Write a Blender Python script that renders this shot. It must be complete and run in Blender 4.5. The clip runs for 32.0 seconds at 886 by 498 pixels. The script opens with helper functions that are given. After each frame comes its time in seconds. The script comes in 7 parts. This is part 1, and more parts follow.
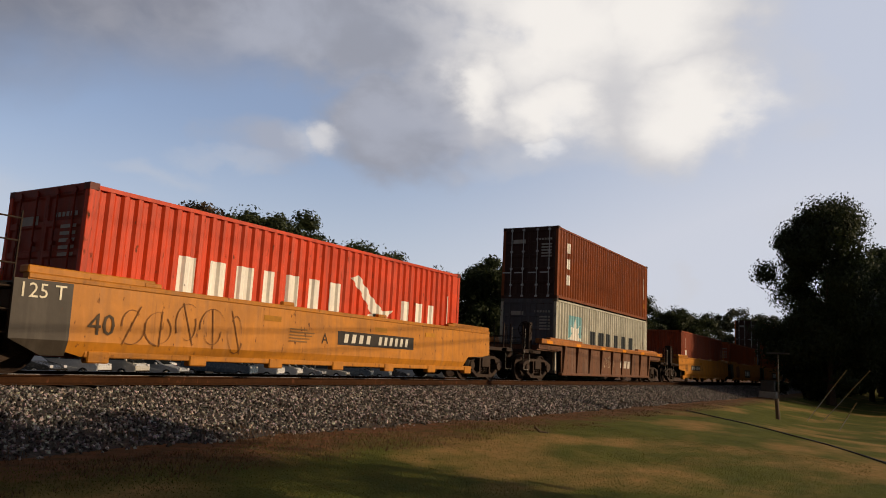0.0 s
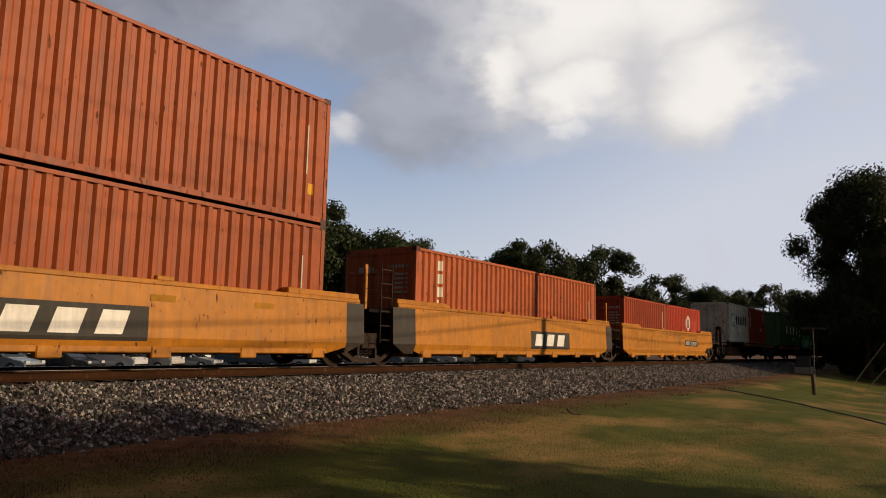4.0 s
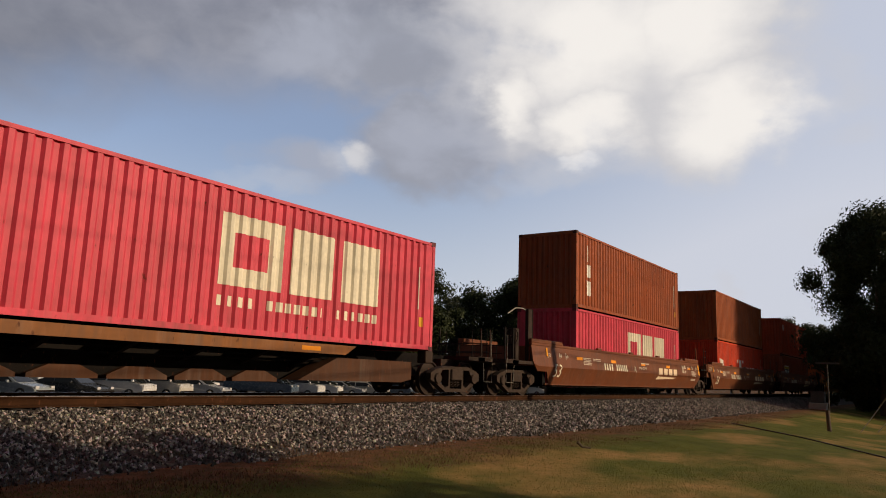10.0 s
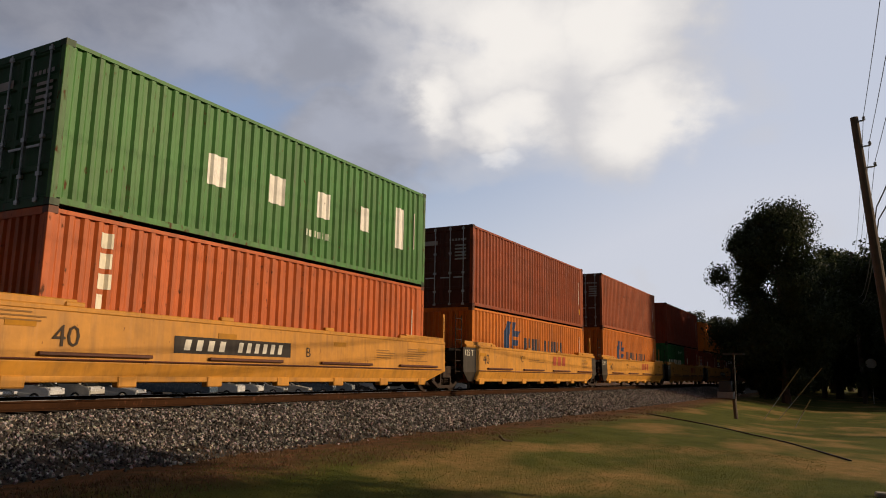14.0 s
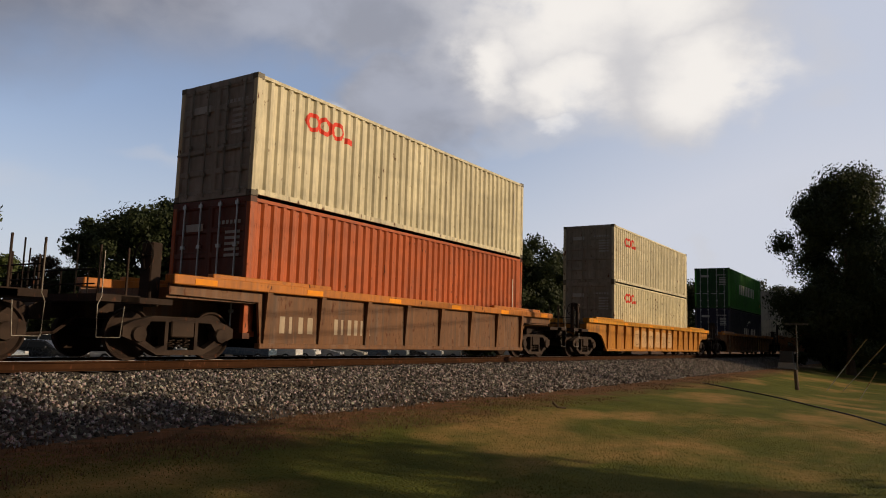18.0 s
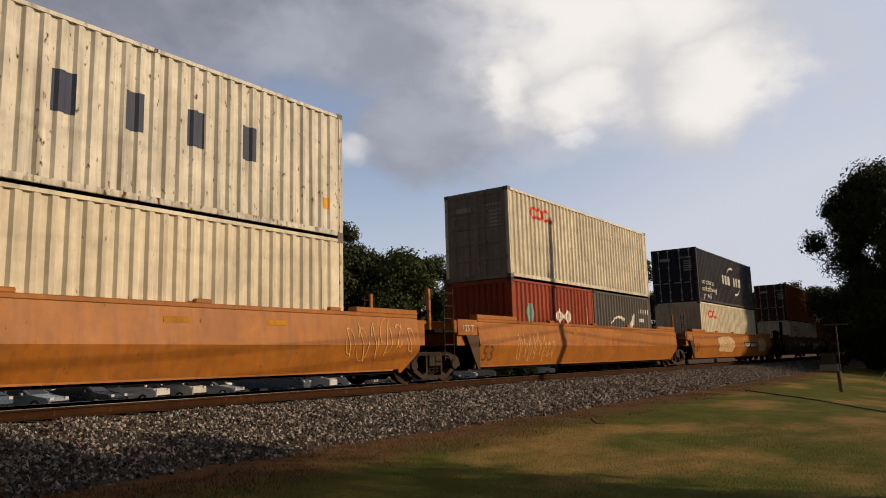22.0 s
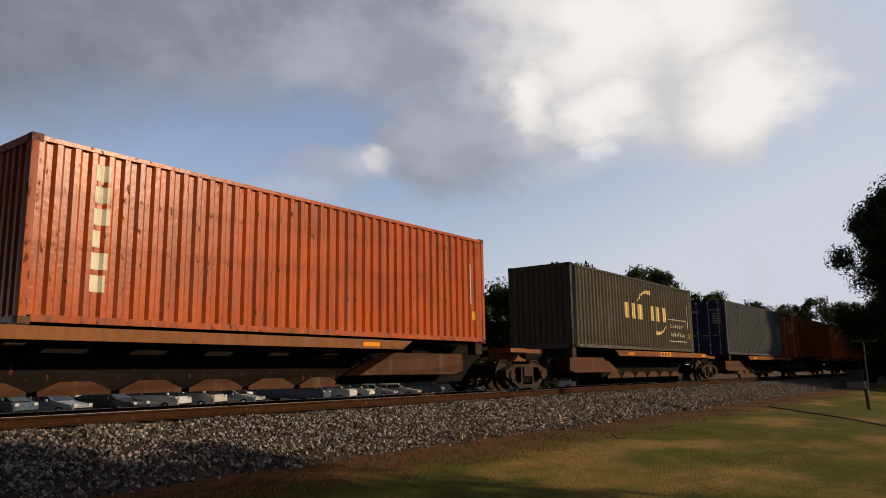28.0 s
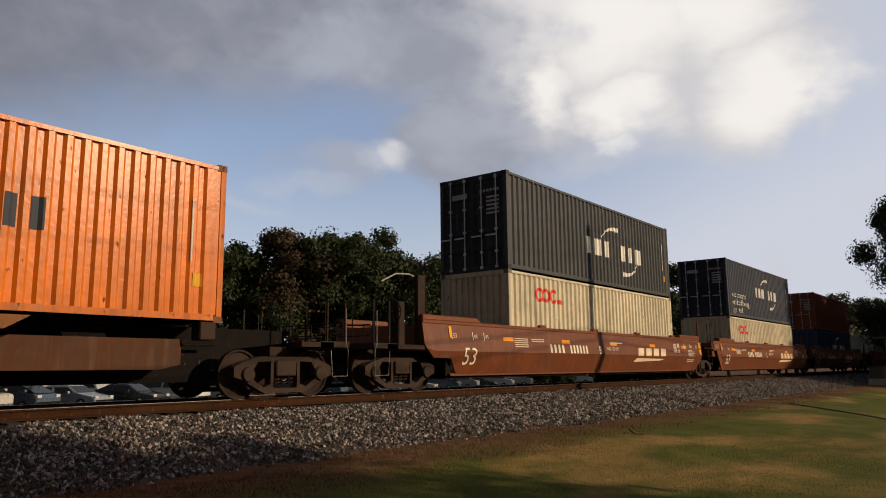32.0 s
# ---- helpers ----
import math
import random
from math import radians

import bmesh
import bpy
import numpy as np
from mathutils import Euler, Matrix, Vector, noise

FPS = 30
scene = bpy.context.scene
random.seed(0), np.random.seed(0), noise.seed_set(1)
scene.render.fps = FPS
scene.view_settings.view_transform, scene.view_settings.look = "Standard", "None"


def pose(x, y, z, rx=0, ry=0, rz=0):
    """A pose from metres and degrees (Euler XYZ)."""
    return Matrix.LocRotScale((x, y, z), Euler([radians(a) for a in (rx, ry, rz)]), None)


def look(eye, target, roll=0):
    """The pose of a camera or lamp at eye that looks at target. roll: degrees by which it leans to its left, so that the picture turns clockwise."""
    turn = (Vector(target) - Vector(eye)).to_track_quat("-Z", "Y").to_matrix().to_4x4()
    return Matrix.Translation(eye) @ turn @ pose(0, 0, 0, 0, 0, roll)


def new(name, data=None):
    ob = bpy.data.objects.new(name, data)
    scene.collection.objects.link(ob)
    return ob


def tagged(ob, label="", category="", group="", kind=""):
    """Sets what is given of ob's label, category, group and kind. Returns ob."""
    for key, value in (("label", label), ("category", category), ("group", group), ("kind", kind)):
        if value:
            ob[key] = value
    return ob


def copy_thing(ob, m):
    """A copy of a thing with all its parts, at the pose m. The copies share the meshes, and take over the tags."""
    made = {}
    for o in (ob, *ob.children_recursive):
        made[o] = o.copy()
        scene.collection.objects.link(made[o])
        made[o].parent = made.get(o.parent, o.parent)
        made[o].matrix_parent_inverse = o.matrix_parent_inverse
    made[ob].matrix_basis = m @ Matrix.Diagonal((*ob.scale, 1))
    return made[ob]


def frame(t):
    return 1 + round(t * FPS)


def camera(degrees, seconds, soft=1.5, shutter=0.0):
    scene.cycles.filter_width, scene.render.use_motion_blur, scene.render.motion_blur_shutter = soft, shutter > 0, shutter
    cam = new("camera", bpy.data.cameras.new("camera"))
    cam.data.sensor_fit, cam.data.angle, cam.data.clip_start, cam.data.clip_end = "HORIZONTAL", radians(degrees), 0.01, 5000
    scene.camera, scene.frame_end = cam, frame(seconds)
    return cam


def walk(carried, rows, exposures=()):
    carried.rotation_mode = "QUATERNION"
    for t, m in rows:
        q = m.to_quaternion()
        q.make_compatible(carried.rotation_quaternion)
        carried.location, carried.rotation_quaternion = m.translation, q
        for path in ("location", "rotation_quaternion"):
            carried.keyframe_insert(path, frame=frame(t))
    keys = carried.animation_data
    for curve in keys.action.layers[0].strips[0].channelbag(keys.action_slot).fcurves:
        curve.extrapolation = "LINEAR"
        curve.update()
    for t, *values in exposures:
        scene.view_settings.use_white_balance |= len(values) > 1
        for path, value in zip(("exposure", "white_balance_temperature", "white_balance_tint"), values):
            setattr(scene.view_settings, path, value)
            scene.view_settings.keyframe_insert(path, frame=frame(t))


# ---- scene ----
EYE = 0.53          # the eye's height over the top of the rails
cam = camera(62.23, 32.0, soft=1.0)
# seconds, yaw, pitch, roll of a camera held in the hand on one spot
VIEWS = [
    (0, -58.48, 8.71, -2.92), (0.5, -58.13, 9.30, -2.78), (1, -57.72, 9.72, -2.27),
    (1.5, -57.80, 9.74, -1.70), (2, -56.61, 10.07, -1.65), (2.5, -56.12, 9.61, -1.95),
    (3, -55.78, 8.21, -1.31), (3.5, -55.87, 7.93, -1.28), (5.5, -57.54, 5.73, -1.01),
    (6, -56.61, 6.61, 0.65), (6.5, -55.26, 6.74, 0.56), (7, -55.81, 5.35, -0.48),
    (7.5, -56.27, 5.35, -0.72), (8, -57.16, 5.54, -1.41), (8.5, -56.85, 6.54, -2.02),
    (9, -56.80, 7.16, -1.80), (9.5, -55.87, 9.17, -1.37), (10, -55.43, 9.80, -2.01),
    (10.5, -56.84, 9.37, -2.50), (11, -57.01, 9.20, -2.47), (11.5, -58.53, 7.96, -0.36),
    (12, -56.78, 8.76, -0.08), (12.5, -58.37, 8.07, -0.07), (13, -58.36, 8.23, -0.31),
    (13.5, -60.01, 8.98, -1.11), (14, -61.33, 9.68, -0.93), (14.5, -63.88, 8.86, -1.90),
    (16.5, -60.31, 7.94, 1.49), (17, -58.72, 6.11, 3.54), (17.5, -57.94, 4.20, 1.43),
    (18, -57.18, 7.00, -1.67), (18.5, -55.43, 6.86, -0.83), (19, -54.29, 6.71, -0.24),
    (19.5, -54.75, 8.88, -0.10), (20, -54.10, 8.15, 0.42), (20.5, -55.56, 7.65, 0.42),
    (21, -53.90, 7.54, 0.81), (21.5, -53.82, 8.49, 1.72), (22, -54.63, 8.73, 1.62),
    (22.5, -54.52, 8.50, 0.40), (23, -52.47, 8.50, 0.64), (23.5, -52.84, 7.83, 0.68),
    (24, -52.47, 8.78, 0.21), (24.5, -50.94, 8.41, -0.16), (25, -49.91, 9.03, -1.09),
    (25.5, -50.09, 9.47, -0.61), (26, -51.04, 9.49, -0.18), (26.5, -51.16, 9.68, 0.72),
    (28.5, -53.37, 9.61, 0.77), (29, -53.22, 9.42, 0.80), (29.5, -54.88, 10.11, 0.97),
    (30, -55.19, 10.02, 1.28), (30.5, -55.16, 9.85, 0.52), (31, -54.37, 9.39, -0.15),
    (31.5, -52.67, 8.86, -0.66), (32, -51.80, 9.26, 0.55),
]
walk(cam, [(t, pose(0, 0, EYE, 90 + pitch, roll, yaw)) for t, yaw, pitch, roll in VIEWS])

# ---- sky, sun ----
SUN_WAY = Vector((-0.447, 0.838, -0.313)).normalized()      # the way the sunlight travels
world = bpy.data.worlds.new("world")
scene.world = world
world.use_nodes = True


def build_sky():
    nt = world.node_tree
    nt.nodes.clear()
    N, L = nt.nodes.new, nt.links.new

    def math_(op, a, b=None, c=None):
        n = N("ShaderNodeMath")
        n.operation = op
        for i, v in enumerate((a, b, c)):
            if v is None:
                continue
            if isinstance(v, (int, float)):
                n.inputs[i].default_value = v
            else:
                L(v, n.inputs[i])
        return n.outputs[0]

    def ramp(v, lo, hi):
        n = N("ShaderNodeMapRange")
        n.interpolation_type = "SMOOTHSTEP"
        L(v, n.inputs["Value"])
        n.inputs["From Min"].default_value, n.inputs["From Max"].default_value = lo, hi
        return n.outputs["Result"]

    def mix(f, a, b):
        n = N("ShaderNodeMix")
        n.data_type = "RGBA"
        L(f, n.inputs["Factor"])
        for s, v in ((n.inputs["A"], a), (n.inputs["B"], b)):
            if isinstance(v, tuple):
                s.default_value = (*v, 1)
            else:
                L(v, s)
        return n.outputs["Result"]

    geo = N("ShaderNodeTexCoord").outputs["Generated"]
    sep = N("ShaderNodeSeparateXYZ")
    L(geo, sep.inputs[0])
    # bearing, from -100 to 260 degrees, and elevation
    ca, sa = math.cos(radians(80)), math.sin(radians(80))
    fx = math_("ADD", math_("MULTIPLY", sep.outputs[0], ca), math_("MULTIPLY", sep.outputs[1], sa))
    fy = math_("SUBTRACT", math_("MULTIPLY", sep.outputs[1], ca), math_("MULTIPLY", sep.outputs[0], sa))
    az = math_("ADD", math_("MULTIPLY", math_("ARCTAN2", fy, fx), 57.2958), 80.0)
    el = math_("MULTIPLY", math_("ARCSINE", sep.outputs[2]), 57.2958)
    flat = N("ShaderNodeCombineXYZ")
    L(math_("MULTIPLY", az, 0.1), flat.inputs[0])
    L(math_("MULTIPLY", el, 0.15), flat.inputs[1])

    def fbm(scale, detail, rough, shift, warp=0.0):
        mp = N("ShaderNodeVectorMath")
        mp.operation = "ADD"
        L(flat.outputs[0], mp.inputs[0])
        mp.inputs[1].default_value = (shift, shift * 0.7, shift * 1.3)
        n = N("ShaderNodeTexNoise")
        L(mp.outputs[0], n.inputs["Vector"])
        n.inputs["Scale"].default_value, n.inputs["Detail"].default_value = scale, detail
        n.inputs["Roughness"].default_value, n.inputs["Distortion"].default_value = rough, warp
        return n.outputs["Fac"]

    # bearings and elevations bent by noise, so that the clouds have ragged, billowing edges
    w1, w2, w3, w4 = fbm(1.1, 3, 0.5, 21.0), fbm(1.1, 3, 0.5, 34.0), fbm(4.0, 7, 0.62, 47.0), fbm(4.0, 7, 0.62, 53.0)
    az_w = math_("ADD", az, math_("ADD", math_("MULTIPLY", math_("SUBTRACT", w1, 0.5), 9.0), math_("MULTIPLY", math_("SUBTRACT", w3, 0.5), 2.6)))
    el_w = math_("ADD", el, math_("ADD", math_("MULTIPLY", math_("SUBTRACT", w2, 0.5), 6.0), math_("MULTIPLY", math_("SUBTRACT", w4, 0.5), 1.9)))

    def lump(a, e, ra, re):
        da = math_("DIVIDE", math_("SUBTRACT", az_w, a), ra)
        de = math_("DIVIDE", math_("SUBTRACT", el_w, e), re)
        return math_("SUBTRACT", 1.0, math_("SQRT", math_("ADD", math_("MULTIPLY", da, da), math_("MULTIPLY", de, de))))

    def most(*vs):
        out = vs[0]
        for v in vs[1:]:
            out = math_("MAXIMUM", out, v)
        return out

    sky = N("ShaderNodeTexSky")
    sky.sky_type, sky.sun_disc = "NISHITA", False
    sky.sun_elevation = math.asin(-SUN_WAY.z)
    sky.sun_rotation = math.atan2(-SUN_WAY.x, -SUN_WAY.y)
    sky.air_density, sky.dust_density, sky.ozone_density = 1.2, 0.8, 4.0
    blue = N("ShaderNodeVectorMath")
    blue.operation = "SCALE"
    L(sky.outputs[0], blue.inputs[0])
    blue.inputs["Scale"].default_value = SKY
    tint = N("ShaderNodeVectorMath")
    tint.operation = "MULTIPLY"
    L(blue.outputs[0], tint.inputs[0])
    tint.inputs[1].default_value = (1.0, 0.97, 1.07)
    n1, n2, n3 = fbm(1.3, 6, 0.5, 3.1, 0.3), fbm(3.6, 6, 0.55, 8.7, 0.4), fbm(0.7, 4, 0.5, 1.7)
    rag = math_("ADD", math_("MULTIPLY", math_("SUBTRACT", n1, 0.5), 1.25), math_("MULTIPLY", math_("SUBTRACT", n2, 0.5), 0.22))
    # haze, thicker toward the horizon and toward the right
    haze = math_("ADD", 0.27, math_("ADD", math_("MULTIPLY", ramp(el, 19.0, 1.0), 0.55), math_("MULTIPLY", ramp(az, 42.0, 2.0), 0.55)))
    haze = math_("MULTIPLY", math_("MINIMUM", haze, 0.95), ramp(el, -12.0, 0.0))
    col = mix(haze, tint.outputs[0], HAZE)
    # a grey sheet, lower leftward; unseen behind and overhead, added to dim the skylight
    edge = math_("MAXIMUM", math_("SUBTRACT", 34.5, math_("MULTIPLY", az, 0.25)), 4.0)
    high = math_("ADD", math_("SUBTRACT", el, edge), math_("MULTIPLY", rag, 4.5))
    m_sheet = math_("MULTIPLY", ramp(high, -4.5, 4.0), ramp(az, 4.0, 16.0))
    m_wide = ramp(math_("ADD", el, math_("MULTIPLY", rag, 8.0)), 29.0, 38.0)
    m_sheet = math_("MAXIMUM", m_sheet, m_wide)
    grey = mix(math_("MULTIPLY", ramp(math_("ADD", math_("MULTIPLY", n1, 0.6), math_("MULTIPLY", n2, 0.4)), 0.25, 0.78), ramp(el, 40.0, 26.0)), CLOUD_GREY, CLOUD_MID)
    # darkened far left and overhead to cut the fill light
    grey = mix(math_("MAXIMUM", ramp(az, 52.0, 105.0), ramp(el, 35.0, 54.0)), grey, CLOUD_DIMMER)
    col = mix(math_("MULTIPLY", m_sheet, 0.95), col, grey)
    # the great heap ahead: shaded toward the left and below, lit on its right and in its knots
    heap = most(lump(19, 24, 13, 9.5), lump(28, 21.5, 11, 6.0), lump(13, 25, 6.5, 10), lump(14.5, 18.6, 6.5, 5.6), lump(36, 18.2, 7, 4.6), lump(22, 32, 17, 12), lump(40, 24, 11, 5))
    m_heap = ramp(math_("ADD", heap, math_("MULTIPLY", rag, 0.55)), -0.14, 0.46)
    body = ramp(math_("ADD", math_("ADD", math_("MULTIPLY", math_("SUBTRACT", 30.0, az_w), 0.095), math_("MULTIPLY", math_("SUBTRACT", el_w, 18.5), 0.085)), math_("MULTIPLY", rag, 0.8)), -0.5, 0.65)
    knots = most(lump(23.2, 19.4, 3.6, 2.4), lump(23, 26, 7.5, 5.0), lump(29.5, 21.6, 3.2, 2.6), lump(15.5, 25.5, 6.0, 4.6), lump(24.5, 16.6, 1.3, 0.7), lump(12.5, 19.0, 4.5, 4.0))
    white = math_("MULTIPLY", ramp(math_("ADD", knots, math_("MULTIPLY", rag, 0.8)), -0.45, 0.7), ramp(body, 0.15, 0.75))
    shade = mix(ramp(math_("ADD", n1, math_("MULTIPLY", n2, 0.3)), 0.45, 0.82), CLOUD_LOW, CLOUD_SOFT)
    heap_col = mix(white, mix(body, shade, CLOUD_PALE), CLOUD_WHITE)
    col = mix(math_("MULTIPLY", m_heap, ramp(el, 60.0, 30.0)), col, heap_col)
    # a small grey cloud under it, lit at its upper right, and thin wisps
    small = most(lump(46.0, 15.8, 6.0, 2.5), lump(41.8, 16.4, 3.0, 2.2))
    m_small = ramp(math_("ADD", small, math_("MULTIPLY", rag, 0.6)), -0.05, 0.75)
    lit2 = most(lump(42.2, 16.4, 3.2, 1.8), math_("ADD", lump(41.3, 17.3, 1.3, 0.85), 0.35))
    lit2 = math_("MULTIPLY", ramp(math_("ADD", lit2, math_("MULTIPLY", rag, 0.4)), -0.2, 1.0), 0.6)
    col = mix(math_("MULTIPLY", m_small, 0.82), col, mix(lit2, CLOUD_SOFT, CLOUD_WHITE))
    wisp = most(lump(53.8, 12.4, 4.5, 1.1), lump(49, 14.0, 5.0, 1.0), lump(14.1, 7.0, 1.2, 1.5), lump(16.5, 5.6, 3.0, 1.0), lump(5.4, 17.5, 2.6, 1.6), lump(5.0, 21, 2.4, 2.2), lump(66, 9, 7, 2.5), lump(3.5, 10.8, 6, 2.0), lump(27, 15.4, 7, 1.5))
    m_wisp = ramp(math_("ADD", wisp, math_("MULTIPLY", rag, 0.9)), 0.0, 0.9)
    col = mix(math_("MULTIPLY", m_wisp, 0.28), col, CLOUD_PALE)
    bg = N("ShaderNodeBackground")
    L(col, bg.inputs["Color"])
    bg.inputs["Strength"].default_value = 1.0
    L(bg.outputs[0], N("ShaderNodeOutputWorld").inputs["Surface"])


SKY = 0.125
HAZE = (0.62, 0.64, 0.72)
CLOUD_GREY, CLOUD_MID, CLOUD_SOFT = (0.205, 0.215, 0.265), (0.325, 0.33, 0.38), (0.385, 0.405, 0.48)
CLOUD_DIMMER, CLOUD_LOW = (0.055, 0.055, 0.060), (0.31, 0.325, 0.385)
CLOUD_PALE, CLOUD_WHITE = (0.60, 0.59, 0.61), (0.90, 0.86, 0.82)
build_sky()
sun = new("sun", bpy.data.lights.new("sun", "SUN"))
sun.data.energy, sun.data.angle, sun.data.color = 3.8, radians(0.6), (1.0, 0.75, 0.49)
sun.matrix_world = look((0, 0, 40), Vector((0, 0, 40)) + SUN_WAY)
scene.view_settings.exposure = 0.0

# ---- materials ----


def rgb(h):
    return tuple(((c / 255) / 12.92 if c <= 10 else ((c / 255 + 0.055) / 1.055) ** 2.4) for c in (int(h[i:i + 2], 16) for i in (0, 2, 4)))


def surface(name, base, rough=0.6, metal=0.0, grain=8.0, vary=0.25, streaks=0.0, rust=0.0, bump=0.15, bump_scale=60.0, rust_col=(0.062, 0.024, 0.012), spec=0.5, dirt=0.0, per_object=0.0, patch=None, patch_scale=0.6, patch_at=(0.5, 0.62)):
    """A surface with broad and fine variation, streaks that run down, rust and fine relief."""
    m = bpy.data.materials.new(name)
    m.use_nodes = True
    nt = m.node_tree
    N, L = nt.nodes.new, nt.links.new
    b = nt.nodes["Principled BSDF"]
    co = N("ShaderNodeTexCoord").outputs["Object"]

    def noise_(scale, detail=4, stretch=(1, 1, 1), off=0.0):
        mp = N("ShaderNodeMapping")
        L(co, mp.inputs[0])
        mp.inputs["Scale"].default_value = stretch
        info = N("ShaderNodeObjectInfo")
        ad = N("ShaderNodeVectorMath")
        ad.operation = "ADD"
        sc = N("ShaderNodeVectorMath")
        sc.operation = "SCALE"
        sc.inputs[0].default_value = (37.0 + off, 11.0, 23.0)
        L(info.outputs["Random"], sc.inputs["Scale"])
        L(mp.outputs[0], ad.inputs[0])
        L(sc.outputs[0], ad.inputs[1])
        n = N("ShaderNodeTexNoise")
        L(ad.outputs[0], n.inputs["Vector"])
        n.inputs["Scale"].default_value, n.inputs["Detail"].default_value = scale, detail
        return n.outputs["Fac"]

    def remap(v, a, b_, lo=0.0, hi=1.0):
        n = N("ShaderNodeMapRange")
        L(v, n.inputs["Value"])
        for k, x in (("From Min", a), ("From Max", b_), ("To Min", lo), ("To Max", hi)):
            n.inputs[k].default_value = x
        return n.outputs["Result"]

    def mix(f, a, c, mode="MIX"):
        n = N("ShaderNodeMix")
        n.data_type, n.blend_type = "RGBA", mode
        if isinstance(f, float):
            n.inputs["Factor"].default_value = f
        else:
            L(f, n.inputs["Factor"])
        for s, v in ((n.inputs["A"], a), (n.inputs["B"], c)):
            if isinstance(v, tuple):
                s.default_value = (*v, 1)
            else:
                L(v, s)
        return n.outputs["Result"]

    def grey(v):
        n = N("ShaderNodeCombineColor")
        for i in range(3):
            L(v, n.inputs[i])
        return n.outputs[0]

    col = base
    if patch:
        col = mix(remap(noise_(patch_scale, 5, off=5.0), *patch_at), col, patch)
    col = mix(1.0, col, grey(remap(noise_(0.9, 4), 0.25, 0.75, 1 - vary, 1 + vary)), "MULTIPLY")
    fine = noise_(grain, 5, off=3.0)
    col = mix(1.0, col, grey(remap(fine, 0.25, 0.75, 1 - vary * 0.7, 1 + vary * 0.7)), "MULTIPLY")
    if per_object:
        info = N("ShaderNodeObjectInfo")
        col = mix(1.0, col, grey(remap(info.outputs["Random"], 0, 1, 1 - per_object, 1 + per_object)), "MULTIPLY")
    if streaks:
        run = noise_(2.2, 5, (3.4, 3.4, 0.14), 9.0)
        col = mix(remap(run, 0.47, 0.76, 0.0, streaks), col, (0.055, 0.045, 0.038))
        pale = noise_(2.6, 3, (1.8, 1.8, 0.2), 19.0)
        col = mix(remap(pale, 0.55, 0.8, 0.0, streaks * 0.3), col, (0.42, 0.36, 0.30))
        # pale scuffs on the paint
        scuff = noise_(9.0, 6, (1.6, 1.6, 0.22), 27.0)
        col = mix(remap(scuff, 0.58, 0.76, 0.0, 0.10 + 0.45 * streaks), col, tuple(min(1.0, 1.45 * c + 0.03) for c in base))
    rough_s = None
    if rust:
        spots = noise_(11.0, 9, (1, 1, 0.45), 14.0)
        runs = noise_(5.0, 6, (2.2, 2.2, 0.10), 41.0)
        both = N("ShaderNodeMath")
        both.operation = "MAXIMUM"
        L(remap(spots, 0.73 - rust * 0.29, 0.80 - rust * 0.24), both.inputs[0])
        L(remap(runs, 0.76 - rust * 0.24, 0.92 - rust * 0.22, 0.0, 0.75), both.inputs[1])
        mask = both.outputs[0]
        col = mix(mask, col, mix(fine, rust_col, tuple(2.2 * c for c in rust_col)))
        rough_s = mask
    if dirt:
        col = mix(remap(noise_(1.4, 6, off=21.0), 0.42, 0.7, 0.0, dirt), col, (0.075, 0.055, 0.04))
    if isinstance(col, tuple):
        b.inputs["Base Color"].default_value = (*col, 1)
    else:
        L(col, b.inputs["Base Color"])
    if rough_s is not None:
        L(remap(rough_s, 0, 1, rough, 0.9), b.inputs["Roughness"])
    else:
        L(remap(fine, 0.3, 0.7, max(rough - 0.08, 0.02), min(rough + 0.08, 1)), b.inputs["Roughness"])
    b.inputs["Metallic"].default_value = metal
    b.inputs["Specular IOR Level"].default_value = spec
    if bump:
        bp = N("ShaderNodeBump")
        bp.inputs["Strength"].default_value = bump
        bp.inputs["Distance"].default_value = 0.02
        L(noise_(bump_scale, 4, off=31.0), bp.inputs["Height"])
        L(bp.outputs[0], b.inputs["Normal"])
    return m


PAINTS = {}


def paint(h, rust=0.25, streaks=0.35, rough=0.52):
    """Weathered container or railcar paint of the colour h."""
    k = (h, rust, streaks, rough)
    if k not in PAINTS:
        PAINTS[k] = surface("paint_" + h + ("" if rough > 0.4 else "_glossy"), rgb(h), rough=rough, grain=5, vary=0.17, streaks=streaks, rust=rust, bump=0.16, bump_scale=11, per_object=0.04, spec=0.2, dirt=0.15)
    return PAINTS[k]


MARK = {}


def mark(h):
    """Lettering paint, chalky and a little worn."""
    if h not in MARK:
        MARK[h] = surface("marking_" + h, rgb(h), rough=0.65, grain=12, vary=0.12, streaks=0.25, rust=0.12, bump=0.0, spec=0.2)
    return MARK[h]


# near-black: the shade beneath cars and boxes is put into this colour
BLACK_STEEL = surface("sooty_shaded_steel", rgb("171412"), rough=0.85, spec=0.1, vary=0.3, rust=0.3, bump=0.2)
BROWN_STEEL = surface("rusty_steel", rgb("2b1f18"), rough=0.85, vary=0.35, rust=0.35, bump=0.25, dirt=0.2, spec=0.25)
CAST = surface("cast_steel_truck", rgb("33271f"), rough=0.85, vary=0.3, rust=0.3, bump=0.3, dirt=0.2, spec=0.25)
RAIL_TOP = surface("polished_rail_head", (0.36, 0.35, 0.35), rough=0.3, metal=1.0, vary=0.12, bump=0.02)
RAIL_WEB = surface("rusty_rail", (0.040, 0.017, 0.007), rough=0.92, spec=0.1, vary=0.3, rust=0.4, bump=0.25)
TIE_WOOD = surface("creosoted_tie", rgb("241c17"), rough=0.9, vary=0.35, bump=0.5, bump_scale=30, per_object=0.25)
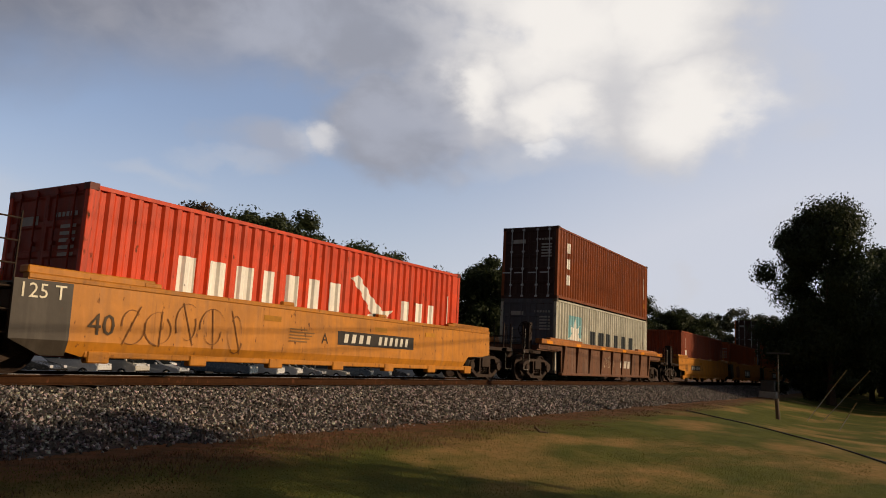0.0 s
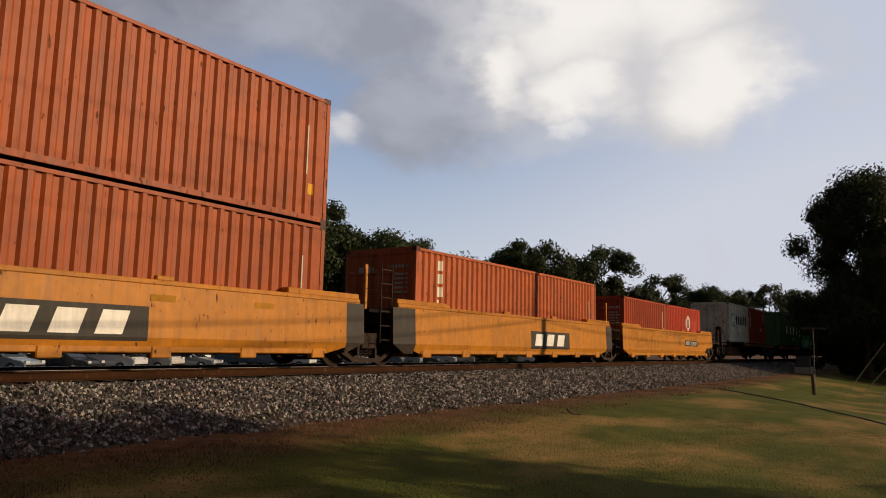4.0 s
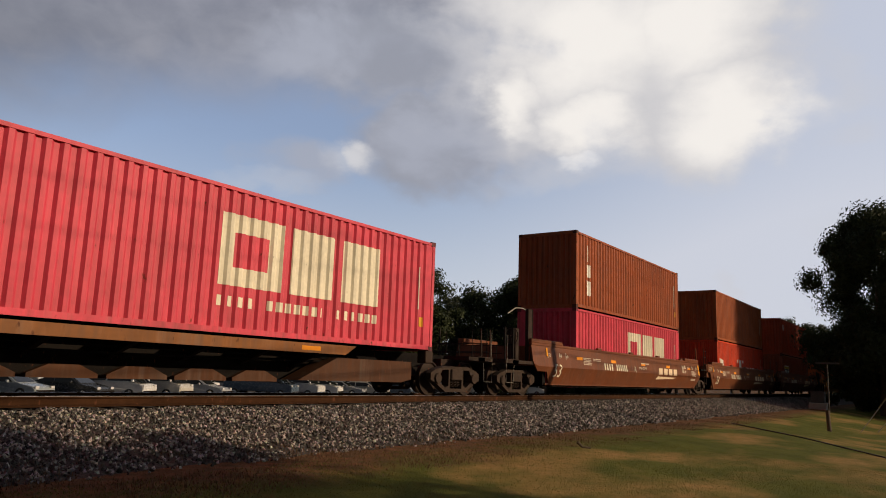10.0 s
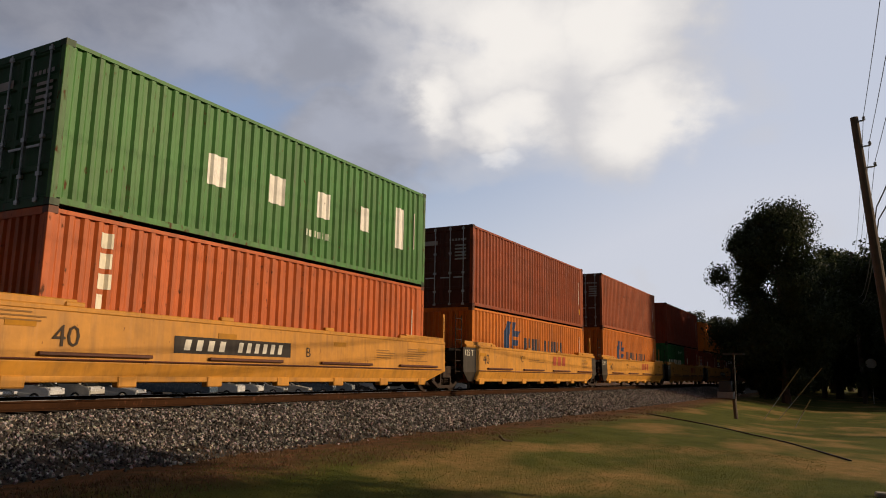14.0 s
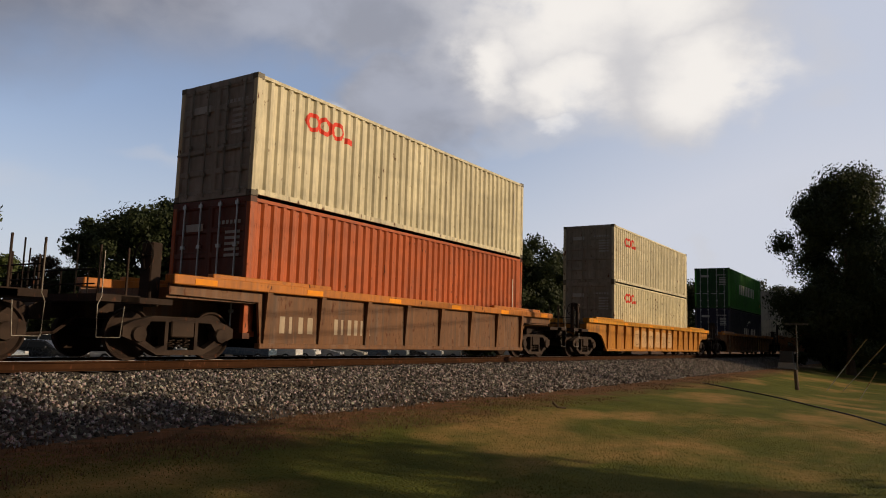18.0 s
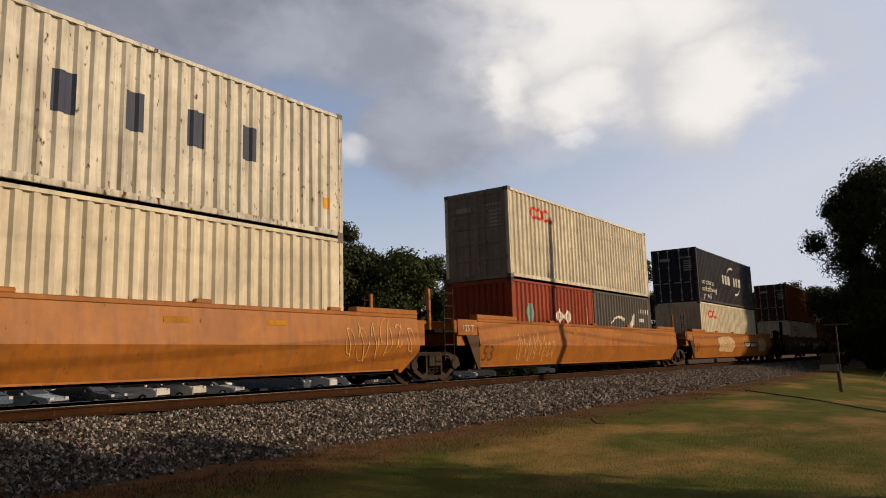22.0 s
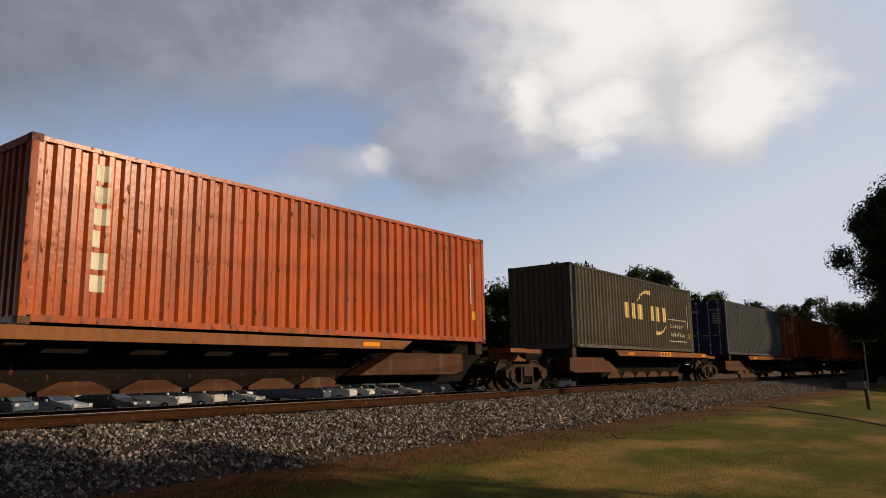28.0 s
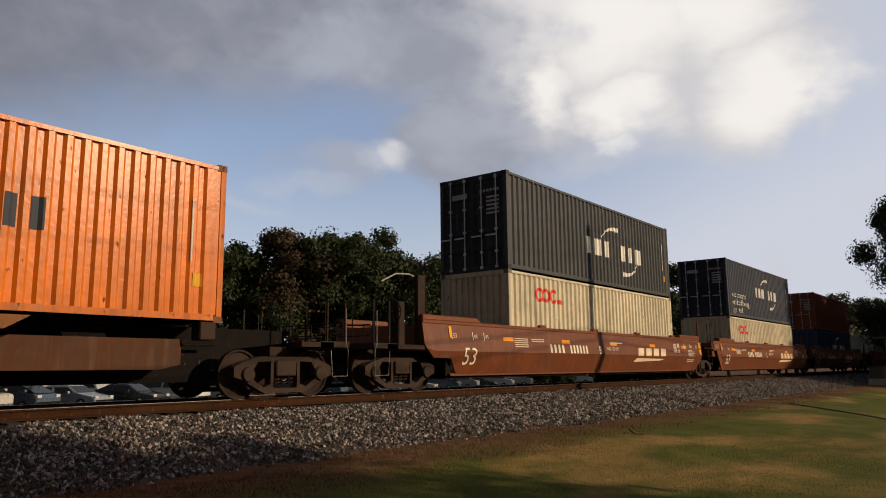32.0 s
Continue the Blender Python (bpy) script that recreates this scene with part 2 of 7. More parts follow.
RUBBER = surface("tyre_rubber", (0.02, 0.02, 0.02), rough=0.85, vary=0.2, bump=0.05)
CHROME = surface("bright_steel", (0.6, 0.6, 0.6), rough=0.25, metal=1.0, vary=0.08, bump=0.0)
CAR_GLASS = surface("dark_car_glass", (0.015, 0.018, 0.02), rough=0.06, vary=0.05, bump=0.0)
LAMP_GLASS = surface("headlamp_glass", (0.5, 0.5, 0.5), rough=0.12, vary=0.05, bump=0.0)
TAIL_RED = surface("tail_lamp_red", (0.25, 0.01, 0.01), rough=0.2, vary=0.05, bump=0.0)
PALE_STEEL = surface("pale_worn_paint_on_steel", rgb("8c867a"), rough=0.5, vary=0.25, rust=0.25, bump=0.1)
# grime, with the shade of car ends and decks darkened into it
SOOT_SHADE = surface("grimy_shaded_steel", rgb("1e1916"), rough=0.85, spec=0.15, vary=0.3, rust=0.2, bump=0.2)
GALV = surface("galvanised_steel", (0.42, 0.43, 0.44), rough=0.45, metal=0.7, vary=0.15, bump=0.05)
REFLECT = surface("yellow_reflective_tape", rgb("e08c10"), rough=0.6, vary=0.15, bump=0.0, spec=0.2)
TAPE_OLD = surface("faded_yellow_tape", rgb("b07a20"), rough=0.75, vary=0.25, bump=0.0, spec=0.15, dirt=0.3)
POLE_WOOD = surface("weathered_pole_wood", rgb("5a4a3c"), rough=0.9, vary=0.3, bump=0.5, bump_scale=25, streaks=0.4)
BARK = surface("tree_bark", rgb("4a3d30"), rough=0.95, vary=0.35, bump=0.7, bump_scale=12)
CONCRETE = surface("pale_concrete", rgb("a8a296"), rough=0.9, vary=0.15, bump=0.25, dirt=0.3)
ASPHALT = surface("worn_asphalt", (0.055, 0.054, 0.056), rough=0.9, vary=0.25, bump=0.35, bump_scale=90, grain=40)


def leaf_material(name, a, b_):
    m = bpy.data.materials.new(name)
    m.use_nodes = True
    nt = m.node_tree
    N, L = nt.nodes.new, nt.links.new
    b = nt.nodes["Principled BSDF"]
    g = N("ShaderNodeNewGeometry")
    mx = N("ShaderNodeMix")
    mx.data_type = "RGBA"
    L(g.outputs["Random Per Island"], mx.inputs["Factor"])
    mx.inputs["A"].default_value, mx.inputs["B"].default_value = (*a, 1), (*b_, 1)
    L(mx.outputs["Result"], b.inputs["Base Color"])
    b.inputs["Roughness"].default_value = 0.65
    b.inputs["Specular IOR Level"].default_value = 0.25
    tr = N("ShaderNodeBsdfTranslucent")
    L(mx.outputs["Result"], tr.inputs["Color"])
    mix = N("ShaderNodeMixShader")
    mix.inputs[0].default_value = 0.25
    L(b.outputs[0], mix.inputs[1])
    L(tr.outputs[0], mix.inputs[2])
    L(mix.outputs[0], nt.nodes["Material Output"].inputs["Surface"])
    return m


LEAVES = leaf_material("oak_leaves", (0.022, 0.032, 0.012), (0.052, 0.066, 0.022))
LEAVES_LIGHT = leaf_material("light_green_leaves", (0.045, 0.065, 0.015), (0.09, 0.11, 0.03))
# grey-green made paler: distance haze put into the leaf colour
LEAVES_HAZED = leaf_material("haze_paled_leaves", (0.045, 0.052, 0.028), (0.085, 0.095, 0.055))
LEAVES_RUSSET = leaf_material("russet_leaves", (0.035, 0.028, 0.014), (0.08, 0.05, 0.025))

# ---- mesh helpers ----


def link_mesh(name, bm, material, parent=None, label="", smooth=False):
    me = bpy.data.meshes.new(name)
    bm.to_mesh(me)
    bm.free()
    me.materials.append(material)
    if smooth:
        for p in me.polygons:
            p.use_smooth = True
    return part(name, me, material, parent, label)


def part(name, mesh, material, parent, label="", m=None):
    """One mesh object under a thing; a bmesh is turned into a mesh. The material hangs on the object, so that meshes can be shared."""
    if isinstance(mesh, bmesh.types.BMesh):
        bm, mesh = mesh, bpy.data.meshes.new(name)
        bm.to_mesh(mesh)
        bm.free()
    ob = new(name, mesh)
    ob.parent = parent
    if mesh.materials and mesh.materials[0] != material:
        ob.material_slots[0].link = "OBJECT"
        ob.material_slots[0].material = material
    elif not mesh.materials:
        mesh.materials.append(material)
    if m is not None:
        ob.matrix_basis = m
    if label:
        tagged(ob, label)
    return ob


def thing(name, label, category, m=None, group="", kind=""):
    ob = new(name)
    ob.empty_display_size = 0.1
    tagged(ob, label, category, group, kind)
    if m is not None:
        ob.matrix_basis = m
    return ob


def add_box(bm, x0, x1, y0, y1, z0, z1):
    vs = [bm.verts.new(p) for p in ((x0, y0, z0), (x1, y0, z0), (x1, y1, z0), (x0, y1, z0), (x0, y0, z1), (x1, y0, z1), (x1, y1, z1), (x0, y1, z1))]
    for f in ((0, 3, 2, 1), (4, 5, 6, 7), (0, 1, 5, 4), (1, 2, 6, 5), (2, 3, 7, 6), (3, 0, 4, 7)):
        bm.faces.new([vs[i] for i in f])
    return vs


def boxes(*bs, bevel=0.0):
    bm = bmesh.new()
    for b in bs:
        add_box(bm, *b)
    if bevel:
        bmesh.ops.bevel(bm, geom=bm.edges[:], offset=bevel, segments=1, affect="EDGES")
    return bm


def add_prism(bm, outline, y0, y1, axis="y"):
    """A closed outline in x, z (or y, z for axis x) swept from y0 to y1."""
    def at(p, d):
        return (p[0], d, p[1]) if axis == "y" else (d, p[0], p[1])
    a = [bm.verts.new(at(p, y0)) for p in outline]
    b = [bm.verts.new(at(p, y1)) for p in outline]
    n = len(outline)
    f1, f2 = bm.faces.new(a), bm.faces.new(b[::-1])
    for i in range(n):
        bm.faces.new((a[i], b[i], b[(i + 1) % n], a[(i + 1) % n]))
    return f1, f2


def add_tube(bm, pts, r, sides=6, taper=None):
    """A round bar along points."""
    rings = []
    pts = [Vector(p) for p in pts]
    for i, p in enumerate(pts):
        d = (pts[min(i + 1, len(pts) - 1)] - pts[max(i - 1, 0)]).normalized()
        u = d.cross(Vector((0, 0, 1)) if abs(d.z) < 0.9 else Vector((1, 0, 0))).normalized()
        v = d.cross(u)
        rr = r if taper is None else r + (taper - r) * i / (len(pts) - 1)
        rings.append([bm.verts.new(p + rr * (math.cos(2 * math.pi * k / sides) * u + math.sin(2 * math.pi * k / sides) * v)) for k in range(sides)])
    for a, b in zip(rings, rings[1:]):
        for k in range(sides):
            bm.faces.new((a[k], a[(k + 1) % sides], b[(k + 1) % sides], b[k]))
    bm.faces.new(rings[0][::-1])
    bm.faces.new(rings[-1])


def add_disc(bm, profile, sides=24, axis="y", cx=0.0, cz=0.0):
    """A turned body: profile of (radius, along) about an axis through (cx, cz)."""
    rings = []
    for r, d in profile:
        ring = []
        for k in range(sides):
            a = 2 * math.pi * k / sides
            c, s = r * math.cos(a), r * math.sin(a)
            ring.append(bm.verts.new((cx + c, d, cz + s) if axis == "y" else (d, c + cx, s + cz) if axis == "x" else (cx + c, cz + s, d)))
        rings.append(ring)
    for a, b in zip(rings, rings[1:]):
        for k in range(sides):
            bm.faces.new((a[k], a[(k + 1) % sides], b[(k + 1) % sides], b[k]))
    bm.faces.new(rings[0][::-1])
    bm.faces.new(rings[-1])


def smoothstep(a, b, v):
    t = min(max((v - a) / (b - a), 0.0), 1.0)
    return t * t * (3 - 2 * t)

UNSEEN_SHADE_TREES = [(11.7, -9.2, 0.70, 24), (4.0, -11.5, 0.80, 80), (-5.0, -9.5, 0.85, 150), (-15.0, -5.0, 0.95, 20), (-26.0, 0.0, 1.0, 50), (-5.5, -5.0, 0.8, 260), (-12.0, -1.0, 0.9, 190), (-10.0, -22.0, 0.9, 220), (4.0, -27.0, 0.78, 300), (16.0, -29.0, 0.76, 10), (28.0, -30.0, 0.76, 130), (40.0, -31.0, 0.78, 250), (-24.0, -20.0, 1.0, 90), (52.0, -33.0, 0.8, 40)]
# ---- ground ----
TRACK = 12.5        # the track's middle


def ground_z(x, y):
    z = -1.08 + 0.36 * smoothstep(1.0, 8.2, y)
    z += 0.10 * math.exp(-((x - 21) / 6) ** 2 - ((y - 3.2) / 2.6) ** 2)
    # the lawn falls away to the road beyond a low crest
    z -= 0.22 * smoothstep(0.0, 9.0, (x - 17.5) * 0.72 - (y + 0.2) * 0.9 + 0.5) * smoothstep(7.5, 2.0, y) * smoothstep(140, 60, x)
    z -= 0.95 * smoothstep(17.0, 27.0, y)
    z += 0.03 * noise.noise((x * 0.35, y * 0.35, 0.0)) * smoothstep(60, 20, abs(x) + abs(y)) * 2
    return z


def spread(fine0, fine1, step, far, grow=1.22):
    v = list(np.arange(fine0, fine1 + 1e-6, step))
    s = step
    while v[-1] < far:
        s *= grow
        v.append(v[-1] + s)
    s = step
    while v[0] > -far:
        s *= grow
        v.insert(0, v[0] - s)
    return v


def sheet(name, xs, ys, zf, material, smooth=True):
    verts = [(x, y, zf(x, y)) for y in ys for x in xs]
    n = len(xs)
    faces = [(j * n + i, j * n + i + 1, (j + 1) * n + i + 1, (j + 1) * n + i) for j in range(len(ys) - 1) for i in range(n - 1)]
    me = bpy.data.meshes.new(name)
    me.from_pydata(verts, [], faces)
    me.materials.append(material)
    if smooth:
        me.polygons.foreach_set("use_smooth", [True] * len(me.polygons))
    return new(name, me)


def ground_material():
    m = bpy.data.materials.new("mown_lawn_and_weeds")
    m.use_nodes = True
    nt = m.node_tree
    N, L = nt.nodes.new, nt.links.new
    b = nt.nodes["Principled BSDF"]
    co = N("ShaderNodeTexCoord").outputs["Object"]

    def noise_(scale, detail=5, stretch=(1, 1, 1)):
        mp = N("ShaderNodeMapping")
        L(co, mp.inputs[0])
        mp.inputs["Scale"].default_value = stretch
        n = N("ShaderNodeTexNoise")
        L(mp.outputs[0], n.inputs["Vector"])
        n.inputs["Scale"].default_value, n.inputs["Detail"].default_value = scale, detail
        return n.outputs["Fac"]

    def remap(v, a, b_, lo=0.0, hi=1.0):
        n = N("ShaderNodeMapRange")
        L(v, n.inputs["Value"])
        for k, x in (("From Min", a), ("From Max", b_), ("To Min", lo), ("To Max", hi)):
            n.inputs[k].default_value = x
        return n.outputs["Result"]

    def mix(f, a, c):
        n = N("ShaderNodeMix")
        n.data_type = "RGBA"
        L(f, n.inputs["Factor"])
        for s, v in ((n.inputs["A"], a), (n.inputs["B"], c)):
            if isinstance(v, tuple):
                s.default_value = (*v, 1)
            else:
                L(v, s)
        return n.outputs["Result"]

    def add(a, b_):
        n = N("ShaderNodeMath")
        n.operation = "ADD"
        L(a, n.inputs[0])
        L(b_, n.inputs[1])
        return n.outputs[0]

    sep = N("ShaderNodeSeparateXYZ")
    L(co, sep.inputs[0])
    green = mix(remap(noise_(1.3), 0.3, 0.7), (0.070, 0.088, 0.014), (0.120, 0.126, 0.022))
    dry = mix(remap(noise_(3.0), 0.3, 0.7), (0.34, 0.21, 0.075), (0.22, 0.16, 0.048))
    lawn = mix(remap(noise_(0.33, 4, (1, 1.6, 1)), 0.50, 0.66), green, dry)
    lawn = mix(remap(noise_(9.0, 6), 0.45, 0.8, 0.0, 0.28), lawn, (0.035, 0.038, 0.010))
    weeds = mix(remap(noise_(4.0, 6), 0.35, 0.65), (0.165, 0.078, 0.038), (0.085, 0.056, 0.026))
    edge = add(sep.outputs[1], remap(noise_(1.1, 5), 0.0, 1.0, -1.2, 1.2))
    col = mix(remap(edge, 6.0, 7.3), lawn, weeds)
    L(col, b.inputs["Base Color"])
    b.inputs["Roughness"].default_value = 0.95
    b.inputs["Specular IOR Level"].default_value = 0.1
    bp = N("ShaderNodeBump")
    bp.inputs["Strength"].default_value, bp.inputs["Distance"].default_value = 0.7, 0.05
    L(noise_(28.0, 6), bp.inputs["Height"])
    L(bp.outputs[0], b.inputs["Normal"])
    return m


LAWN = ground_material()
ground = sheet("ground", spread(-12, 60, 0.6, 3000), spread(-8, 26, 0.5, 3000), ground_z, LAWN)
tagged(ground, "mown lawn with dry patches and reddish weeds beside the track", "lawn", kind="structure")
asphalt_lot = sheet("parking_lot", list(np.arange(-10, 150, 8.0)), list(np.arange(26.0, 90, 4.0)), lambda x, y: ground_z(x, y) + 0.03, ASPHALT)
tagged(asphalt_lot, "asphalt parking lot beyond the railway track", "parking lot", kind="structure")


def road_z(x, y):
    return ground_z(x, y) + 0.05


road = sheet("road", list(np.arange(44, 260, 3.0)), [-16 + 1.0 * i for i in range(12)], road_z, ASPHALT)
tagged(road, "grey asphalt road beyond the lawn", "road", kind="structure")
kerb = boxes((0, 0.5, -0.10, 0.10, -0.15, 0.06), (0.6, 1.9, -0.10, 0.10, -0.15, 0.06), bevel=0.02)
kerb = link_mesh("kerb", kerb, CONCRETE)
kerb.matrix_basis = pose(12.6, -0.2, ground_z(12.6, -0.6), 0, 0, -84)
tagged(kerb, "short pale concrete kerb at the lawn's edge", "kerb", kind="structure")


# ---- ballast, ties, rails ----
def ballast_z(x, y):
    d = abs(y - TRACK)
    z = -0.215
    if d > 1.7:
        z = -0.215 - (d - 1.7) * 0.19
    z += 0.035 * noise.noise((x * 1.7, y * 1.7, 3.0))
    return max(z, ground_z(x, y) - 0.12) if d < 4.2 else z


def stone_material(name, dark, light, warm):
    m = bpy.data.materials.new(name)
    m.use_nodes = True
    nt = m.node_tree
    N, L = nt.nodes.new, nt.links.new
    b = nt.nodes["Principled BSDF"]
    g = N("ShaderNodeNewGeometry")
    r = N("ShaderNodeValToRGB")
    L(g.outputs["Random Per Island"], r.inputs[0])
    r.color_ramp.elements[0].color, r.color_ramp.elements[1].color = (*dark, 1), (*light, 1)
    e = r.color_ramp.elements.new(0.55)
    e.color = (*warm, 1)
    t = N("ShaderNodeTexNoise")
    t.inputs["Scale"].default_value, t.inputs["Detail"].default_value = 22, 6
    L(N("ShaderNodeTexCoord").outputs["Object"], t.inputs["Vector"])
    mx = N("ShaderNodeMix")
    mx.data_type, mx.blend_type = "RGBA", "OVERLAY"
    mx.inputs["Factor"].default_value = 0.6
    L(r.outputs[0], mx.inputs["A"])
    L(t.outputs["Color"], mx.inputs["B"])
    L(mx.outputs["Result"], b.inputs["Base Color"])
    b.inputs["Roughness"].default_value = 0.9
    bp = N("ShaderNodeBump")
    bp.inputs["Strength"].default_value, bp.inputs["Distance"].default_value = 0.9, 0.04
    L(t.outputs["Fac"], bp.inputs["Height"])
    L(bp.outputs[0], b.inputs["Normal"])
    return m


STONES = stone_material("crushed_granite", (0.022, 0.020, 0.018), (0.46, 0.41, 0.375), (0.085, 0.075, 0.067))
# the bed's colour holds the dark shade between the loose stones
BED_GAP_SHADE = stone_material("ballast_bed_gap_shade", (0.02, 0.018, 0.016), (0.05, 0.045, 0.04), (0.03, 0.026, 0.022))
bed = sheet("ballast", list(np.arange(-40, 60, 0.5)) + list(np.arange(60, 420, 6)), [TRACK + d for d in (-4.9, -4.5, -4.0, -3.5, -3.0, -2.5, -2.1, -1.7, -1.3, -0.5, 0.5, 1.3, 1.7, 2.1, 2.7, 3.5, 4.5)], ballast_z, BED_GAP_SHADE)
tagged(bed, "crushed-stone ballast bank under the track, darkened like shade between stones", "ballast", kind="structure")


def scatter(name, count, area, zf, size, material, seed, blade=False, thin=None):
    """Many small stones or grass blades in one mesh."""
    rs = np.random.RandomState(seed)
    verts, faces = [], []
    x0, x1, y0, y1 = area
    # nearer places are thicker with pieces than far ones
    for _ in range(count):
        x = x0 + (x1 - x0) * rs.rand() ** 1.35
        y = y0 + (y1 - y0) * rs.rand()
        if thin and rs.rand() > thin(x, y):
            continue
        z = zf(x, y)
        n = len(verts)
        s = size * (0.55 + 0.9 * rs.rand())
        if blade:
            a, lean = rs.rand() * 6.283, (rs.rand(2) - 0.5) * s * 1.3
            w = 0.005 + 0.005 * rs.rand()
            c, d = math.cos(a) * w, math.sin(a) * w
            verts += [(x - c, y - d, z - 0.01), (x + c, y + d, z - 0.01), (x + lean[0], y + lean[1], z + s)]
            faces.append((n, n + 1, n + 2))
        else:
            j = rs.rand(6, 3) * 0.5 + 0.75
            rot = Euler(rs.rand(3) * 6.283).to_matrix()
            for k, p in enumerate(((1, 0, 0), (-1, 0, 0), (0, 0.8, 0), (0, -0.8, 0), (0, 0, 0.6), (0, 0, -0.6))):
                v = rot @ Vector((p[0] * j[k][0], p[1] * j[k][1], p[2] * j[k][2])) * s
                verts.append((x + v.x, y + v.y, z + v.z + s * 0.2))
            for f in ((0, 2, 4), (2, 1, 4), (1, 3, 4), (3, 0, 4), (2, 0, 5), (1, 2, 5), (3, 1, 5), (0, 3, 5)):
                faces.append(tuple(n + i for i in f))
    me = bpy.data.meshes.new(name)
    me.from_pydata(verts, [], faces)
    me.materials.append(material)
    return new(name, me)


stones = scatter("ballast_stones", 66000, (1.5, 62, 7.9, 11.42), lambda x, y: max(ballast_z(x, y), ground_z(x, y)), 0.035, STONES, 4,
                 thin=lambda x, y: smoothstep(7.7, 9.0, y + 0.5 * noise.noise((x * 0.9, y * 0.9, 7))))
far_stones = scatter("far_ballast_stones", 30000, (15, 70, 7.9, 11.42), lambda x, y: max(ballast_z(x, y), ground_z(x, y)), 0.047, STONES, 14,
                     thin=lambda x, y: smoothstep(7.7, 9.0, y + 0.5 * noise.noise((x * 0.9, y * 0.9, 7))))
tagged(far_stones, "loose grey crushed stones farther along the ballast bank", "gravel", kind="stuff")
tagged(stones, "loose grey and tan crushed stones on the ballast bank", "gravel", kind="stuff")
GRASS = leaf_material("grass_blades", (0.075, 0.088, 0.015), (0.135, 0.132, 0.026))
grass = scatter("grass", 70000, (3.0, 17, 0.5, 7.6), ground_z, 0.013, GRASS, 9, blade=True,
                thin=lambda x, y: 0.35 + 0.65 * smoothstep(-0.1, 0.3, noise.noise((x * 0.5, y * 0.5, 1))))
tagged(grass, "short mown grass blades", "grass", kind="stuff")
WEED = leaf_material("dead_weed_stems", (0.10, 0.055, 0.030), (0.17, 0.11, 0.06))
weeds = scatter("dry_weeds", 26000, (3.0, 40, 6.2, 8.8), lambda x, y: max(ballast_z(x, y), ground_z(x, y)), 0.04, WEED, 11, blade=True,
                thin=lambda x, y: smoothstep(-0.25, 0.3, noise.noise((x * 0.8, y * 0.8, 5))))
tagged(weeds, "dry reddish-brown weeds along the ballast edge", "weeds", kind="stuff")

track = thing("railway_track", "single railway track with rusty rails on wooden ties", "railway track", kind="structure")
RAIL_OUT = [(-0.07, -0.17), (0.07, -0.17), (0.07, -0.155), (0.012, -0.135), (0.012, -0.045), (0.036, -0.035), (0.036, -0.006), (-0.036, -0.006), (-0.036, -0.035), (-0.012, -0.045), (-0.012, -0.135), (-0.07, -0.155)]
for side in (-1, 1):
    bm = bmesh.new()
    add_prism(bm, [(TRACK + side * 0.753 + a, z) for a, z in RAIL_OUT], -80, 420, axis="x")
    part("rail", bm, RAIL_WEB, track)
    part("rail_head", boxes((-80, 420, TRACK + side * 0.753 - 0.034, TRACK + side * 0.753 + 0.034, -0.006, 0.0)), RAIL_TOP, track, "bright worn rail head")
tie_mesh = boxes((-0.115, 0.115, -1.3, 1.3, -0.36, -0.172), bevel=0.012)
tie_data = bpy.data.meshes.new("tie")
tie_mesh.to_mesh(tie_data)
tie_mesh.free()
rng = random.Random(5)
for i in range(150):
    part("tie", tie_data, TIE_WOOD, track, m=pose(-6 + 0.53 * i, TRACK + rng.uniform(-0.06, 0.06), rng.uniform(-0.012, 0.006), 0, 0, rng.uniform(-0.8, 0.8)))
bm = bmesh.new()
for i in range(640):
    x = 73.5 + 0.53 * i
    add_box(bm, x - 0.115, x + 0.115, TRACK - 1.3, TRACK + 1.3, -0.36, -0.172)
far_ties = part("far_ties", bm, TIE_WOOD, track)
tagged(far_ties, kind="stuff")


# ---- trees ----
def crown_mesh(name, seed, lumps, leaves, size, wide, tall, base, material, ragged=0.5):
    """Leaves gathered in many uneven clumps round limbs, with gaps between them."""
    rs = np.random.RandomState(seed)
    cs = []
    for k in range(lumps):
        a, h = rs.rand() * 6.283, rs.rand()
        r = wide * math.sqrt(max(0.05, 1 - ((h - 0.42) / 0.62) ** 2)) * (0.35 + 0.65 * rs.rand() ** 0.6)
        r *= 1 + ragged * (rs.rand() - 0.5)
        cs.append((r * math.cos(a), r * math.sin(a), base + tall * h, wide * (0.17 + 0.22 * rs.rand())))
    n = leaves
    pick = rs.randint(0, lumps, n)
    d = rs.normal(size=(n, 3))
    d /= np.linalg.norm(d, axis=1)[:, None]
    c = np.array(cs)[pick]
    rad = c[:, 3] * np.minimum(0.40 + 0.40 * np.abs(rs.normal(size=n)), 1.12)
    p = c[:, :3] + d * rad[:, None] * np.array((1, 1, 0.8))
    u = rs.normal(size=(n, 3))
    u -= (u * d).sum(1)[:, None] * d * 0.6
    u /= np.linalg.norm(u, axis=1)[:, None]
    v = np.cross(d + 0.5 * rs.normal(size=(n, 3)), u)
    v /= np.linalg.norm(v, axis=1)[:, None] + 1e-9
    s = size * (0.6 + 0.8 * rs.rand(n))[:, None]
    q = np.stack([p - u * s - v * s * 0.4, p + u * s - v * s * 0.3, p + v * s * 0.75], 1).reshape(-1, 3)
    me = bpy.data.meshes.new(name)
    me.from_pydata(q.tolist(), [], np.arange(3 * n).reshape(n, 3).tolist())
    me.materials.append(material)
    return me, cs


